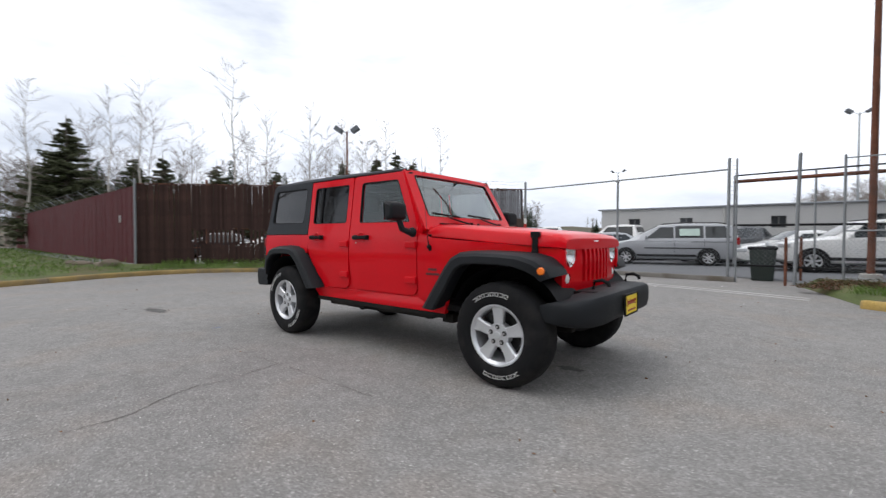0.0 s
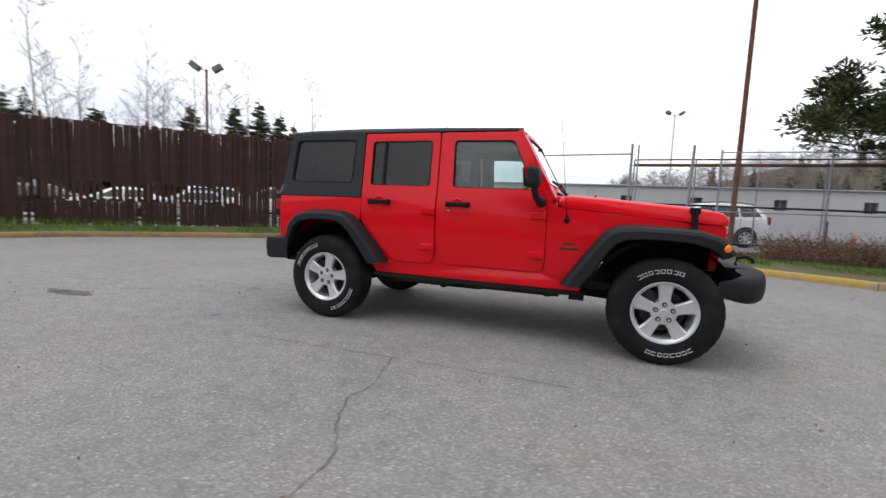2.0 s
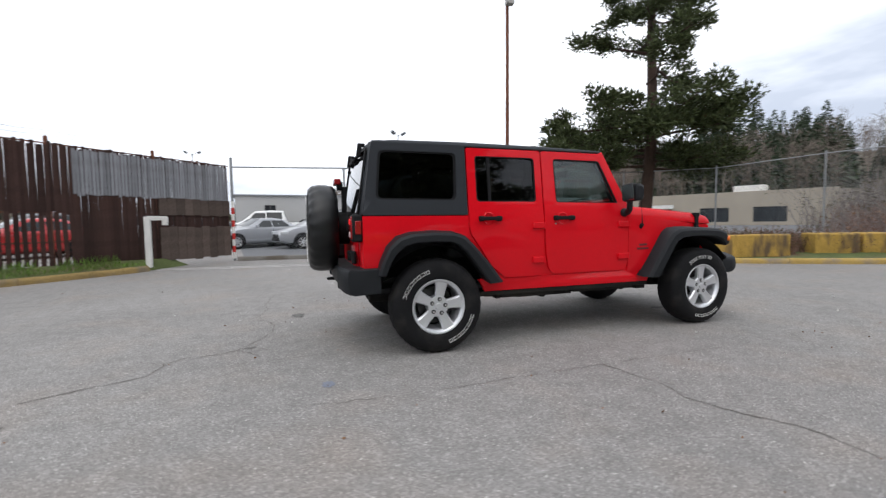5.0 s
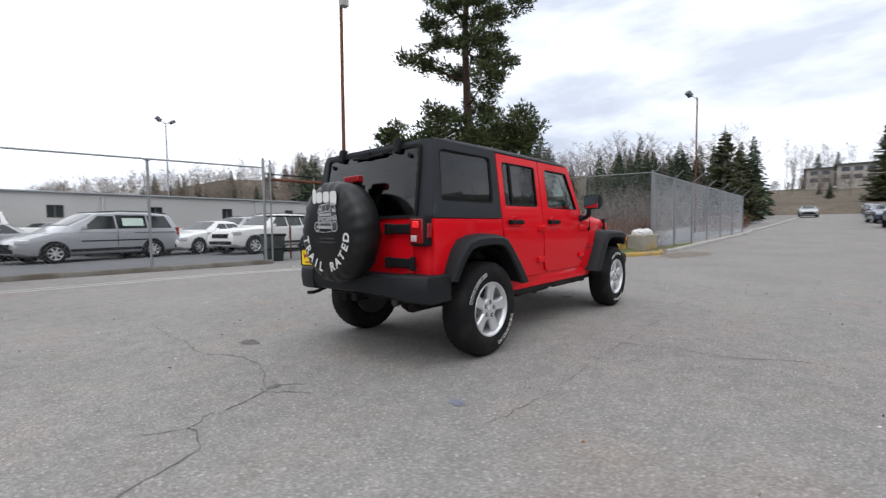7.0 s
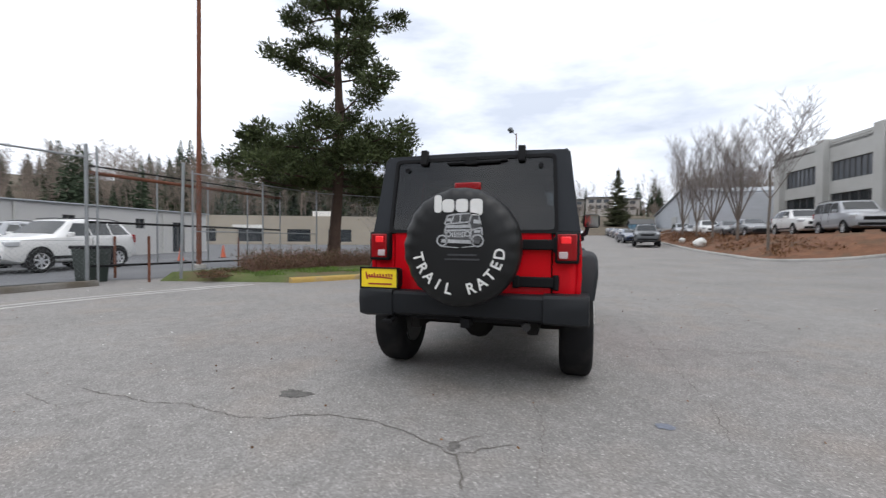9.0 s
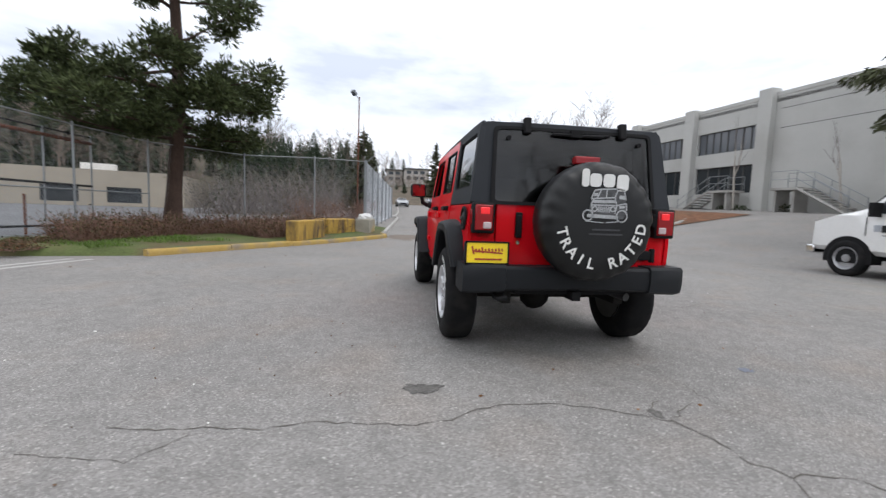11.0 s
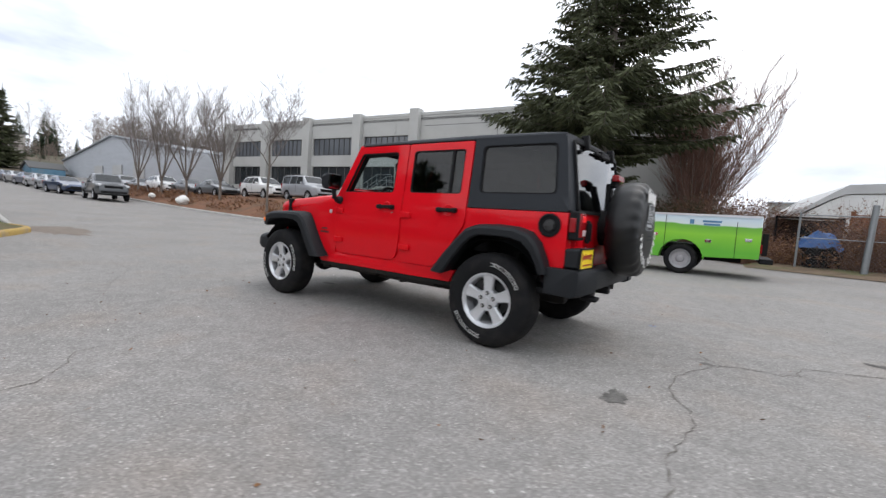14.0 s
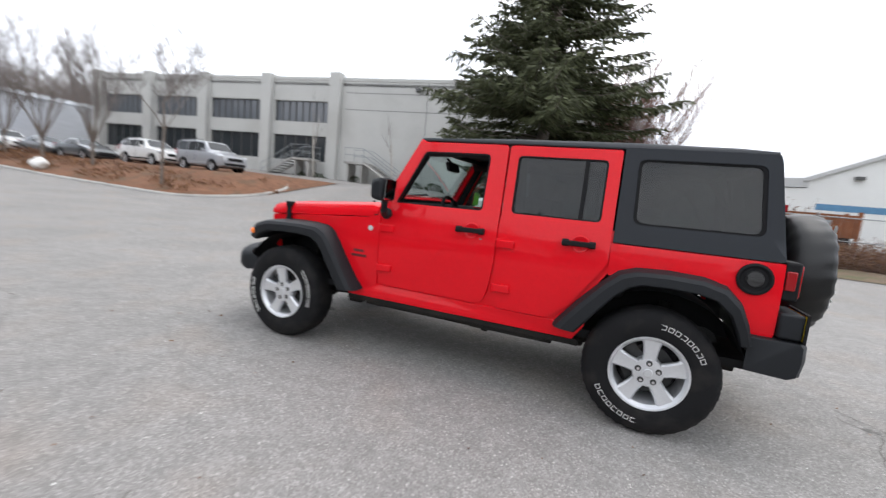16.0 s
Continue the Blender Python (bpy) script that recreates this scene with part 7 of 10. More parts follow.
def car_wheel(r, w):
    bm = bmesh.new()
    h = w / 2
    lathe(bm, [(r * 0.64, h - 0.012), (r * 0.70, h), (r * 0.88, h), (r * 0.97, h - 0.02), (r, h - 0.05), (r, -h + 0.05), (r * 0.9, -h), (r * 0.6, -h)], 32)
    tyre = mesh_of("tyre", bm, RUBBER, 40)
    bm = bmesh.new()
    lathe(bm, [(r * 0.64, h - 0.015), (r * 0.62, h - 0.005), (r * 0.58, h - 0.02), (r * 0.55, h - 0.07), (r * 0.2, h - 0.08)], 32)
    for k in range(7):
        a = 2 * math.pi * k / 7
        d = Vector((math.sin(a), 0, math.cos(a)))
        q = Matrix.Rotation(a, 3, "Y")
        box(bm, d * r * 0.34 + Vector((0, h - 0.03, 0)), (r * 0.15, 0.03, r * 0.56), q)
    lathe(bm, [(0.0, h - 0.012), (r * 0.16, h - 0.015), (r * 0.2, h - 0.05)], 20)
    rim = mesh_of("rim", bm, ALLOY, 35)
    return tyre, rim


W_SMALL, W_BIG = car_wheel(0.335, 0.22), car_wheel(0.375, 0.24)

# per kind: length, width, sill height, wheelbase, front overhang, wheel, stations (x from nose, belt z, roof z, roof half-width factor) and window spans (x0b, x1b, x0t, x1t)
KINDS = {
    "minivan": dict(w=1.96, zb=0.24, wb=3.08, fo=0.95, wheels=W_SMALL,
                    st=[(0.0, 0.62, 0.66, 0.80), (0.12, 0.74, 0.80, 0.86), (0.55, 0.90, 0.96, 0.88), (1.05, 1.02, 1.07, 0.88), (1.45, 1.08, 1.28, 0.86), (2.25, 1.10, 1.70, 0.74), (3.2, 1.11, 1.76, 0.75), (4.4, 1.12, 1.74, 0.75), (4.85, 1.12, 1.66, 0.74), (5.08, 1.10, 1.20, 0.84), (5.15, 0.80, 0.86, 0.86)],
                    win=[(1.72, 2.78, 2.28, 2.78), (2.84, 3.86, 2.84, 3.86), (3.93, 4.80, 3.93, 4.62)], ws=(1.38, 2.22), rw=(4.88, 5.06)),
    "suv": dict(w=1.92, zb=0.30, wb=2.92, fo=0.92, wheels=W_BIG,
                st=[(0.0, 0.72, 0.78, 0.80), (0.10, 0.92, 0.98, 0.88), (0.45, 1.02, 1.08, 0.90), (1.20, 1.08, 1.14, 0.90), (1.55, 1.10, 1.22, 0.86), (2.20, 1.13, 1.68, 0.70), (2.9, 1.15, 1.75, 0.71), (3.9, 1.18, 1.73, 0.70), (4.35, 1.20, 1.66, 0.70), (4.72, 1.16, 1.24, 0.84), (4.82, 0.80, 0.88, 0.86)],
                win=[(1.80, 2.72, 2.26, 2.72), (2.78, 3.58, 2.78, 3.58), (3.64, 4.42, 3.64, 4.20)], ws=(1.50, 2.18), rw=(4.38, 4.70)),
    "sedan": dict(w=1.84, zb=0.22, wb=2.78, fo=0.92, wheels=W_SMALL,
                  st=[(0.0, 0.58, 0.62, 0.80), (0.12, 0.70, 0.75, 0.86), (0.6, 0.82, 0.88, 0.88), (1.35, 0.93, 0.98, 0.88), (1.6, 0.95, 1.06, 0.84), (2.35, 0.96, 1.43, 0.66), (3.0, 0.97, 1.46, 0.66), (3.5, 0.98, 1.40, 0.66), (4.15, 1.0, 1.06, 0.82), (4.7, 0.98, 1.02, 0.86), (4.82, 0.62, 0.68, 0.84)],
                  win=[(1.85, 2.75, 2.38, 2.75), (2.81, 3.75, 2.81, 3.45)], ws=(1.55, 2.34), rw=(3.52, 4.10)),
    "box_suv": dict(w=1.82, zb=0.30, wb=2.58, fo=0.82, wheels=W_SMALL,
                    st=[(0.0, 0.75, 0.80, 0.82), (0.10, 0.92, 0.97, 0.88), (0.5, 1.02, 1.08, 0.90), (1.0, 1.08, 1.14, 0.90), (1.25, 1.10, 1.26, 0.86), (1.75, 1.12, 1.74, 0.78), (2.8, 1.13, 1.80, 0.80), (3.9, 1.14, 1.78, 0.80), (4.18, 1.14, 1.72, 0.80), (4.27, 1.10, 1.18, 0.88), (4.32, 0.80, 0.86, 0.88)],
                    win=[(1.42, 2.28, 1.78, 2.28), (2.34, 3.10, 2.34, 3.10), (3.18, 4.08, 3.18, 4.06)], ws=(1.22, 1.72), rw=(4.19, 4.26)),
    "pickup": dict(w=1.98, zb=0.38, wb=3.65, fo=0.95, wheels=W_BIG,
                   st=[(0.0, 0.85, 0.90, 0.86), (0.10, 1.08, 1.13, 0.92), (0.5, 1.14, 1.19, 0.92), (1.45, 1.18, 1.24, 0.92), (1.7, 1.20, 1.34, 0.86), (2.3, 1.22, 1.84, 0.74), (3.1, 1.22, 1.90, 0.75), (3.75, 1.22, 1.86, 0.75), (3.95, 1.22, 1.30, 0.90), (4.02, 1.20, 1.24, 0.94), (5.78, 1.18, 1.22, 0.94), (5.85, 0.80, 0.86, 0.90)],
                   win=[(1.92, 2.85, 2.34, 2.85), (2.91, 3.72, 2.91, 3.66)], ws=(1.66, 2.28), rw=(3.76, 3.94)),
}


def car_parts(kind, body_mat, label, category="car", group="", extras=False):
    """A parked car with nose along +x, its middle at the origin, standing on z = 0."""
    k = KINDS[kind]
    st, w, zb = k["st"], k["w"] / 2, k["zb"]
    ln = st[-1][0]
    t = thing("parked_" + kind, label, category, group)
    xs = [s[0] for s in st]

    def belt(x):
        return float(np.interp(x, xs, [s[1] for s in st]))

    def top(x):
        return float(np.interp(x, xs, [s[2] for s in st]))

    def roof_w(x):
        return float(np.interp(x, xs, [s[3] for s in st])) * w

    def plan(x):
        """Half-width of the body, drawn in at both ends."""
        return w * (1 - 0.16 * (1 - ss(x / 0.7)) ** 2 - 0.10 * (1 - ss((ln - x) / 0.5)) ** 2)

    def side_y(x, z):
        b, tp = belt(x), top(x) - 0.06
        f = min(1, max(0, (z - b) / max(0.05, tp - b)))
        return plan(x) * 0.965 * (1 - f) + min(roof_w(x), plan(x) * 0.96) * f
    rings = []
    grid = sorted(set(xs + [round(v, 2) for v in np.arange(0.3, ln, 0.3)]))
    for x in grid:
        p, b, tp = plan(x), belt(x), top(x)
        rw_ = min(roof_w(x), p * 0.96)
        up = zb + 0.10 * (1 - ss(x / 0.4)) + 0.12 * (1 - ss((ln - x) / 0.4))
        half = [(p * 0.80, up), (p * 0.95, up + 0.06), (p * 0.99, up + 0.18), (p, (up + b) / 2 + 0.05), (p * 0.985, b - 0.06), (p * 0.965, b), (rw_, max(b + 0.005, tp - 0.06)), (rw_ * 0.90, tp - 0.018), (rw_ * 0.5, tp)]
        rings.append([(ln / 2 - x, -y, z) for y, z in half] + [(ln / 2 - x, y, z) for y, z in half[::-1]])
    part("body", loft(rings), body_mat, t, angle=32)
    for s in (-1, 1):
        for a0, a1, b0, b1 in k["win"]:
            bm = bmesh.new()
            n = 4
            vs = []
            for f in np.linspace(0, 1, n):
                zf0, zf1 = belt(a0 + (a1 - a0) * f) + 0.03, top((b0 + b1) / 2) - 0.12
                xl, xu = a0 + (a1 - a0) * f, b0 + (b1 - b0) * f
                vs.append((bm.verts.new((ln / 2 - xl, s * (side_y(xl, zf0) + 0.008), zf0)), bm.verts.new((ln / 2 - xu, s * (side_y(xu, zf1) + 0.008), zf1))))
            for (a, b), (c, d) in zip(vs, vs[1:]):
                bm.faces.new((a, c, d, b))
            part("side_window", bm, CAR_GLASS, t)
        bm = bmesh.new()
        x0 = k["win"][0][0] + 0.05
        zz = belt(x0) + 0.06
        box(bm, (ln / 2 - x0 + 0.02, s * (plan(x0) + 0.09), zz + 0.03), (0.10, 0.20, 0.15))
        part("mirror", bm, body_mat, t, bevel=0.03)
        bm = bmesh.new()
        box(bm, (ln / 2 - 0.22, s * plan(0.22) * 0.86, belt(0.25) - 0.06), (0.34, 0.30, 0.15), Matrix.Rotation(radians(-s * 22), 3, "Z"))
        part("headlamp", bm, HEAD, t, bevel=0.03)
        bm = bmesh.new()
        box(bm, (-ln / 2 + 0.12, s * plan(ln - 0.12) * 0.93, belt(ln - 0.3) - 0.10), (0.16, 0.14, 0.30))
        part("tail_lamp", bm, TAIL_RED, t, bevel=0.02)
        # door seams and handles
        for j, (a0, a1, b0, b1) in enumerate(k["win"][:2]):
            bm = bmesh.new()
            zz = belt(a1) - 0.10
            box(bm, (ln / 2 - a1 + 0.16, s * (plan(a1) * 0.99 + 0.012), zz), (0.18, 0.025, 0.03))
            part("door_handle", bm, body_mat, t, bevel=0.006)
            bm = bmesh.new()
            box(bm, (ln / 2 - a1 - 0.03, s * (plan(a1) + 0.001), (zb + 0.25 + belt(a1)) / 2), (0.012, 0.008, belt(a1) - zb - 0.3))
            part("door_seam", bm, BLACK, t)
        bm = bmesh.new()
        box(bm, (ln / 2 - (k["fo"] + k["wb"] / 2), s * (plan(2.0) * 0.99), zb + 0.17), (k["wb"] - 0.85, 0.03, 0.10))
        part("sill_strip", bm, BLACK if kind in ("suv", "pickup", "minivan") else body_mat, t, bevel=0.01)
    for (x0, x1), nm in ((k["ws"], "windscreen"), (k["rw"], "rear_window")):
        bm = bmesh.new()
        lo, hi = (x0 + 0.06, x1 - 0.03) if nm == "windscreen" else (x1 - 0.05, x0 + 0.03)
        rows = []
        for f in np.linspace(0, 1, 4):
            x = lo + (hi - lo) * f
            yw = min(roof_w(x), plan(x) * 0.96) * 0.86
            rows.append([bm.verts.new((ln / 2 - x + (0.016 if nm == "windscreen" else -0.016), yw * g, top(x) + 0.012 - 0.018 * abs(g) ** 3)) for g in (-1, -0.5, 0, 0.5, 1)])
        for a, b in zip(rows, rows[1:]):
            for i in range(4):
                bm.faces.new((a[i], a[i + 1], b[i + 1], b[i]))
        part(nm, bm, CAR_GLASS, t)
    bm = bmesh.new()
    box(bm, (ln / 2 - 0.03, 0, belt(0.1) - 0.14), (0.08, w * 1.05, 0.18))
    part("grille", bm, BLACK, t, bevel=0.02)
    bm = bmesh.new()
    box(bm, (ln / 2 - 0.06, 0, zb + 0.20), (0.14, w * 1.5, 0.16))
    part("front_air_dam", bm, BLACK, t, bevel=0.03)
    bm = bmesh.new()
    box(bm, (0, 0, zb + 0.03), (ln * 0.86, w * 1.5, 0.10))
    part("underbody", bm, BLACK, t)
    tyre, rim = k["wheels"]
    r = 0.335 if k["wheels"] is W_SMALL else 0.375
    for x in (ln / 2 - k["fo"], ln / 2 - k["fo"] - k["wb"]):
        for s in (-1, 1):
            bm = bmesh.new()
            pl = plan(ln / 2 - x)
            arch = [(x + (r + 0.075) * math.cos(a), r + (r + 0.075) * math.sin(a)) for a in np.linspace(-0.42, math.pi + 0.42, 18)]
            lo = [bm.verts.new((px, s * (pl - 0.20), pz)) for px, pz in arch]
            hi = [bm.verts.new((px, s * (pl + 0.006), pz)) for px, pz in arch]
            bm.faces.new(hi)
            for i in range(len(arch) - 1):
                bm.faces.new((lo[i], lo[i + 1], hi[i + 1], hi[i]))
            part("wheel_arch", bm, BLACK, t)
            wh_ = new("wheel")
            wh_.parent = t
            wh_.matrix_basis = pose(x, s * (pl - 0.085), r) @ pose(0, 0, 0, 0, 0, 0 if s > 0 else 180)
            share("tyre", tyre, wh_, Matrix.Identity(4))
            share("rim", rim, wh_, pose(0, 0, 0, 0, (x * 37 + s * 20) % 50, 0))
    if kind in ("suv", "minivan", "box_suv"):
        for s in (-1, 1):
            bm = bmesh.new()
            pts = [(ln / 2 - x, s * roof_w(x) * 0.93, top(x) + 0.035) for x in np.linspace(xs[5] + 0.1, xs[8] - 0.1, 7)]
            pipe(bm, pts, 0.018, 6)
            part("roof_rail", bm, STEEL, t)
    return t


def park(ob, x, y, turn, z=None):
    ob.matrix_basis = pose(x, y, ground_z(x, y) if z is None else z, 0, 0, turn)


van = car_parts("minivan", P_SILVER, "silver minivan with a paper in its window", "minivan")
park(van, -1.13, 17.11, 195.5)
bm = bmesh.new()
box(bm, (-0.78, 0.925, 1.38), (0.72, 0.012, 0.30), Matrix.Rotation(radians(17), 3, "X"))
part("window_sticker", bm, material("pale_green_paper", (0.50, 0.62, 0.56), 0.6, bump=0.0), van)
for s in (-1, 1):
    bm = bmesh.new()
    box(bm, (-0.35, s * 0.982, 0.72), (2.5, 0.02, 0.045))
    part("side_moulding", bm, BLACK, van, bevel=0.008)
    bm = bmesh.new()
    box(bm, (-1.55, s * 0.972, 0.98), (1.5, 0.012, 0.02))
    part("door_track", bm, BLACK, van)

LOT = "cars on the sales lot"
suv_w = car_parts("suv", P_WHITE, "white sport utility vehicle parked in lot", "car", LOT)
park(suv_w, 4.90, 16.0, 194)
suv_c = car_parts("suv", P_CHAR, "dark grey sport utility vehicle parked in lot", "car", LOT)
sed_w = car_parts("sedan", P_WHITE, "white saloon car parked in lot", "car", LOT)
sed_s = car_parts("sedan", P_SILVER, "silver saloon car parked in lot", "car", LOT)
sed_b = car_parts("sedan", P_BLACK, "black saloon car parked in lot", "car", LOT)
sed_r = car_parts("sedan", P_RED, "red saloon car parked in lot", "car", LOT)
suv_s = car_parts("suv", P_SILVER, "silver sport utility vehicle parked in lot", "car", LOT)
pick_w = car_parts("pickup", P_WHITE, "white pickup truck parked in lot", "pickup truck", LOT)
park(sed_w, 3.2, 18.5, 208)
park(suv_c, 0.6, 20.9, 240)
park(sed_s, -4.6, 18.9, 215)
park(sed_b, -7.2, 18.6, 215)
park(suv_s, -9.6, 18.0, 215)
park(pick_w, -4.2, 21.2, 180)
park(sed_r, -12.0, 15.0, 225)
for ob, x, y, a in ((suv_w, -14.6, 13.0, 225), (sed_s, -17.0, 10.6, 225), (sed_w, -19.5, 9.0, 225), (sed_r, -15.5, 17.5, 45), (suv_c, -12.6, 20.4, 45), (pick_w, -9.4, 22.6, 200), (sed_w, -1.9, 21.9, 235), (suv_s, 5.6, 20.8, 205), (sed_b, -22.4, 7.0, 225), (suv_w, -18.6, 14.4, 45),
                    (sed_w, -8.5, 30.0, 90), (suv_s, -11.5, 30.5, 90), (sed_b, -14.5, 31.0, 90), (sed_s, -17.5, 31.5, 90), (suv_w, 59.5, 22.6, 70), (sed_w, 60.5, 18.9, 250), (sed_b, 62.0, 9.5, 260)):
    c = copy_thing(ob, pose(x, y, ground_z(x, y), 0, 0, a))

pick = car_parts("pickup", P_CHAR, "dark grey pickup truck parked at roadside", "pickup truck", "cars along the road")
park(pick, 35.6, -7.0, 174)
roadside = car_parts("sedan", P_SILVER, "silver saloon car parked along the road", "car", "cars along the road")
road_blue = car_parts("sedan", P_BLUE, "dark blue saloon car parked along the road", "car", "cars along the road")
park(roadside, 50.0, -7.2, 185)
park(road_blue, 44.0, -6.7, 185)
for k, ob in enumerate((roadside, road_blue, roadside, road_blue, roadside, roadside)):
    x = 56.0 + 6.2 * k
    y = -7.6 - 0.15 * k
    copy_thing(ob, pose(x, y, ground_z(x, y), 0, 0, 185))
copy_thing(roadside, pose(66.0, -1.6, ground_z(66, -1.6), 0, 0, 183))

el = car_parts("box_suv", P_SILVER, "silver boxy car parked above the bank", "car", "cars above the bank")
UPPER = 1.52
park(el, 21.9, -14.6, 176, UPPER)
bank_w = car_parts("suv", P_WHITE, "white sport utility vehicle parked above the bank", "car", "cars above the bank")
bank_d = car_parts("sedan", P_CHAR, "dark saloon car parked above the bank", "car", "cars above the bank")
park(bank_w, 27.6, -14.9, 176, UPPER)
park(bank_d, 34.0, -14.4, 178, UPPER)
for ob, x, y in ((bank_w, 30.8, -16.6), (bank_d, 38.4, -14.2), (bank_w, 43.0, -13.8), (bank_d, 47.6, -13.6), (el, 52.0, -13.5)):
    copy_thing(ob, pose(x, y, UPPER, 0, 0, 177))

# ---- green and white service truck ----
TRUCK_WHITE = paint("truck_white", (0.74, 0.74, 0.73), 0.0)


def truck_print():
    """Printed film on the service body: pale sky above, green fields below with a soft wavy edge."""
    m = bpy.data.materials.new("printed_green_film")
    m.use_nodes = True
    n, l = m.node_tree.nodes, m.node_tree.links
    p = n["Principled BSDF"]
    co, sep = n.new("ShaderNodeTexCoord"), n.new("ShaderNodeSeparateXYZ")
    l.new(co.outputs["Object"], sep.inputs["Vector"])
    wv = n.new("ShaderNodeTexNoise")
    wv.inputs["Scale"].default_value = 0.8
    l.new(co.outputs["Object"], wv.inputs["Vector"])
    ma = n.new("ShaderNodeMath")
    ma.operation = "MULTIPLY_ADD"
    ma.inputs[1].default_value = 0.30
    l.new(wv.outputs["Fac"], ma.inputs[0])
    l.new(sep.outputs["Z"], ma.inputs[2])
    rp = n.new("ShaderNodeValToRGB")
    e = rp.color_ramp.elements
    e[0].position, e[0].color = 0.42, (0.12, 0.44, 0.03, 1)
    e[1].position, e[1].color = 1.0, (0.55, 0.68, 0.78, 1)
    for pos, c in ((0.62, (0.24, 0.58, 0.035)), (0.735, (0.14, 0.40, 0.04)), (0.75, (0.66, 0.74, 0.72)), (0.84, (0.60, 0.72, 0.80))):
        x = e.new(pos)
        x.color = (*c, 1)
    half = n.new("ShaderNodeMath")
    half.operation = "MULTIPLY"
    half.inputs[1].default_value = 0.5
    l.new(ma.outputs["Value"], half.inputs[0])
    l.new(half.outputs["Value"], rp.inputs["Fac"])
    xr = n.new("ShaderNodeMapRange")
    xr.inputs["From Min"].default_value, xr.inputs["From Max"].default_value = 0.2, 1.4
    l.new(sep.outputs["X"], xr.inputs["Value"])
    mx = n.new("ShaderNodeMix")
    mx.data_type, mx.blend_type = "RGBA", "MULTIPLY"
    mx.inputs["B"].default_value = (1.30, 0.97, 0.80, 1)
    l.new(xr.outputs["Result"], mx.inputs["Factor"])
    l.new(rp.outputs["Color"], mx.inputs["A"])
    l.new(mx.outputs["Result"], p.inputs["Base Color"])
    p.inputs["Roughness"].default_value = 0.35
    return m


PRINT = truck_print()
RIM_STEEL = material("dull_rim_steel", (0.36, 0.36, 0.37), 0.42, metal=0.6, var=0.15, scale=8)
truck = thing("service_truck", "white cab truck with green printed service body", "truck")
# truck axes: nose along +x, near side at +y; placed so that its left side faces the yard
cab = []
for x, hw, zl, zt in ((3.85, 0.86, 0.60, 1.02), (3.80, 0.93, 0.55, 1.22), (3.30, 0.97, 0.55, 1.40), (2.95, 0.985, 0.50, 1.47), (2.72, 0.985, 0.50, 1.54), (2.32, 0.985, 0.50, 1.98), (2.18, 0.985, 0.50, 2.06), (1.62, 0.985, 0.50, 2.10), (1.55, 0.985, 0.52, 2.06)):
    belt_ = min(zt - 0.02, 1.36)
    f = 0.80 if zt > 1.6 else 0.90
    half = [(hw * 0.90, zl), (hw, zl + 0.10), (hw, 0.95), (hw * 0.985, belt_), (hw * (f + 0.03), max(belt_ + 0.01, zt - 0.07)), (hw * f * 0.94, zt - 0.01), (hw * 0.4, zt)]
    cab.append([(x, -y, z) for y, z in half] + [(x, y, z) for y, z in half[::-1]])
part("cab", loft(cab), TRUCK_WHITE, truck, angle=30)
bm = bmesh.new()
rings = []
for z, x0, x1, hw in ((1.42, 0.92, 1.57, 0.92), (1.85, 0.92, 1.62, 0.90), (2.12, 1.02, 1.67, 0.84), (2.22, 1.19, 1.69, 0.74)):
    rings.append(rounded([(x0, -hw), (x1, -hw), (x1, hw), (x0, hw)], 0.08))
rings3 = [[(p[0], p[1], z) for p in r] for r, z in zip(rings, (1.42, 1.85, 2.12, 2.22))]
part("cab_rear_hood", loft(rings3), TRUCK_WHITE, truck, angle=35)
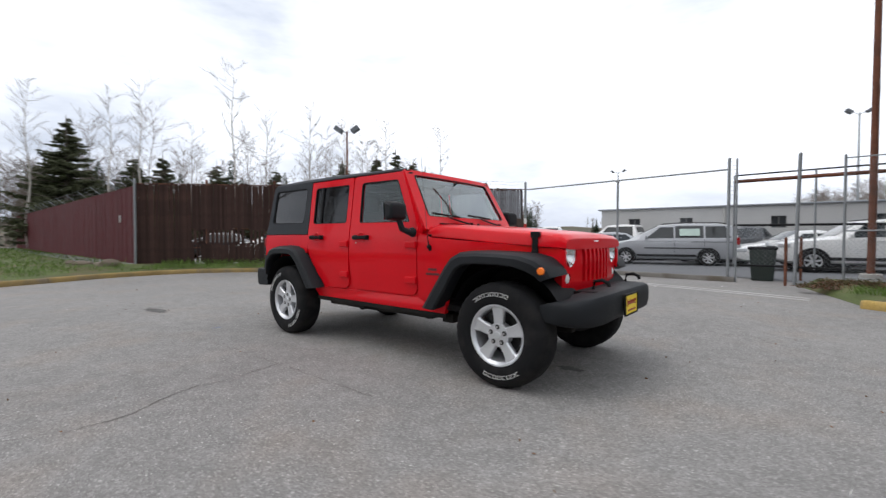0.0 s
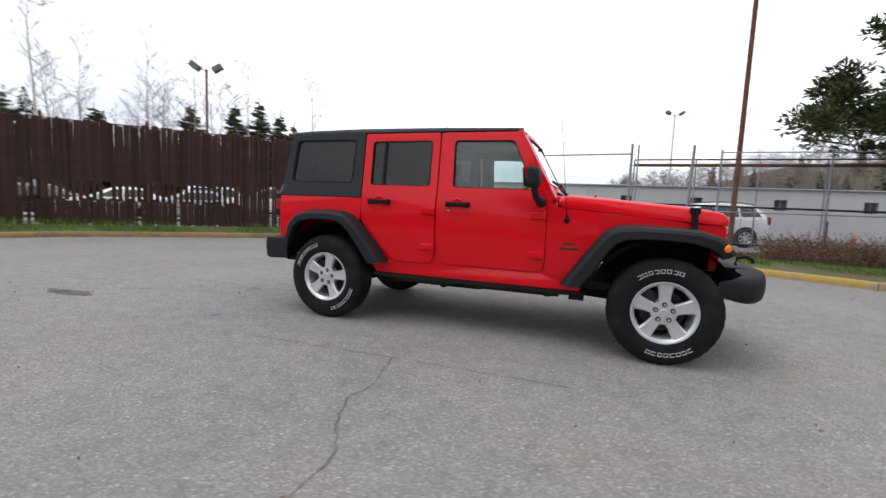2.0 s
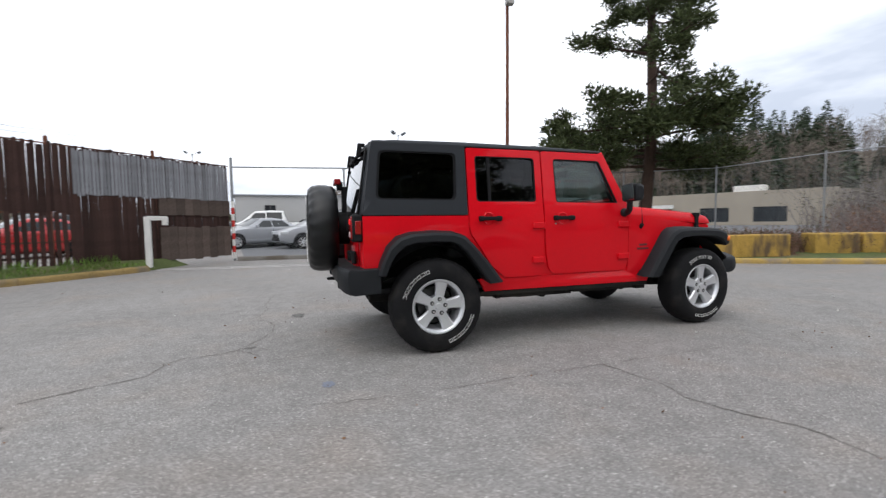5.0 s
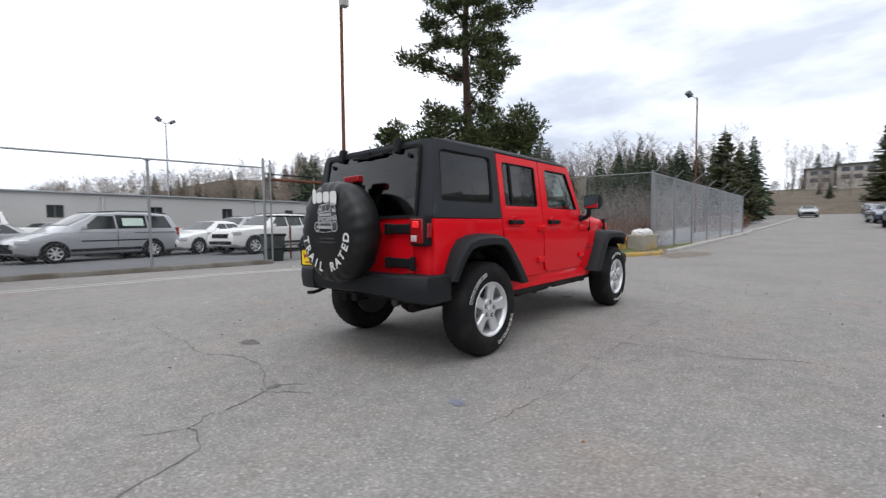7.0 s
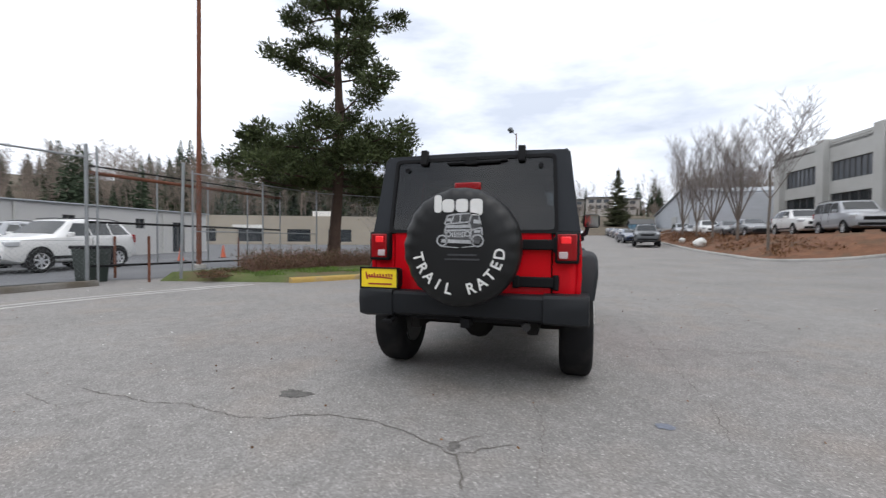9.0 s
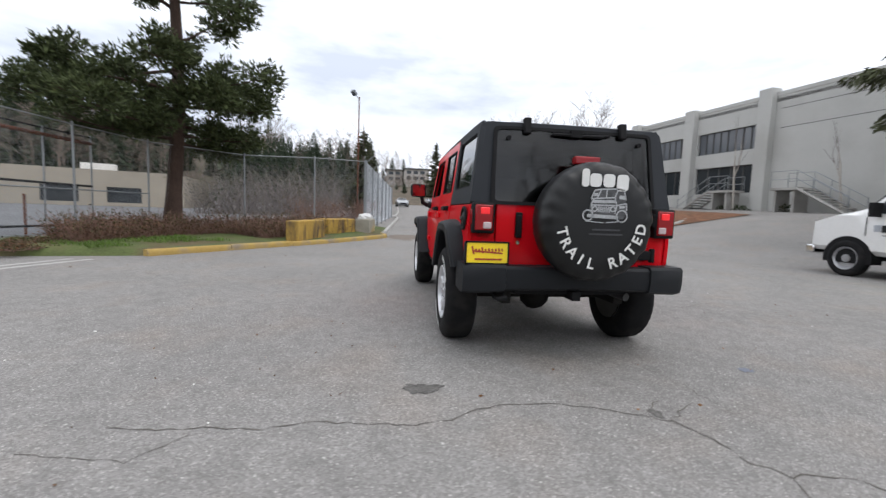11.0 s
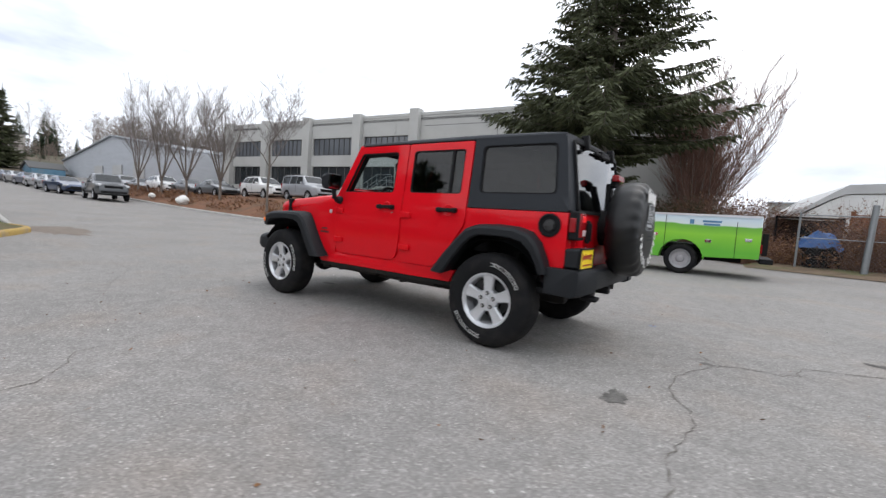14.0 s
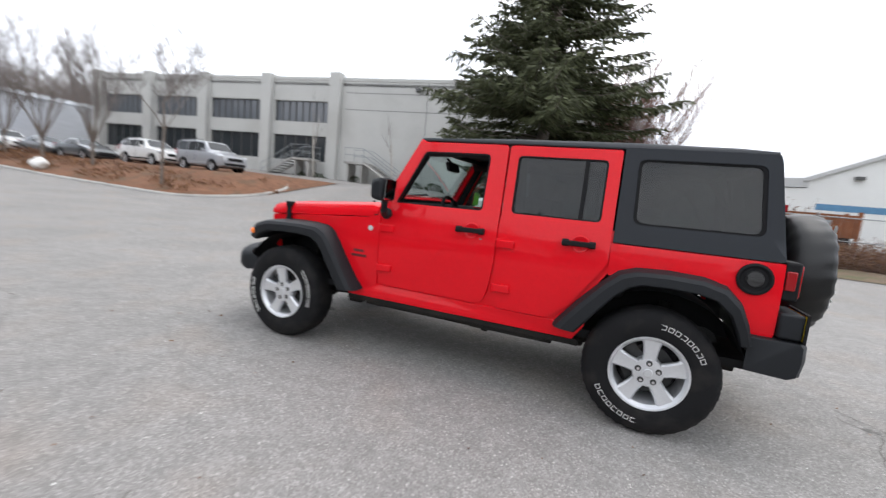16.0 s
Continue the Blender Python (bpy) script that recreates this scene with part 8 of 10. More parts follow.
for s in (-1, 1):
    bm = bmesh.new()
    vs = [bm.verts.new(p) for p in ((2.56, s * 0.985, 1.40), (1.72, s * 0.985, 1.40), (1.72, s * 0.845, 1.95), (2.24, s * 0.845, 1.95))]
    bm.faces.new(vs)
    part("door_window", bm, CAR_GLASS, truck)
    bm = bmesh.new()
    box(bm, (1.29, s * 0.915, 1.78), (0.26, 0.03, 0.26))
    part("small_window", bm, CAR_GLASS, truck, bevel=0.02)
    bm = bmesh.new()
    box(bm, (2.44, s * 1.10, 1.48), (0.10, 0.24, 0.30))
    tube(bm, (2.41, s * 0.98, 1.36), (2.44, s * 1.06, 1.42), 0.02, n=6)
    part("mirror", bm, BLACK, truck, bevel=0.02)
    bm = bmesh.new()
    box(bm, (2.05, s * 0.992, 1.08), (0.62, 0.006, 0.15))
    part("sign_bar", bm, CAR_GLASS, truck, "dark sign strip on the cab door")
    bm = bmesh.new()
    box(bm, (2.44, s * 0.992, 1.09), (0.13, 0.006, 0.14))
    part("sign_mark", bm, material("grey_mark", (0.35, 0.37, 0.40), 0.5, bump=0.0) if s < 0 else bpy.data.materials["grey_mark"], truck)
    bm = bmesh.new()
    for z, w_ in ((0.88, 0.55), (0.84, 0.40)):
        box(bm, (2.06, s * 0.991, z + 0.06), (w_, 0.005, 0.018))
    part("print_bars", bm, WIN_DARK, truck)
    bm = bmesh.new()
    box(bm, (1.70, s * 0.995, 1.12), (0.05, 0.03, 0.14))
    part("door_handle", bm, BLACK, truck)
    bm = bmesh.new()
    box(bm, (1.59, s * 0.989, 0.95), (0.014, 0.006, 0.85))
    box(bm, (2.66, s * 0.986, 1.12), (0.014, 0.010, 0.42))
    part("door_seam", bm, BLACK, truck)
    # service body side with wheel opening
    arch = [(-1.75 + 0.52 * math.cos(a), 0.40 + 0.52 * math.sin(a)) for a in np.linspace(0.0, math.pi, 12)]
    out = [(1.50, 0.42)] + [(1.50, 1.60), (-3.45, 1.60), (-3.45, 0.55), (-2.30, 0.50)] + arch[::-1] + [(-1.20, 0.42)]
    bm = sheet(out, [], lambda u, v: Vector((u, s * 1.06, v)), depth=(0, -s * 0.38, 0))
    part("service_body", bm, PRINT, truck, "green field and pale sky print", flat=False, bevel=0.015)
    for x in (0.90, 0.28, -0.42, -1.02, -2.62):
        bm = bmesh.new()
        box(bm, (x - 0.32, s * 1.062, 1.0 if x > -2 else 0.98), (0.012, 0.012, 1.10 if x > -2 else 0.9))
        part("locker_seam", bm, BLACK, truck)
    for x, z in ((0.72, 1.02), (0.10, 1.02), (-0.56, 1.02), (-1.10, 1.02), (-2.35, 0.92), (-3.2, 1.0)):
        bm = bmesh.new()
        box(bm, (x, s * 1.066, z), (0.14, 0.02, 0.08))
        box(bm, (x, s * 1.078, z), (0.05, 0.02, 0.05))
        part("locker_latch", bm, CHROME, truck, bevel=0.005)
    bm = bmesh.new()
    box(bm, (-0.97, s * 1.063, 1.60 - 0.02), (4.94, 0.05, 0.05))
    part("body_rim", bm, ALLOY, truck)
    for x, w_, z in ((-1.95, 0.10, 1.40), (-2.4, 0.42, 1.42), (-2.4, 0.36, 1.34)):
        bm = bmesh.new()
        box(bm, (x, s * 1.064, z), (w_, 0.01, 0.05 if w_ > 0.2 else 0.12))
        part("print_bar", bm, BLUE_BAND, truck)
    bm = bmesh.new()
    box(bm, (3.82, s * 0.72, 0.96), (0.10, 0.30, 0.22))
    part("headlamp", bm, HEAD, truck, bevel=0.03)
    bm = bmesh.new()
    box(bm, (-3.47, s * 0.92, 0.80), (0.05, 0.14, 0.22))
    part("tail_lamp", bm, TAIL_RED, truck)
bm = bmesh.new()
vs = [bm.verts.new(p) for p in ((2.73, -0.82, 1.57), (2.73, 0.82, 1.57), (2.37, 0.74, 1.965), (2.37, -0.74, 1.965))]
bm.faces.new(vs)
part("windscreen", bm, CAR_GLASS, truck)
# lettering on the pale band of the side that faces the yard
bm = bmesh.new()
bm.from_mesh(words("sustaina", 0.17, 0.001))
bmesh.ops.transform(bm, matrix=Matrix(((-1, 0, 0, 1.12), (0, 0, 1, 1.063), (0, 1, 0, 1.475), (0, 0, 0, 1))), verts=bm.verts)
part("lettering", bm, WIN_BLIND, truck, "dark grey lettering", flat=True)
bm = bmesh.new()
box(bm, (0.30, 1.063, 1.47), (0.80, 0.004, 0.07))
part("print_bars", bm, WIN_BLIND, truck)
bm = bmesh.new()
box(bm, (-0.99, 0, 0.75), (4.88, 1.5, 0.12))
part("load_bed", bm, BLACK, truck)
bm = bmesh.new()
box(bm, (-3.42, 0, 1.05), (0.08, 1.5, 1.05))
part("tailboard", bm, TRUCK_WHITE, truck)
bm = bmesh.new()
box(bm, (3.86, 0, 0.55), (0.20, 1.85, 0.20))
part("front_bumper", bm, CHROME, truck, bevel=0.03)
bm = bmesh.new()
box(bm, (3.87, 0, 0.90), (0.06, 1.1, 0.34))
part("grille", bm, BLACK, truck, bevel=0.02)
bm = bmesh.new()
box(bm, (-3.60, 0, 0.50), (0.28, 1.9, 0.12))
box(bm, (-3.55, 0.7, 0.92), (0.12, 0.30, 0.55))
part("rear_step", bm, BLACK, truck, bevel=0.015)
bm = bmesh.new()
box(bm, (0.2, 0, 0.48), (6.6, 0.8, 0.18))
part("chassis", bm, BLACK, truck)
for x in (2.98, -1.75):
    for s in (-1, 1):
        w_ = new("wheel")
        w_.parent = truck
        w_.matrix_basis = pose(x, s * 0.90, 0.40) @ pose(0, 0, 0, 0, 0, 0 if s > 0 else 180) @ Matrix.Diagonal((1.07, 1.1, 1.07, 1))
        share("tyre", W_BIG[0], w_, Matrix.Identity(4))
        bm = bmesh.new()
        lathe(bm, [(0.245, 0.105), (0.235, 0.118), (0.215, 0.105), (0.19, 0.06), (0.10, 0.055), (0.075, 0.10), (0.0, 0.105)], 32)
        part("rim", bm, RIM_STEEL, w_, "dull grey steel rim")
        if x > 0:
            bm = bmesh.new()
            arch = [(x + 0.50 * math.cos(a), 0.40 + 0.50 * math.sin(a)) for a in np.linspace(-0.2, math.pi + 0.2, 18)]
            lo = [bm.verts.new((px, s * 0.70, pz)) for px, pz in arch]
            hi = [bm.verts.new((px, s * 0.992, pz)) for px, pz in arch]
            bm.faces.new(hi)
            for i in range(len(arch) - 1):
                bm.faces.new((lo[i], lo[i + 1], hi[i + 1], hi[i]))
            part("wheel_arch", bm, BLACK, truck)
truck.matrix_basis = pose(0.05, -9.95, 0.0, 0, 0, 1.5)


# ---- trees and plants ----
BARK_PINE = material("reddish_pine_bark", (0.070, 0.046, 0.036), 0.95, var=0.35, scale=6, fine=40, bump=0.8, stretch=(1, 1, 0.3))
BARK_GREY = material("grey_brown_bark", (0.17, 0.145, 0.125), 0.9, var=0.3, scale=6, fine=40, bump=0.5)
BARK_WHITE = material("pale_birch_bark", (0.42, 0.39, 0.35), 0.85, var=0.3, scale=8, fine=40, bump=0.3)
NEEDLE_PINE = material("pine_needles", (0.066, 0.084, 0.034), 0.7, spec=0.3, var=0.35, scale=2, fine=30, bump=0.0, per_piece=0.45)
NEEDLE_FIR = material("fir_needles", (0.070, 0.078, 0.040), 0.75, spec=0.2, var=0.35, scale=2, fine=30, bump=0.0, per_piece=0.5)
# far needle and twig colours are lightened to carry distance haze
NEEDLE_FAR = material("hazed_conifer_needles", (0.050, 0.070, 0.042), 0.8, var=0.3, scale=1, fine=10, bump=0.0, per_piece=0.4)
TWIG = material("bare_twigs", (0.20, 0.178, 0.168), 0.9, var=0.3, bump=0.0, per_piece=0.3)
TWIG_FAR = material("hazed_bare_twigs", (0.20, 0.165, 0.14), 0.9, var=0.3, bump=0.0, per_piece=0.3)
TWIG_RED = material("reddish_twigs", (0.20, 0.12, 0.095), 0.9, var=0.3, bump=0.0, per_piece=0.3)
DRY_LEAF = material("dry_brown_leaves", (0.17, 0.09, 0.045), 0.9, var=0.4, scale=3, fine=20, bump=0.0, per_piece=0.45)
OLIVE_LEAF = material("olive_leaves", (0.085, 0.075, 0.035), 0.85, var=0.4, scale=3, fine=20, bump=0.0, per_piece=0.45)
GRASS = material("grass_blades", (0.105, 0.175, 0.034), 0.8, var=0.35, scale=2, fine=20, bump=0.0, per_piece=0.4)
BARK_SOIL = material("bark_mulch", (0.17, 0.085, 0.05), 0.95, var=0.4, scale=3, fine=25, bump=0.9, tint=(0.10, 0.075, 0.05), tint_scale=1.0, tint_amount=0.7)


def blades(name, items, mat, parent=None):
    """Many small leaf blades: (place, direction, length, width, roll)."""
    verts, faces = [], []
    for p, d, ln, w, roll in items:
        d = d.normalized()
        u = d.orthogonal().normalized()
        v = d.cross(u)
        s = (u * math.cos(roll) + v * math.sin(roll)) * (w / 2)
        m = p + d * (ln * 0.45)
        e = p + d * ln
        b = len(verts)
        verts += [tuple(p), tuple(m + s), tuple(e), tuple(m - s)]
        faces.append((b, b + 1, b + 2, b + 3))
    return raw(name, verts, faces, mat, parent)


def pine(x, y, z0, h, seed):
    rnd = random.Random(seed)
    t = thing("pine_tree", "tall open-crowned pine with long level branches", "tree")
    trunk = [Vector((x + 0.05 * k + 0.06 * math.sin(k * 0.7), y + 0.08 * math.cos(k * 0.9), z0 + h * k / 12)) for k in range(13)]
    segs = []
    for k in range(12):
        r0, r1 = 0.215 * (1 - k / 12.4) + 0.02, 0.215 * (1 - (k + 1) / 12.4) + 0.02
        segs.append((trunk[k], trunk[k + 1], r0 * (1.25 if k == 0 else 1), r1))
    limbs, leaves = [], []
    zs = [2.75 + 0.112 * i for i in range(20)] + [5.7, 6.2] + [6.7 + 0.27 * i for i in range(int((h - 7.1) / 0.27))]
    for i, z in enumerate(zs):
        f = z / h
        az = i * 2.39996 + rnd.uniform(-0.5, 0.5)
        if z < 5.5:
            ln = rnd.uniform(2.1, 3.25) * (1 - 0.12 * math.cos(az + 1.05))
        else:
            ln = (3.0 * (1 - f) ** 0.55 + 0.45) * rnd.uniform(0.55, 1.08) * (1 - 0.05 * math.cos(az + 1.05))
        d = Vector((math.cos(az), math.sin(az), 0))
        p0 = Vector((x + 0.05 * f * 12, y, z0 + z))
        rise = rnd.uniform(-0.13, 0.16) if z < 5.5 else rnd.uniform(-0.30, 0.38)
        pts = [p0 + d * (ln * q) + Vector((rnd.uniform(-0.1, 0.1), rnd.uniform(-0.1, 0.1), ln * rise * q - 0.10 * ln * q * q + (0.12 * ln * q ** 4))) for q in (0, 0.25, 0.5, 0.75, 1.0)]
        rr = 0.022 + 0.014 * ln
        for a, b, q in zip(pts, pts[1:], (0, 1, 2, 3)):
            limbs.append((a, b, rr * (1 - q * 0.22), rr * (1 - (q + 1) * 0.22)))
        for j in range(int(4 + ln * 2.9)):
            q = rnd.uniform(0.28, 1.0)
            k = min(3, int(q * 4))
            base = pts[k].lerp(pts[k + 1], q * 4 - k)
            sd = (d * rnd.uniform(0.2, 1.0) + Vector((-d.y, d.x, 0)) * rnd.choice((-1, 1)) * rnd.uniform(0.2, 1.1) + Vector((0, 0, rnd.uniform(-0.15, 0.55)))).normalized()
            sl = rnd.uniform(0.35, 0.85) * (0.6 + 0.14 * ln)
            limbs.append((base, base + sd * sl, 0.016, 0.006))
            # one shaggy pad of needle tufts round the twig's end
            c0, rad = base + sd * sl * 0.8, rnd.uniform(0.30, 0.62) if z < 5.5 else rnd.uniform(0.24, 0.50)
            for m in range(int(26 + 80 * rad)):
                o = Vector((rnd.gauss(0, 1), rnd.gauss(0, 1), rnd.gauss(0, 1))).normalized() * rnd.uniform(0.25, 1.0)
                c = c0 + Vector((o.x * rad, o.y * rad, o.z * rad * 0.62))
                for n_ in range(3):
                    dd = (o * 0.7 + sd * 0.3 + Vector((rnd.uniform(-0.7, 0.7), rnd.uniform(-0.7, 0.7), rnd.uniform(-0.2, 0.7)))).normalized()
                    leaves.append((c, dd, rnd.uniform(0.12, 0.22), rnd.uniform(0.035, 0.06), rnd.uniform(0, 3.14)))
    prisms("trunk", segs, BARK_PINE, t, 12)
    tagged(prisms("branchwork", limbs, BARK_PINE, t, 5), kind="stuff")
    tagged(blades("crown", leaves, NEEDLE_PINE, t), "dark green needle tufts")
    return t


def fir(x, y, z0, h, rad, seed, label, whorl=0.42, dens=1.0, first=0.6, core=True, per=6, full=1.35, skirt=(0.75, 2.5), west=1.0):
    rnd = random.Random(seed)
    t = thing("fir_tree", label, "tree")
    prisms("trunk", [(Vector((x, y, z0 - 0.1)), Vector((x, y, z0 + h * 0.5)), 0.32, 0.18), (Vector((x, y, z0 + h * 0.5)), Vector((x, y, z0 + h)), 0.18, 0.02)], BARK_GREY, t, 10)
    limbs, leaves = [], []
    z = first
    while z < h - 0.3:
        f = z / h
        for j in range(per):
            az = rnd.uniform(0, 6.283)
            ln = rad * min(1.0, (1 - f) * full) * rnd.uniform(0.62, 1.10) * (skirt[0] + (1 - skirt[0]) * ss(z / skirt[1]))
            if math.cos(az) < -0.15 and z < 4.6:
                ln *= west
            if ln < 0.25:
                continue
            d = Vector((math.cos(az), math.sin(az), 0))
            side = Vector((-d.y, d.x, 0))
            p0 = Vector((x, y, z0 + z + rnd.uniform(-0.2, 0.2)))
            droop = rnd.uniform(0.10, 0.26)
            pts = [p0 + d * (ln * q) + Vector((0, 0, ln * (0.10 * q - droop * q * q + 0.14 * q ** 5))) + side * (0.06 * ln * math.sin(q * 5 + j)) for q in np.linspace(0, 1, 6)]
            for a, b, q in zip(pts, pts[1:], range(5)):
                limbs.append((a, b, 0.012 + 0.009 * ln * (1 - q / 5), 0.012 + 0.009 * ln * (1 - (q + 1) / 5)))
            if core:
                leaves.append((p0, (d + Vector((0, 0, -0.25))).normalized(), ln * 0.5, 0.28 + 0.03 * ln, rnd.uniform(-0.5, 0.5) + 1.57))
            n_tw = int((7 + 9.0 * ln) * dens)
            for m in range(n_tw):
                q = 0.12 + 0.88 * (m + rnd.random()) / n_tw
                k = min(4, int(q * 5))
                base = pts[k].lerp(pts[k + 1], q * 5 - k)
                s = 1 if m % 2 else -1
                tl = (0.20 + 0.13 * ln) * (1.15 - 0.55 * q) * rnd.uniform(0.7, 1.3)
                td = (side * s * 0.9 + d * 0.75 + Vector((0, 0, rnd.uniform(-0.55, 0.02)))).normalized()
                for n_ in range(3):
                    c = base + td * (tl * n_ / 3)
                    dd = (td + Vector((rnd.uniform(-0.3, 0.3), rnd.uniform(-0.3, 0.3), rnd.uniform(-0.55, 0.05)))).normalized()
                    leaves.append((c, dd, tl * 0.66, rnd.uniform(0.06, 0.12), rnd.uniform(0, 3.14)))
                    if rnd.random() < 0.5:
                        leaves.append((c, (dd + Vector((0, 0, -0.7))).normalized(), tl * 0.5, 0.07, rnd.uniform(0, 3.14)))
        z += whorl * rnd.uniform(0.85, 1.15)
    tagged(prisms("branchwork", limbs, BARK_GREY, t, 4), kind="stuff")
    tagged(blades("crown", leaves, NEEDLE_FIR, t), "drooping sprays of dark needles")
    return t


def bare_segments(h, seed, spread=0.55, depth=5, lean=0.0, kids=3, up=0.25):
    """Limbs and twigs of a leafless tree of height h at the origin, as rods."""
    rnd = random.Random(seed)
    out = []

    def grow(p, d, ln, r, lev):
        n = 3 if lev < 2 else 2
        for k in range(n):
            d2 = (d + Vector((rnd.uniform(-1, 1), rnd.uniform(-1, 1), rnd.uniform(-0.2, 0.6))) * (0.10 if lev == 0 else 0.2)).normalized()
            q = p + d2 * (ln / n)
            r2 = r * (0.82 if lev else 0.88)
            out.append((p, q, r, r2))
            if lev < depth and (lev > 0 or k > 0):
                for _ in range(kids if lev else kids - 1):
                    a = rnd.uniform(0, 6.283)
                    o = Vector((math.cos(a), math.sin(a), rnd.uniform(-0.1, 0.5)))
                    nd = (d2 * (1 - spread) + o * spread + Vector((0, 0, up))).normalized()
                    grow(q, nd, ln * rnd.uniform(0.42, 0.68), r2 * rnd.uniform(0.45, 0.65), lev + 1)
            p, d, r = q, d2, r2
    grow(Vector((0, 0, 0)), Vector((lean, 0, 1)).normalized(), h * 0.52, h * 0.0085 + 0.014, 0)
    top = max(s[1].z for s in out)
    k = h / top
    return [(a * k, b * k, max(0.0065, ra * k), max(0.005, rb * k)) for a, b, ra, rb in out]


def birch_segments(h, seed, first=0.42, wide=0.13):
    """A tall slim leafless tree: straight thin trunk, many fine rising branches with twigs near the top."""
    rnd = random.Random(seed)
    out = []
    pts = [Vector((0.012 * h * math.sin(k * 0.9 + seed), 0.012 * h * math.cos(k * 1.1 + seed), h * k / 10)) for k in range(11)]
    for k in range(10):
        out.append((pts[k], pts[k + 1], h * 0.0075 * (1.05 - k / 10), h * 0.0075 * (1.05 - (k + 1) / 10)))
    n = 30
    for k in range(n):
        f = first + (0.99 - first) * (k + rnd.random()) / n
        q = f * 10
        base = pts[int(q)].lerp(pts[min(10, int(q) + 1)], q - int(q))
        a = rnd.uniform(0, 6.283)
        d = Vector((math.cos(a) * 0.7, math.sin(a) * 0.7, rnd.uniform(0.1, 0.9))).normalized()
        g = (f - first) / (1 - first)
        ln = h * wide * (0.45 + 1.1 * g * (1 - g) * 2.2) * rnd.uniform(0.3, 1.35)
        m = base + d * ln * 0.5
        e = m + (d + Vector((0, 0, 0.4))).normalized() * ln * 0.5
        r = h * 0.0010
        out += [(base, m, r * 1.3, r), (m, e, r, r * 0.5)]
        for _ in range(8):
            b = rnd.uniform(0, 6.283)
            s0 = base.lerp(e, rnd.uniform(0.3, 1.0))
            td = (d + Vector((math.cos(b), math.sin(b), 0.3)) * 0.8).normalized()
            out.append((s0, s0 + td * ln * rnd.uniform(0.25, 0.55), r * 0.6, r * 0.35))
    return out


def bare_tree(x, y, z, h, seed, label, trunk_mat=None, **kw):
    t = thing("bare_tree", label, "tree", "leafless trees")
    segs = birch_segments(h, seed) if not kw else bare_segments(h, seed, **kw)
    o = Vector((x, y, z - 0.05))
    thick = [(a + o, b + o, r0, r1) for a, b, r0, r1 in segs if r0 > 0.022]
    thin = [(a + o, b + o, r0, r1) for a, b, r0, r1 in segs if r0 <= 0.022]
    prisms("trunk", thick, trunk_mat or BARK_GREY, t, 6)
    tagged(prisms("twigwork", thin, TWIG, t, 3), kind="stuff")
    return t


def fan_tree(x, y, z, h, stems, seed, label, bole=0.0, lean=(0.15, 0.75), mats=None, thick=0.055, twig=1.0):
    """A leafless tree of many stems fanning out from one foot, with fine upright twigs."""
    r2 = random.Random(seed)
    t = thing("bare_tree", label, "tree", "leafless trees")
    big, fine = [], []
    o = Vector((x, y, z - 0.05))
    for k in range(stems):
        a = 2 * math.pi * k / stems + r2.uniform(-0.3, 0.3)
        out = r2.uniform(*lean)
        p, d = o + Vector((0, 0, bole)), Vector((math.cos(a) * out, math.sin(a) * out, 1)).normalized()
        ln = (h - bole) * r2.uniform(0.7, 1.0)
        n = 9
        for i in range(n):
            d = (d + Vector((r2.uniform(-0.1, 0.1), r2.uniform(-0.1, 0.1), 0.05))).normalized()
            q = p + d * (ln / n)
            r0 = thick * (1 - i / n) + 0.007
            big.append((p, q, r0, thick * (1 - (i + 1) / n) + 0.006))
            if i > 1:
                for _ in range(8):
                    b = r2.uniform(0, 6.283)
                    td = (d * 0.8 + Vector((math.cos(b), math.sin(b), 0.25)) * 0.65).normalized()
                    s0, tl = p.lerp(q, r2.random()), r2.uniform(0.9, 2.2) * (1.15 - i / n * 0.6)
                    m = s0 + td * tl * 0.5 + Vector((0, 0, 0.06))
                    e = m + (td + Vector((0, 0, 0.35))).normalized() * tl * 0.5
                    fine += [(s0, m, 0.009 * twig, 0.006 * twig), (m, e, 0.006 * twig, 0.003 * twig)]
                    for _ in range(6):
                        c = r2.uniform(0, 6.283)
                        s1 = s0.lerp(e, r2.uniform(0.3, 0.95))
                        e1 = s1 + (td + Vector((math.cos(c) * 0.6, math.sin(c) * 0.6, 0.4))).normalized() * tl * r2.uniform(0.25, 0.5)
                        fine.append((s1, e1, 0.0045 * twig, 0.0025 * twig))
            p = q
    if bole:
        big.append((o, o + Vector((0, 0, bole + 0.1)), 0.11, 0.085))
    tagged(prisms("trunk", big, (mats or (BARK_GREY, 0))[0], t, 6), kind="stuff")
    tagged(prisms("twigwork", fine, (mats or (0, TWIG_RED))[1], t, 3), kind="stuff")


pine(8.95, 7.75, 0.15, 15.5, 3)
fir(2.85, -16.9, 0.1, 19.0, 5.15, 8, "large dense dark green fir behind truck", whorl=0.42, dens=1.5, core=False, per=8, first=1.8, full=1.45, skirt=(0.60, 5.0), west=0.45)
# bare trees on the planted bank
for x, y, z, h, n, sd in ((27.4, -11.3, 1.0, 8.2, 6, 22), (32.6, -11.3, 1.1, 8.8, 6, 23), (37.4, -11.4, 1.2, 9.6, 6, 24), (42.4, -11.4, 1.3, 9.8, 6, 25)):
    fan_tree(x, y, z, h, n, sd, "leafless pale tree standing on mulched bank", bole=1.5, lean=(0.08, 0.50), mats=(BARK_GREY, TWIG), thick=0.058, twig=1.1)
bare_tree(19.6, -10.1, 0.75, 7.8, 21, "crooked leafless tree standing on mulched bank", BARK_GREY, depth=4, kids=3, spread=0.52, up=0.22)
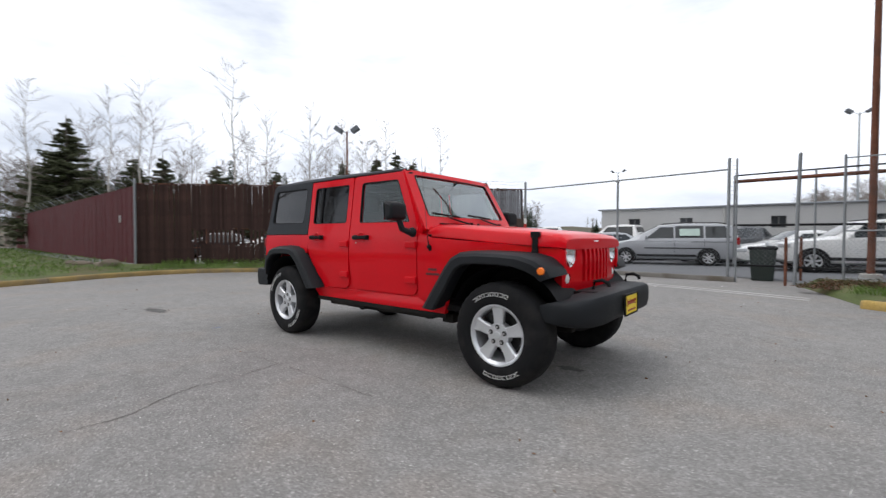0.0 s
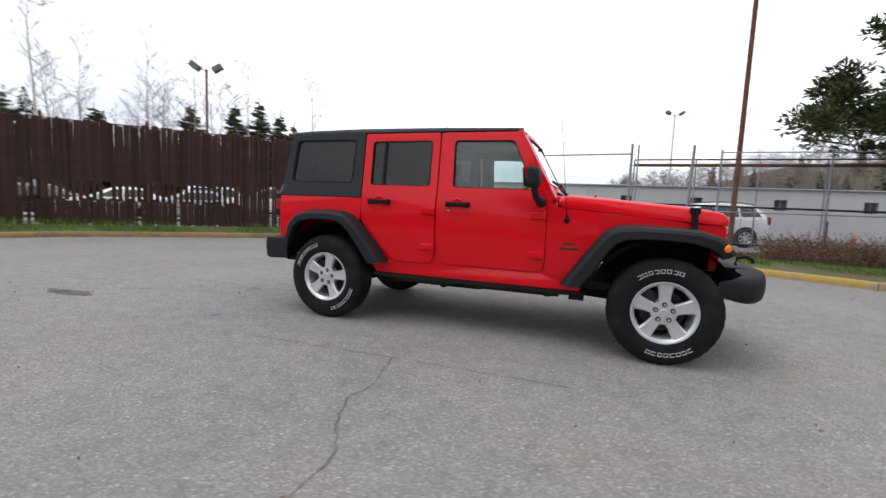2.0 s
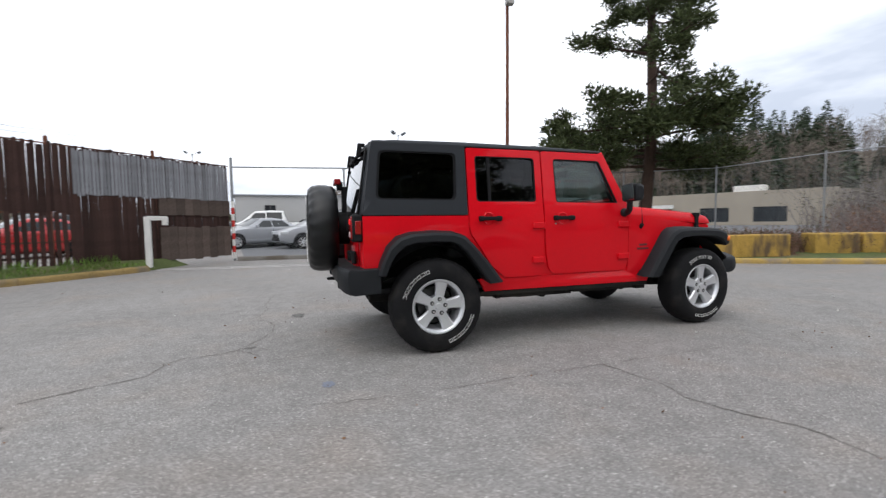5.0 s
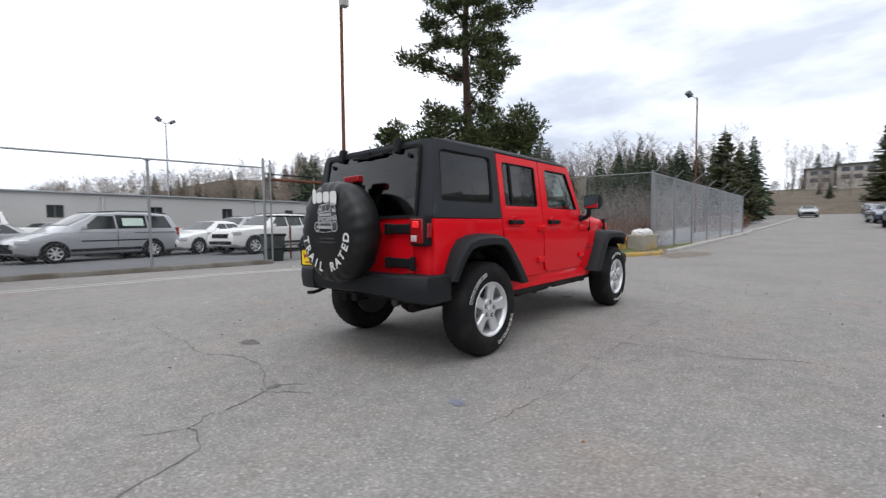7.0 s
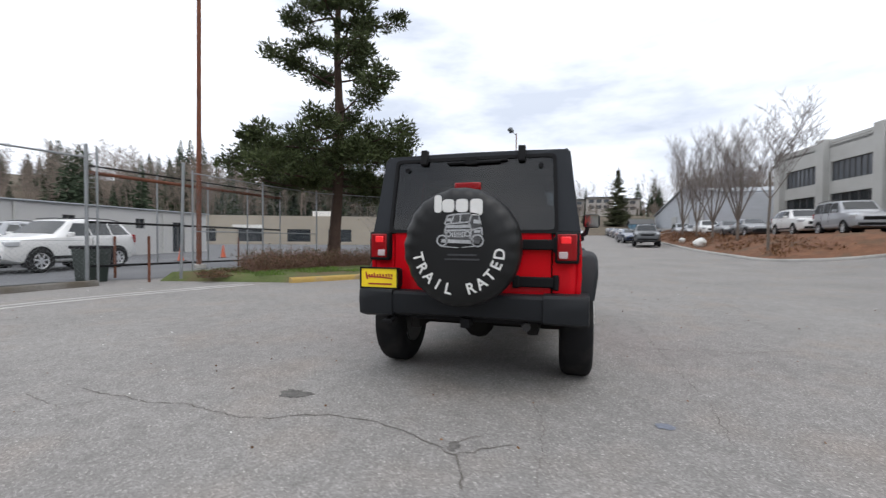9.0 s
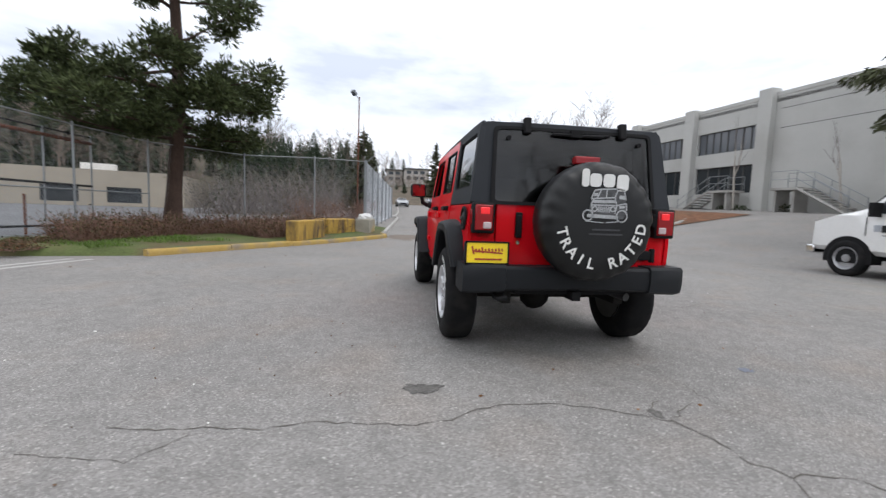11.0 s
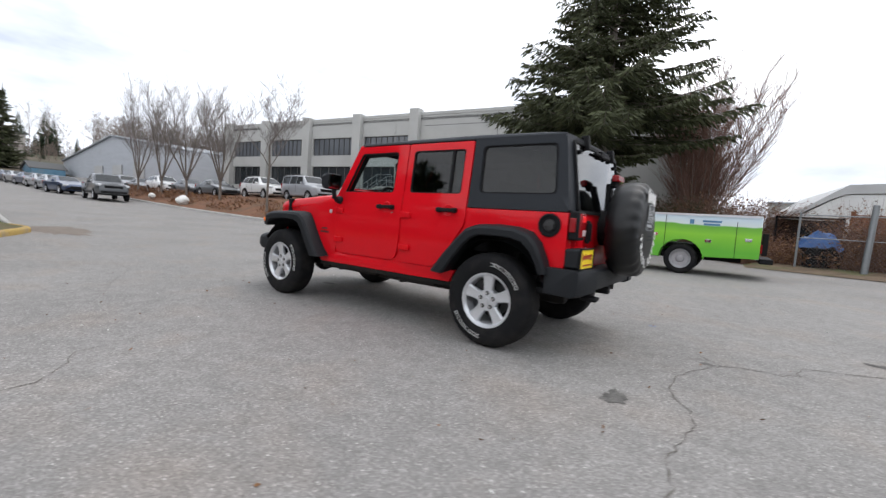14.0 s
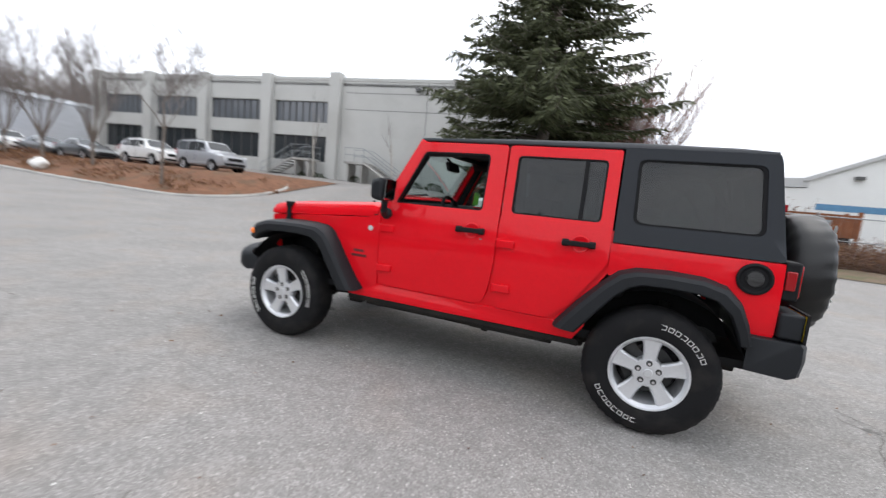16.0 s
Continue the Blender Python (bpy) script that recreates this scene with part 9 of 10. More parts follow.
fan_tree(-0.8, -21.8, 0.2, 9.2, 38, 31, "many-stemmed leafless tree beside the fir", thick=0.032, twig=1.1, lean=(0.05, 0.54))
for x, y, h, sd in ((-22.5, -8.2, 14.5, 81), (-27.0, -12.5, 15.5, 82), (-24.0, -17.0, 13.5, 83)):
    bare_tree(x, y, 0.3, h, sd, "tall leafless tree standing on the lawn", BARK_GREY, depth=4, kids=3, spread=0.5, up=0.3)
bare_tree(19.3, -20.6, 1.7, 6.4, 35, "young white birch before office windows", BARK_WHITE, depth=2, kids=2, spread=0.25)
bare_tree(13.3, -21.2, 1.6, 4.8, 36, "young white birch before blank wall", BARK_WHITE, depth=2, kids=2, spread=0.25)


def cheap_conifer(h, seed):
    """Blades of a far conifer of height h at the origin."""
    rnd = random.Random(seed)
    out = []
    rad = h * rnd.uniform(0.19, 0.30)
    for i in range(150):
        f = (i + rnd.random()) / 150
        a = rnd.uniform(0, 6.283)
        ln = rad * (1 - f) * 0.75 + 0.008
        out.append((Vector((0, 0, h * (0.06 + 0.92 * f))), Vector((math.cos(a), math.sin(a), -0.35)), ln, ln * 0.75, rnd.uniform(0, 3.14)))
    for i in range(680):
        f = (i + rnd.random()) / 680
        z = h * (0.08 + 0.92 * f)
        r = rad * (1 - f) ** 0.95 * rnd.uniform(0.3, 1.0) + 0.01
        a = rnd.uniform(0, 6.283)
        d = Vector((math.cos(a), math.sin(a), rnd.uniform(-0.55, 0.0)))
        ln = h * 0.075 * (0.25 + 0.75 * (1 - f)) * rnd.uniform(0.7, 1.5)
        out.append((Vector((math.cos(a) * (r - ln * 0.5), math.sin(a) * (r - ln * 0.5), z)), d, ln, ln * 0.46, rnd.uniform(0, 3.14)))
    return out


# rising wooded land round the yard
# slope colour is lightened too, with distance haze mixed into it
HILL = material("hazed_wooded_slope", (0.115, 0.094, 0.070), 0.95, var=0.4, scale=0.15, fine=1.5, bump=0.0, tint=(0.05, 0.06, 0.03), tint_scale=0.06, tint_amount=0.8)


def hill_z(a, r):
    """Height of the far slopes by azimuth (degrees) and distance."""
    k = float(np.interp(a, [10, 22, 68, 80, 90, 125], [8.5, 21.0, 20.0, 12.0, 5.0, 6.0]))
    return k * ss((r - 62) / 110) * ss((190 - a) / 8) + (ground_z(min(r, 95.0), 0) if a < 20 else 0.1)


hv, hf = [], []
azs, rs = np.arange(-26, 196, 3.0), [64, 72, 82, 95, 115, 140, 180, 240, 320]
for a in azs:
    for r in rs:
        rr = r + (16 if a < 14 else 0)
        hv.append((rr * math.cos(radians(a)), rr * math.sin(radians(a)), hill_z(a, rr) - (1.2 if r == 64 else 0) + 1.2 * noise.noise(Vector((rr * 0.05, a * 0.12, 0))) * ss((r - 70) / 30)))
for i in range(len(azs) - 1):
    for j in range(len(rs) - 1):
        q = i * len(rs) + j
        hf.append((q, q + len(rs), q + len(rs) + 1, q + 1))
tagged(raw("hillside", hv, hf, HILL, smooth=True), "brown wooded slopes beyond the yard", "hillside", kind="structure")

con_templates = [cheap_conifer(1.0, 40 + k) for k in range(5)]
bare_templates = [birch_segments(1.0, 60 + k, 0.22 + 0.06 * k, 0.17) for k in range(5)]
rnd = random.Random(77)
BANDS = [(177, 133, 41, 62, 42, 30, (6, 9.8), (9, 15)), (176, 128, 66, 95, 75, 80, (7, 11.5), (8, 13)), (133, 116, 85, 115, 34, 70, (4, 9), (6, 9)), (3, -13, 104, 138, 10, 130, (2, 4), (2, 4.5)), (110, 88, 92, 125, 24, 40, (3, 5), (3, 5)), (88, 62, 84, 128, 26, 330, (4, 7.5), (5, 8.5)), (62, 20, 84, 128, 40, 230, (6, 11), (7, 11)), (62, 14, 72, 110, 40, 300, (8, 14), (8, 14)), (42, 27, 84, 98, 46, 10, (12, 17), (10, 14)), (22, 3.0, 60, 84, 85, 36, (7.5, 11), (9, 13)), (2, -15, 155, 190, 14, 60, (6, 13), (9, 15)), (182, 168, 48, 64, 6, 110, (4, 6), (5, 9)), (-13, -27, 82, 120, 16, 240, (5, 9), (7, 11.5))]
con_items, bare_items = [], []
for a0, a1, r0, r1, nc, nb, hc, hb in BANDS:
    for k in range(nc + nb):
        a, r = rnd.uniform(a1, a0), rnd.uniform(r0, r1)
        x, y = r * math.cos(radians(a)), r * math.sin(radians(a))
        if -9 < y < 0.5 and x > 30 and x < 98 or 21.2 < a < 27 and r < 99:
            continue
        z = hill_z(a, r) if r > 62 else ground_z(x, y)
        o = Vector((x, y, z - 0.2))
        spin = Matrix.Rotation(rnd.uniform(0, 6.28), 3, "Z")
        if k < nc:
            h = rnd.uniform(*hc)
            for p, d, ln, w, roll in rnd.choice(con_templates):
                con_items.append((spin @ p * h + o, spin @ d, ln * h, w * h, roll))
        else:
            h = rnd.uniform(*hb)
            for p, q, ra, rb in rnd.choice(bare_templates):
                bare_items.append((spin @ p * h + o, spin @ q * h + o, max(0.010, ra * h), max(0.007, rb * h)))
# taller conifers standing out of the wood beyond the tan building
for k, (x, y, top) in enumerate(((86.3, 78.3, 24.3), (90.5, 73.1, 27.7), (92.7, 70.3, 28.5), (95.7, 65.9, 30.1), (74.4, 88.2, 24.7), (75.8, 86.8, 25.0), (77.6, 85.2, 25.3), (82.0, 80.8, 19.5))):
    hz = hill_z(math.degrees(math.atan2(y, x)), math.hypot(x, y))
    for p, d, ln, w, roll in con_templates[k % 5]:
        con_items.append((p * (top - hz) + Vector((x, y, hz - 0.2)), d, ln * (top - hz), w * (top - hz), roll))
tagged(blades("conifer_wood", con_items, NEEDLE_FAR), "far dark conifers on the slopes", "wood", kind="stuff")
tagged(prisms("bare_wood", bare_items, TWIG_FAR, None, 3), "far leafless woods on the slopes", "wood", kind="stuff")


def mid_conifer(x, y, h, seed, rad):
    fir(x, y, ground_z(x, y), h, rad, seed, "dense evergreen beside the road fence", whorl=0.38, dens=1.6, first=0.3, per=9)


for x, y, h, sd, rad in ((40.5, 3.6, 9.0, 51, 2.2), (45.0, 3.0, 7.6, 52, 2.2), (95.0, -10.5, 15.0, 55, 3.0), (-42.0, 3.8, 11.0, 56, 4.0), (-41.0, 8.0, 8.2, 57, 3.6), (-44.0, 11.2, 9.4, 61, 3.4), (-40.0, 14.5, 8.6, 58, 3.4), (-38.0, 19.5, 8.4, 62, 3.2), (-31.8, 23.1, 9.2, 59, 3.0), (-29.5, 25.6, 9.7, 60, 3.0), (-28.1, 26.9, 10.3, 63, 2.9), (-26.7, 28.0, 9.3, 64, 2.5), (-25.8, 28.8, 8.5, 65, 2.2)):
    mid_conifer(x, y, h, sd, rad)
for x, y, h, sd in ((-33.0, 12.9, 15.6, 71), (-31.2, 19.0, 13.4, 72), (-35.4, 7.0, 13.0, 73), (-35.8, 5.2, 12.0, 74), (-41.0, 1.4, 13.2, 77), (-30.0, 22.0, 12.5, 75), (-24.0, 29.0, 12.0, 76), (-27.5, 25.0, 12.6, 78), (-38.0, 18.5, 14.0, 79)):
    bare_tree(x, y, ground_z(x, y), h, sd, "tall leafless birch behind the fence", BARK_WHITE)

# ---- planted bank and upper car park ----
toe_x, toe_y = [15.4, 16.2, 18.0, 27.0, 36.0, 62.0], [-12.8, -10.9, -9.5, -8.9, -9.1, -10.0]
bv, bf = [], []
bxs = [15.4, 15.7, 16.2, 17.0, 18.0, 19.5] + list(np.arange(21, 63, 1.5))
for x in bxs:
    t = float(np.interp(x, toe_x, toe_y))
    g, k = ground_z(x, t), ss((x - 15.3) / 2.6)
    for dy, z in ((0.0, -0.05), (0.15, 0.12), (0.9, 0.30), (1.9, 0.62)):
        bv.append((x, t - dy * (0.3 + 0.7 * k), g + z * (0.4 + 0.6 * k) + 0.05 * noise.noise(Vector((x, dy, 0)))))
    for y, z in ((-12.6, 1.45), (-13.1, 1.58), (-17.9, 1.60), (-18.3, 1.5)):
        gg = ground_z(x, y)
        bv.append((x, min(y, t - 2.0 * (0.3 + 0.7 * k)) if y > -13 else y, max(gg + 0.05, gg + (z - gg) * k)))
for i in range(len(bxs) - 1):
    for j in range(7):
        q = i * 8 + j
        bf.append((q, q + 8, q + 9, q + 1))
tagged(raw("bank", bv, bf, BARK_SOIL, smooth=True), "mulched planting bank below the upper car park", "bank", kind="structure")
kerb("kerb_bank", "grey concrete kerb round the planted bank", [(60, -9.75), (36, -8.95), (27.0, -8.75), (21.0, -9.0), (18.0, -9.3), (16.4, -10.5), (15.5, -12.2), (15.7, -14.2), (17.2, -16.2)], CONCRETE, side=1)
items, tw = [], []
for k in range(5200):
    x = rnd.uniform(16.5, 58)
    t = float(np.interp(x, toe_x, toe_y))
    y = t - rnd.uniform(0.3, 3.4)
    f = (t - y)
    z = ground_z(x, t) + 0.12 + 0.26 * f
    p = Vector((x, y, z))
    d = Vector((rnd.uniform(-1, 1), rnd.uniform(-1, 1), rnd.uniform(0.1, 1.3)))
    if noise.noise(Vector((x * 0.35, y * 0.5, 3))) > -0.15:
        items.append((p, d, rnd.uniform(0.10, 0.34), rnd.uniform(0.03, 0.09), rnd.uniform(0, 3.14)))
        if k % 3 == 0:
            tw.append((p, p + d.normalized() * rnd.uniform(0.25, 0.6), 0.006, 0.003))
tagged(blades("bank_scrub", items, DRY_LEAF), "dry brown ground cover on the bank", "ground cover", kind="stuff")
tagged(prisms("bank_twigs", tw, TWIG_RED), "thin reddish stems on the bank", "ground cover", kind="stuff")
for x, y, s in ((28.9, -9.5, 0.42), (34.4, -9.6, 0.26)):
    bm = bmesh.new()
    bmesh.ops.create_icosphere(bm, subdivisions=3, radius=s)
    for v in bm.verts:
        v.co *= 1 + 0.3 * noise.noise(v.co * 3 + Vector((x, 0, 0)))
        v.co.z *= 0.8
        v.co += Vector((x, y, ground_z(x, y) + 0.45))
    tagged(part("white_boulder", bm, STRIPE_W), "pale boulder set into the bank", "rock", "boulders on the bank")


def scrub(name, label, n, area, h, leaf_mat, seed, leafy=0.6, zfun=None, leaf=1.0, rod=1.0, stem=None):
    """A thicket of thin stems and leaves over an area of the plan given by a function of two random numbers."""
    r2 = random.Random(seed)
    lv, st = [], []
    for k in range(n):
        x, y, f = area(r2.random(), r2.random())
        p = Vector((x, y, (zfun or ground_z)(x, y)))
        d = Vector((r2.uniform(-0.7, 0.7), r2.uniform(-0.7, 0.7), 1)).normalized()
        ln = h * f * r2.uniform(0.35, 1.1)
        e = p + d * ln + Vector((r2.uniform(-0.2, 0.2), r2.uniform(-0.2, 0.2), -0.12 * ln))
        m = (p + e) / 2 + Vector((0, 0, 0.1 * ln))
        st += [(p, m, 0.006 * rod, 0.004 * rod), (m, e, 0.004 * rod, 0.002 * rod)]
        for _ in range(int(7 * leafy)):
            c = m.lerp(e, r2.random()) if r2.random() < 0.7 else p.lerp(m, r2.random())
            lv.append((c, Vector((r2.uniform(-1, 1), r2.uniform(-1, 1), r2.uniform(-0.4, 0.8))), r2.uniform(0.06, 0.14) * leaf, r2.uniform(0.03, 0.07) * leaf, r2.uniform(0, 3.14)))
    t = thing(name, label, "shrub", kind="stuff")
    tagged(prisms("stems", st, stem or TWIG_RED, t), kind="stuff")
    tagged(blades("leaves", lv, leaf_mat, t), kind="stuff")


def mound_east(u, v):
    k = int(u * 4.999)
    a, b = Vector(FENCE_LINE[min(k + 1, 5)]), Vector(FENCE_LINE[min(k + 2, 6)])
    if k >= 4:
        a, b = Vector((8.6, 6.0)), Vector((10.6, 4.6))
    p = a.lerp(b, (u * 5) % 1.0)
    o = Vector((-0.52, -0.85)) * (0.2 + 1.3 * v)
    return p.x + o.x, p.y + o.y, 1.0 - 0.55 * abs(v - 0.45) - (0.75 if p.x < 5.4 else 0.0)


scrub("bramble_thicket", "low brown and olive brambles along the fence", 5200, mound_east, 0.95, OLIVE_LEAF, 91, zfun=lambda x, y: 0.15, leaf=0.5)
scrub("dry_brush", "low dry brown brush among the brambles", 3000, mound_east, 0.70, DRY_LEAF, 97, zfun=lambda x, y: 0.15, leaf=0.45)
scrub("far_thicket", "tall grey-brown leafless thicket behind the lot", 1500, lambda u, v: (30.0 + 14.0 * u, 5.5 + 11.0 * v, 1.0), 5.2, OLIVE_LEAF, 98, leafy=0.45, leaf=1.6, rod=3.0, stem=TWIG)
scrub("dry_scrub", "tall dry scrub along the yard fence", 9000, lambda u, v: (-2.6 - 11.5 * u, -16.6 - 2.2 * v, 0.55 + 0.45 * v + (0.9 if -7.2 < -2.6 - 11.5 * u < -5.9 else 0.0)), 1.75, DRY_LEAF, 92, leafy=0.45)
scrub("brown_hedge", "tall brown leafless hedge behind the truck", 3200, lambda u, v: (-0.9 - 2.9 * u, -20.9 + 1.1 * v, 1.0), 3.5, DRY_LEAF, 95, leafy=0.5)
scrub("evergreen_shrub", "low dark evergreen shrub below the fir", 3000, lambda u, v: (1.7 - 2.6 * u, -20.9 + 1.2 * v, 1.0), 3.3, BUSH, 96, leafy=0.9)
scrub("road_scrub", "brown leafless scrub behind the road fence", 700, lambda u, v: (29.0 + 9 * u, 1.4 + 2.2 * v, 1.0), 1.6, DRY_LEAF, 93, leafy=0.4)
scrub("corner_scrub", "bare brown brush behind the corner fence", 700, lambda u, v: (14.6 + 2.4 * u, 2.4 + 3.0 * v, 1.0), 1.9, DRY_LEAF, 94, leafy=0.25, zfun=lambda x, y: 0.1)
# clipped shrubs along the office wall
for k, x in enumerate((26.5, 20.6, 19.2, 16.3, 12.0, 10.6)):
    p = office_xy(office_u(x)) + Vector((0, 0.95))
    r2 = random.Random(k)
    lv = []
    for _ in range(420):
        d = Vector((r2.gauss(0, 1), r2.gauss(0, 1), abs(r2.gauss(0, 0.9)))).normalized()
        c = Vector((p.x, p.y, 1.55)) + Vector((d.x * 0.62, d.y * 0.55, d.z * 0.62)) * r2.uniform(0.8, 1.05)
        lv.append((c, d + Vector((r2.uniform(-0.6, 0.6), r2.uniform(-0.6, 0.6), 0)), r2.uniform(0.07, 0.14), r2.uniform(0.05, 0.09), r2.uniform(0, 3.14)))
    tagged(blades("clipped_shrub", lv, BUSH), "dark round clipped shrub by office wall", "shrub", "shrubs by the office")

# grass blades on the verges
gi = []
for k in range(15000):
    u = rnd.random()
    if k % 3 < 2:
        p, tn = poly_pos(v_edge, u * poly_len(v_edge) * 0.999)
        q = FENCE_A0 + fa_dir * max(0.0, min(fa_len, (p - FENCE_A0).dot(fa_dir)))
        s = rnd.uniform(0.12, 0.98)
        c = p.lerp(q, s) if p.y > 0 else p + Vector((-1, 0.3)) * rnd.uniform(0.15, 3.5)
        z = 0.115 + 0.14 * s
        hg = rnd.uniform(0.05, 0.15) if s < 0.75 else rnd.uniform(0.10, 0.26)
    else:
        a = Vector((3.7, 7.1)).lerp(Vector((6.6, 5.3)), u)
        c = a + Vector((0.45, 0.9)) * rnd.uniform(0.05, 2.2)
        z, hg = 0.14, rnd.uniform(0.05, 0.14)
    if noise.noise(Vector((c.x * 0.9, c.y * 0.9, 0))) > -0.25:
        gi.append((Vector((c.x, c.y, z)), Vector((rnd.uniform(-0.5, 0.5), rnd.uniform(-0.5, 0.5), 1)), hg, 0.012, rnd.uniform(0, 3.14)))
for k in range(9000):
    c = (rnd.uniform(-40, -14.5), rnd.uniform(-6, 0.8))
    gi.append((Vector((c[0], c[1], 0.26 + (-15 - c[0]) * 0.004)), Vector((rnd.uniform(-0.5, 0.5), rnd.uniform(-0.5, 0.5), 1)), rnd.uniform(0.05, 0.13), 0.02, rnd.uniform(0, 3.14)))
tagged(blades("grass", gi, GRASS), "short green grass on the verges", "grass", kind="stuff")


# ---- small things and wear of the yard ----
def crack(points, width, seed):
    """A ragged crack: a thin dark ribbon of uneven width laid on the asphalt."""
    r2 = random.Random(seed)
    pts = [Vector(points[0])]
    for a, b in zip(points, points[1:]):
        n = max(2, int(math.dist(a, b) / 0.05))
        for k in range(1, n + 1):
            p = Vector(a).lerp(Vector(b), k / n)
            pts.append(p + Vector((r2.uniform(-0.014, 0.014), r2.uniform(-0.014, 0.014))))
    verts, faces = [], []
    for k, p in enumerate(pts):
        t = (pts[min(k + 1, len(pts) - 1)] - pts[max(k - 1, 0)]).normalized()
        n = Vector((-t.y, t.x)) * (width * r2.uniform(0.15, 0.85) / 2)
        z = ground_z(p.x, p.y) + 0.003
        verts += [(p.x + n.x, p.y + n.y, z), (p.x - n.x, p.y - n.y, z)]
        if k and noise.noise(Vector((p.x * 5, p.y * 5, seed))) > -0.46:
            faces.append((2 * k - 2, 2 * k - 1, 2 * k + 1, 2 * k))
    return verts, faces


cracks = thing("asphalt_cracks", "branching dark cracks in the old asphalt", "cracks", kind="structure")
for i, (pts, w) in enumerate((
    ([(-3.0, 2.75), (-3.04, 2.50), (-3.03, 2.28), (-3.07, 2.0), (-3.0, 1.8), (-3.03, 1.55), (-3.07, 1.25), (-3.04, 1.05), (-2.93, 0.93), (-2.88, 0.72), (-2.88, 0.42), (-2.98, 0.1), (-3.08, -0.08)], 0.015),
    ([(-3.08, -0.08), (-3.13, -0.17), (-3.26, -0.24), (-3.53, -0.28), (-3.64, -0.37), (-3.64, -0.5), (-3.68, -0.66), (-3.8, -0.71), (-4.0, -0.79), (-4.3, -0.95)], 0.018),
    ([(-3.13, -0.17), (-3.03, -0.29), (-2.92, -0.45)], 0.010),
    ([(-3.64, -0.37), (-3.72, -0.34), (-3.84, -0.26)], 0.008),
    ([(-3.04, -0.05), (-2.94, -0.17), (-2.86, -0.30)], 0.010),
    ([(-3.3, -0.61), (-2.9, -0.6), (-2.5, -0.58), (-2.24, -0.5)], 0.007),
    ([(0.9, -1.62), (0.07, -1.62), (-0.48, -1.62), (-1.13, -1.64), (-1.92, -1.67), (-2.59, -1.61)], 0.008),
    ([(-0.38, -1.62), (-0.28, -2.06), (-0.32, -2.31), (-0.21, -2.6), (-0.08, -2.8), (-0.05, -3.08), (-0.2, -3.42)], 0.014),
    ([(-0.2, 4.1), (-0.12, 3.85), (-0.08, 3.6), (-0.05, 3.42), (0.05, 3.33), (0.15, 3.26), (0.4, 3.14), (0.55, 2.7)], 0.014),
    ([(-3.05, 2.3), (-3.3, 2.5), (-3.2, 3.0)], 0.008),
    ([(2.3, 3.4), (3.0, 2.2), (4.2, 1.6), (5.5, 1.5)], 0.010),
    ([(3.4, -2.2), (4.6, -2.9), (6.2, -3.0)], 0.010),
    ([(-6.5, 2.0), (-5.2, 3.6), (-3.8, 4.8), (-1.2, 5.6)], 0.012))):
    v, f = crack(pts, w, i)
    raw("crack", v, f, CRACK, cracks)


def stain(x, y, rx, ry, seed, turn=0.0):
    """A flat ragged patch on the asphalt."""
    n = 56
    vs = [(x, y, ground_z(x, y) + 0.0035)]
    for k in range(n):
        a = 2 * math.pi * k / n
        r = 1 + 0.45 * noise.noise(Vector((math.cos(a) * 1.6, math.sin(a) * 1.6, seed * 3.1))) + 0.35 * noise.noise(Vector((math.cos(a) * 6, math.sin(a) * 6, seed * 1.7)))
        px, py = rx * r * math.cos(a), ry * r * math.sin(a)
        c, s = math.cos(turn), math.sin(turn)
        vs.append((x + px * c - py * s, y + px * s + py * c, ground_z(x, y) + 0.0035))
    return vs, [(0, k + 1, (k + 1) % n + 1) for k in range(n)]


for x, y, rx, ry, sd in ((-2.62, 1.18, 0.075, 0.11, 1), (-3.03, -0.14, 0.05, 0.035, 4), (-4.50, -1.34, 0.36, 0.09, 2), (1.71, -0.08, 0.10, 0.06, 3)):
    v, f = stain(x, y, rx, ry, sd)
    tagged(raw("dark_stain", v, f, STAIN), "small dark oil stain on the asphalt", "stain", "stains on the asphalt", kind="structure")
v, f = stain(-2.42, -1.30, 0.045, 0.05, 7)
tagged(raw("paint_spot", v, f, material("faded_blue_mark", (0.17, 0.185, 0.225), 0.8)), "faint blue survey mark on asphalt", "mark", kind="structure")
# loose leaves, chips and pale litter
r2 = random.Random(12)
bits = []
for k in range(420):
    a, r = r2.uniform(0, 6.283), r2.uniform(1.5, 11)
    x, y = r * math.cos(a), r * math.sin(a)
    if abs(x) < 2.2 and abs(y) < 0.9:
        continue
    bits.append((Vector((x, y, ground_z(x, y) + 0.006)), Vector((r2.uniform(-1, 1), r2.uniform(-1, 1), 0.12)), r2.uniform(0.012, 0.035), r2.uniform(0.008, 0.02), r2.uniform(0, 3.1)))
tagged(blades("leaf_litter", bits[:300], DRY_LEAF), "scattered bits of dry leaf on asphalt", "litter", kind="stuff")
tagged(blades("stone_chips", bits[300:], STRIPE_W), "scattered pale chips on the asphalt", "litter", kind="stuff")
# sand and leaves washed against the kerb end
v, f = stain(13.0, 0.55, 2.4, 0.6, 9, -0.1)
tagged(raw("washed_soil", v, f, material("washed_brown_soil", (0.185, 0.155, 0.13), 0.95, var=0.4, scale=4, fine=40)), "brown soil washed out over the road", "soil", kind="structure")
# waste bin behind the gate post
bin_t = thing("waste_bin", "dark green waste bin behind the gate", "bin")
bm = bmesh.new()
rings = [rounded([(-w, -w), (w, -w), (w, w), (-w, w)], 0.06) for w in (0.24, 0.30)]
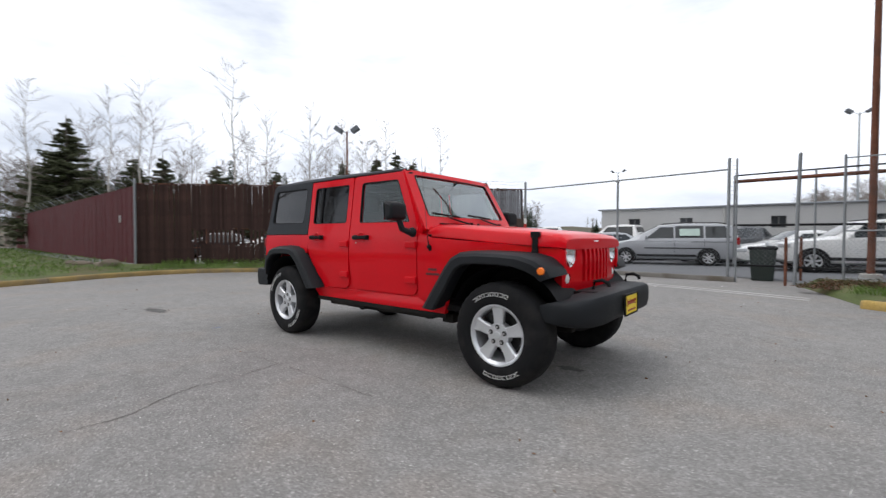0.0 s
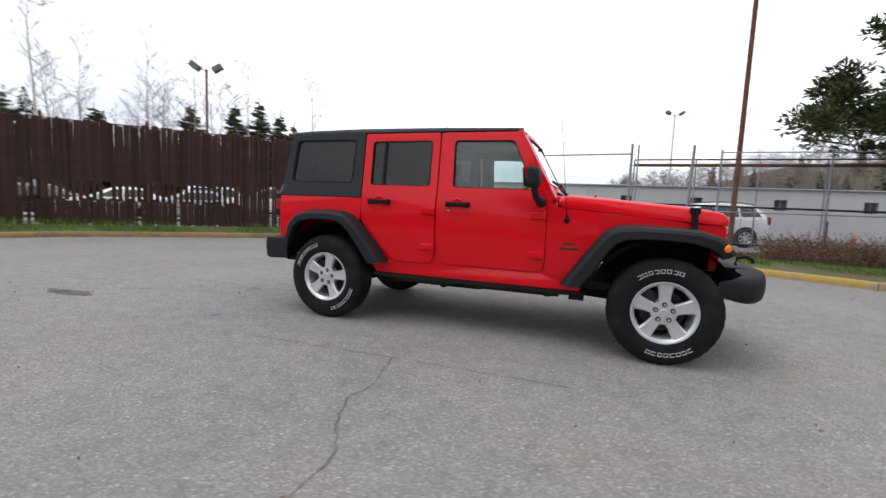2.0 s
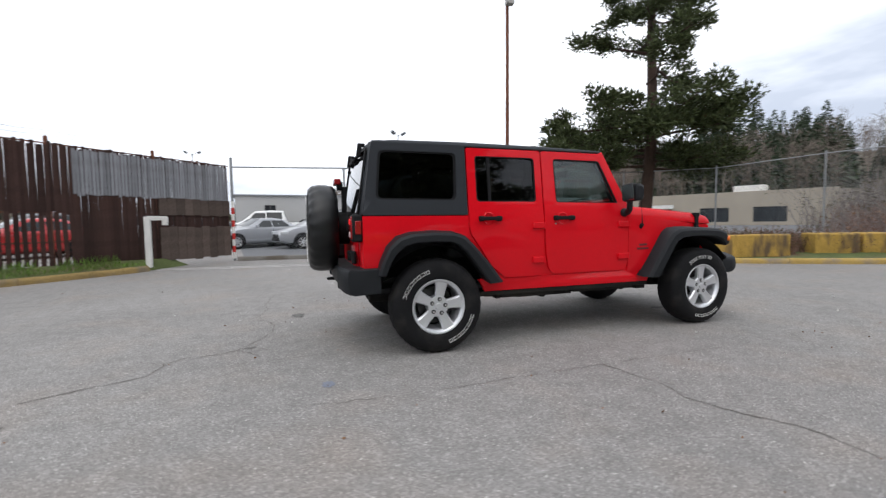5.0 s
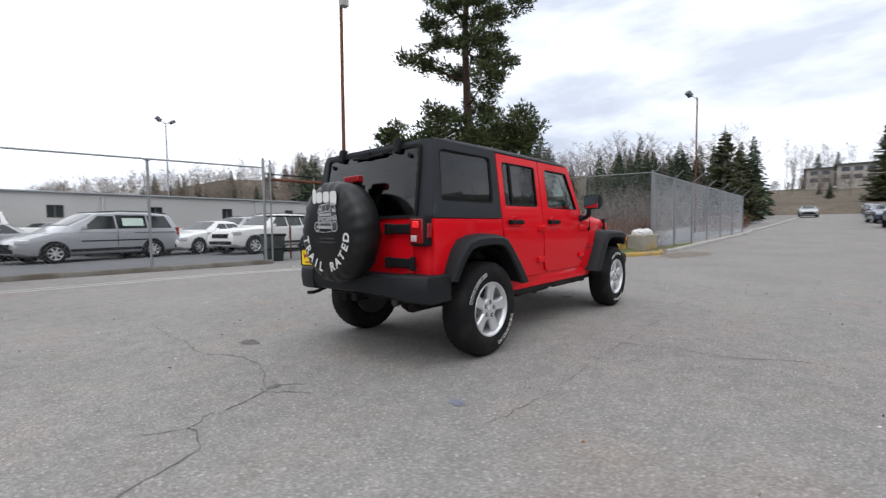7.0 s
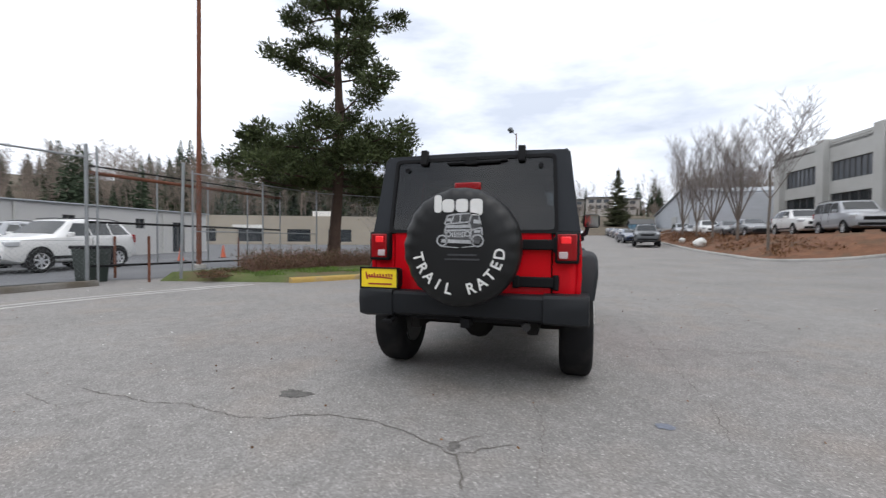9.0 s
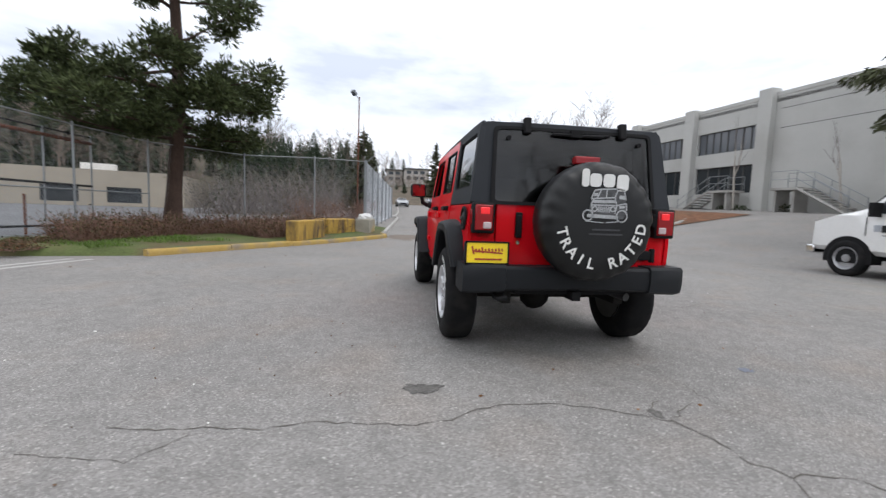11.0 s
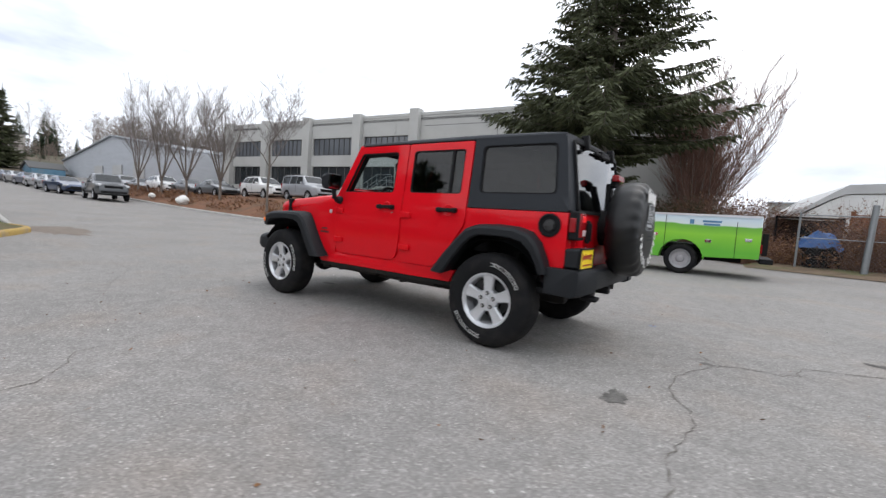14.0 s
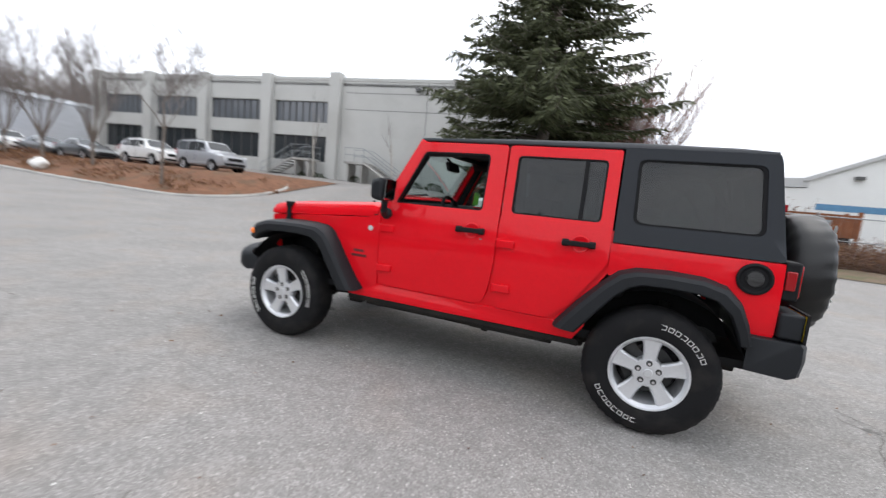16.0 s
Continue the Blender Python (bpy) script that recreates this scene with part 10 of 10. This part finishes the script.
part("body", loft([[(p[0], p[1], z) for p in r] for r, z in zip(rings, (0.0, 0.85))]), material("dark_green_plastic", (0.02, 0.03, 0.025), 0.5), bin_t, bevel=0.02)
bm = bmesh.new()
box(bm, (0, 0, 0.88), (0.66, 0.66, 0.08))
part("lid", bm, BLACK, bin_t, bevel=0.03)
bin_t.matrix_basis = pose(2.55, 10.9, ground_z(2.55, 10.9))
for k, (x, y) in enumerate(((3.05, 9.6), (3.35, 11.2), (7.0, 10.4))):
    b = thing("bollard", "short rusty pipe bollard by the gate", "bollard", "bollards by the gate")
    post(b, x, y, 0.0, 1.15, 0.032, RUST, name="pipe")
CONE = material("orange_cone_plastic", (0.60, 0.10, 0.03), 0.5)
for x, y in ((10.6, 17.0), (13.8, 17.6)):
    c = thing("traffic_cone", "orange traffic cone standing in lot", "cone", "cones in the lot")
    bm = bmesh.new()
    tube(bm, (0, 0, 0.03), (0, 0, 0.7), 0.14, 0.03, n=16)
    part("cone", bm, CONE, c)
    bm = bmesh.new()
    box(bm, (0, 0, 0.02), (0.38, 0.38, 0.04))
    part("foot", bm, BLACK, c, bevel=0.01)
    c.matrix_basis = pose(x, y, ground_z(x, y))
# yard fence and stored goods to the south-west
sw = thing("scrapyard_fence", "galvanised wire fence before stored goods", "fence", kind="structure")
for k in range(6):
    post(sw, -4.6 - 3.0 * k, -16.2 + 0.35 * k, 0.0, 2.1, 0.035)
chain_link(sw, (-4.6, -16.2), (-19.6, -14.45), (0.1, 0.1), (2.0, 2.0), pitch=0.09, r=0.0018)
rail(sw, (-4.6, -16.2, 2.02), (-19.6, -14.45, 2.02), 0.02)
rail(sw, (-4.6, -16.2, 1.2), (-19.6, -14.45, 1.2), 0.016)
bm = bmesh.new()
n = 14
for i in range(n + 1):
    for j in range(n + 1):
        u, w_ = i / n * 2 - 1, j / n * 2 - 1
        bm.verts.new((u * 0.9, w_ * 0.7, 0.75 * max(0.0, 1 - abs(u) ** 3) * max(0.0, 1 - abs(w_) ** 3) + 0.30 * noise.noise(Vector((u * 3, w_ * 3, 0)))))
bm.verts.ensure_lookup_table()
for i in range(n):
    for j in range(n):
        q = i * (n + 1) + j
        bm.faces.new([bm.verts[v] for v in (q, q + n + 1, q + n + 2, q + 1)])
tarp = part("blue_tarpaulin", bm, material("blue_tarpaulin", (0.035, 0.10, 0.27), 0.5, var=0.2), angle=60)
tagged(tarp, "crumpled blue tarpaulin over stored goods", "tarpaulin")
tarp.matrix_basis = pose(-5.3, -17.1, 0.85) @ Matrix.Diagonal((0.72, 0.5, 0.75, 1))
for x, y, h_, r_ in ((-6.4, -15.95, 2.42, 0.10), (-7.8, -15.8, 1.9, 0.09)):
    bm = bmesh.new()
    tube(bm, (x, y, -0.05), (x - 0.1, y, h_), r_, r_ * 0.9, n=12)
    tagged(part("fence_post", bm, GALV, bevel=0.01), "thick grey weathered post in scrapyard fence", "post", "scrapyard posts")
# black panel and shelves put in for the shade of an open shed
rack = thing("storage_rack", "black panel and shelves for a dark shed opening behind scrapyard fence", "rack")
bm = bmesh.new()
box(bm, (-5.1, -20.2, 1.0), (2.2, 0.1, 2.0))
part("back_panel", bm, BLACK, rack)
for z in (0.25, 1.15, 2.05):
    bm = bmesh.new()
    box(bm, (-5.1, -19.7, z), (2.2, 1.0, 0.06))
    part("shelf", bm, BLACK, rack)
for x in (-6.17, -4.03):
    bm = bmesh.new()
    box(bm, (x, -19.7, 1.05), (0.07, 1.0, 2.1))
    part("upright", bm, BLACK, rack)
for k, (x, y, s) in enumerate(((-13.0, -17.2, 0.8), (-14.2, -16.9, 0.6), (-5.3, -17.1, 0.85))):
    bm = bmesh.new()
    box(bm, (0, 0, s / 2), (s * 1.3, s * 1.1, s))
    for z in (0.05, s - 0.05):
        box(bm, (0, 0, z), (s * 1.36, s * 1.16, 0.05))
    c = part("crate", bm, BLACK, bevel=0.02)
    tagged(c, "dark storage crate behind the wire fence", "crate", "crates in the yard")
    c.matrix_basis = pose(x, y, 0.0, 0, 0, 12 * k)
LITTER_SOIL = material("leaf_strewn_soil", (0.13, 0.095, 0.065), 0.95, var=0.4, scale=3, fine=25, bump=0.6, tint=(0.085, 0.10, 0.04), tint_scale=0.9, tint_amount=0.8)
verge("verge_south", "narrow grass strip below the scrapyard fence", [(-3.0, -14.6), (-9.0, -13.6), (-22.0, -12.0)], [(-3.0, -17.2), (-9.0, -16.6), (-22.0, -15.2)], (0.02, 0.16), LITTER_SOIL, rows=3)
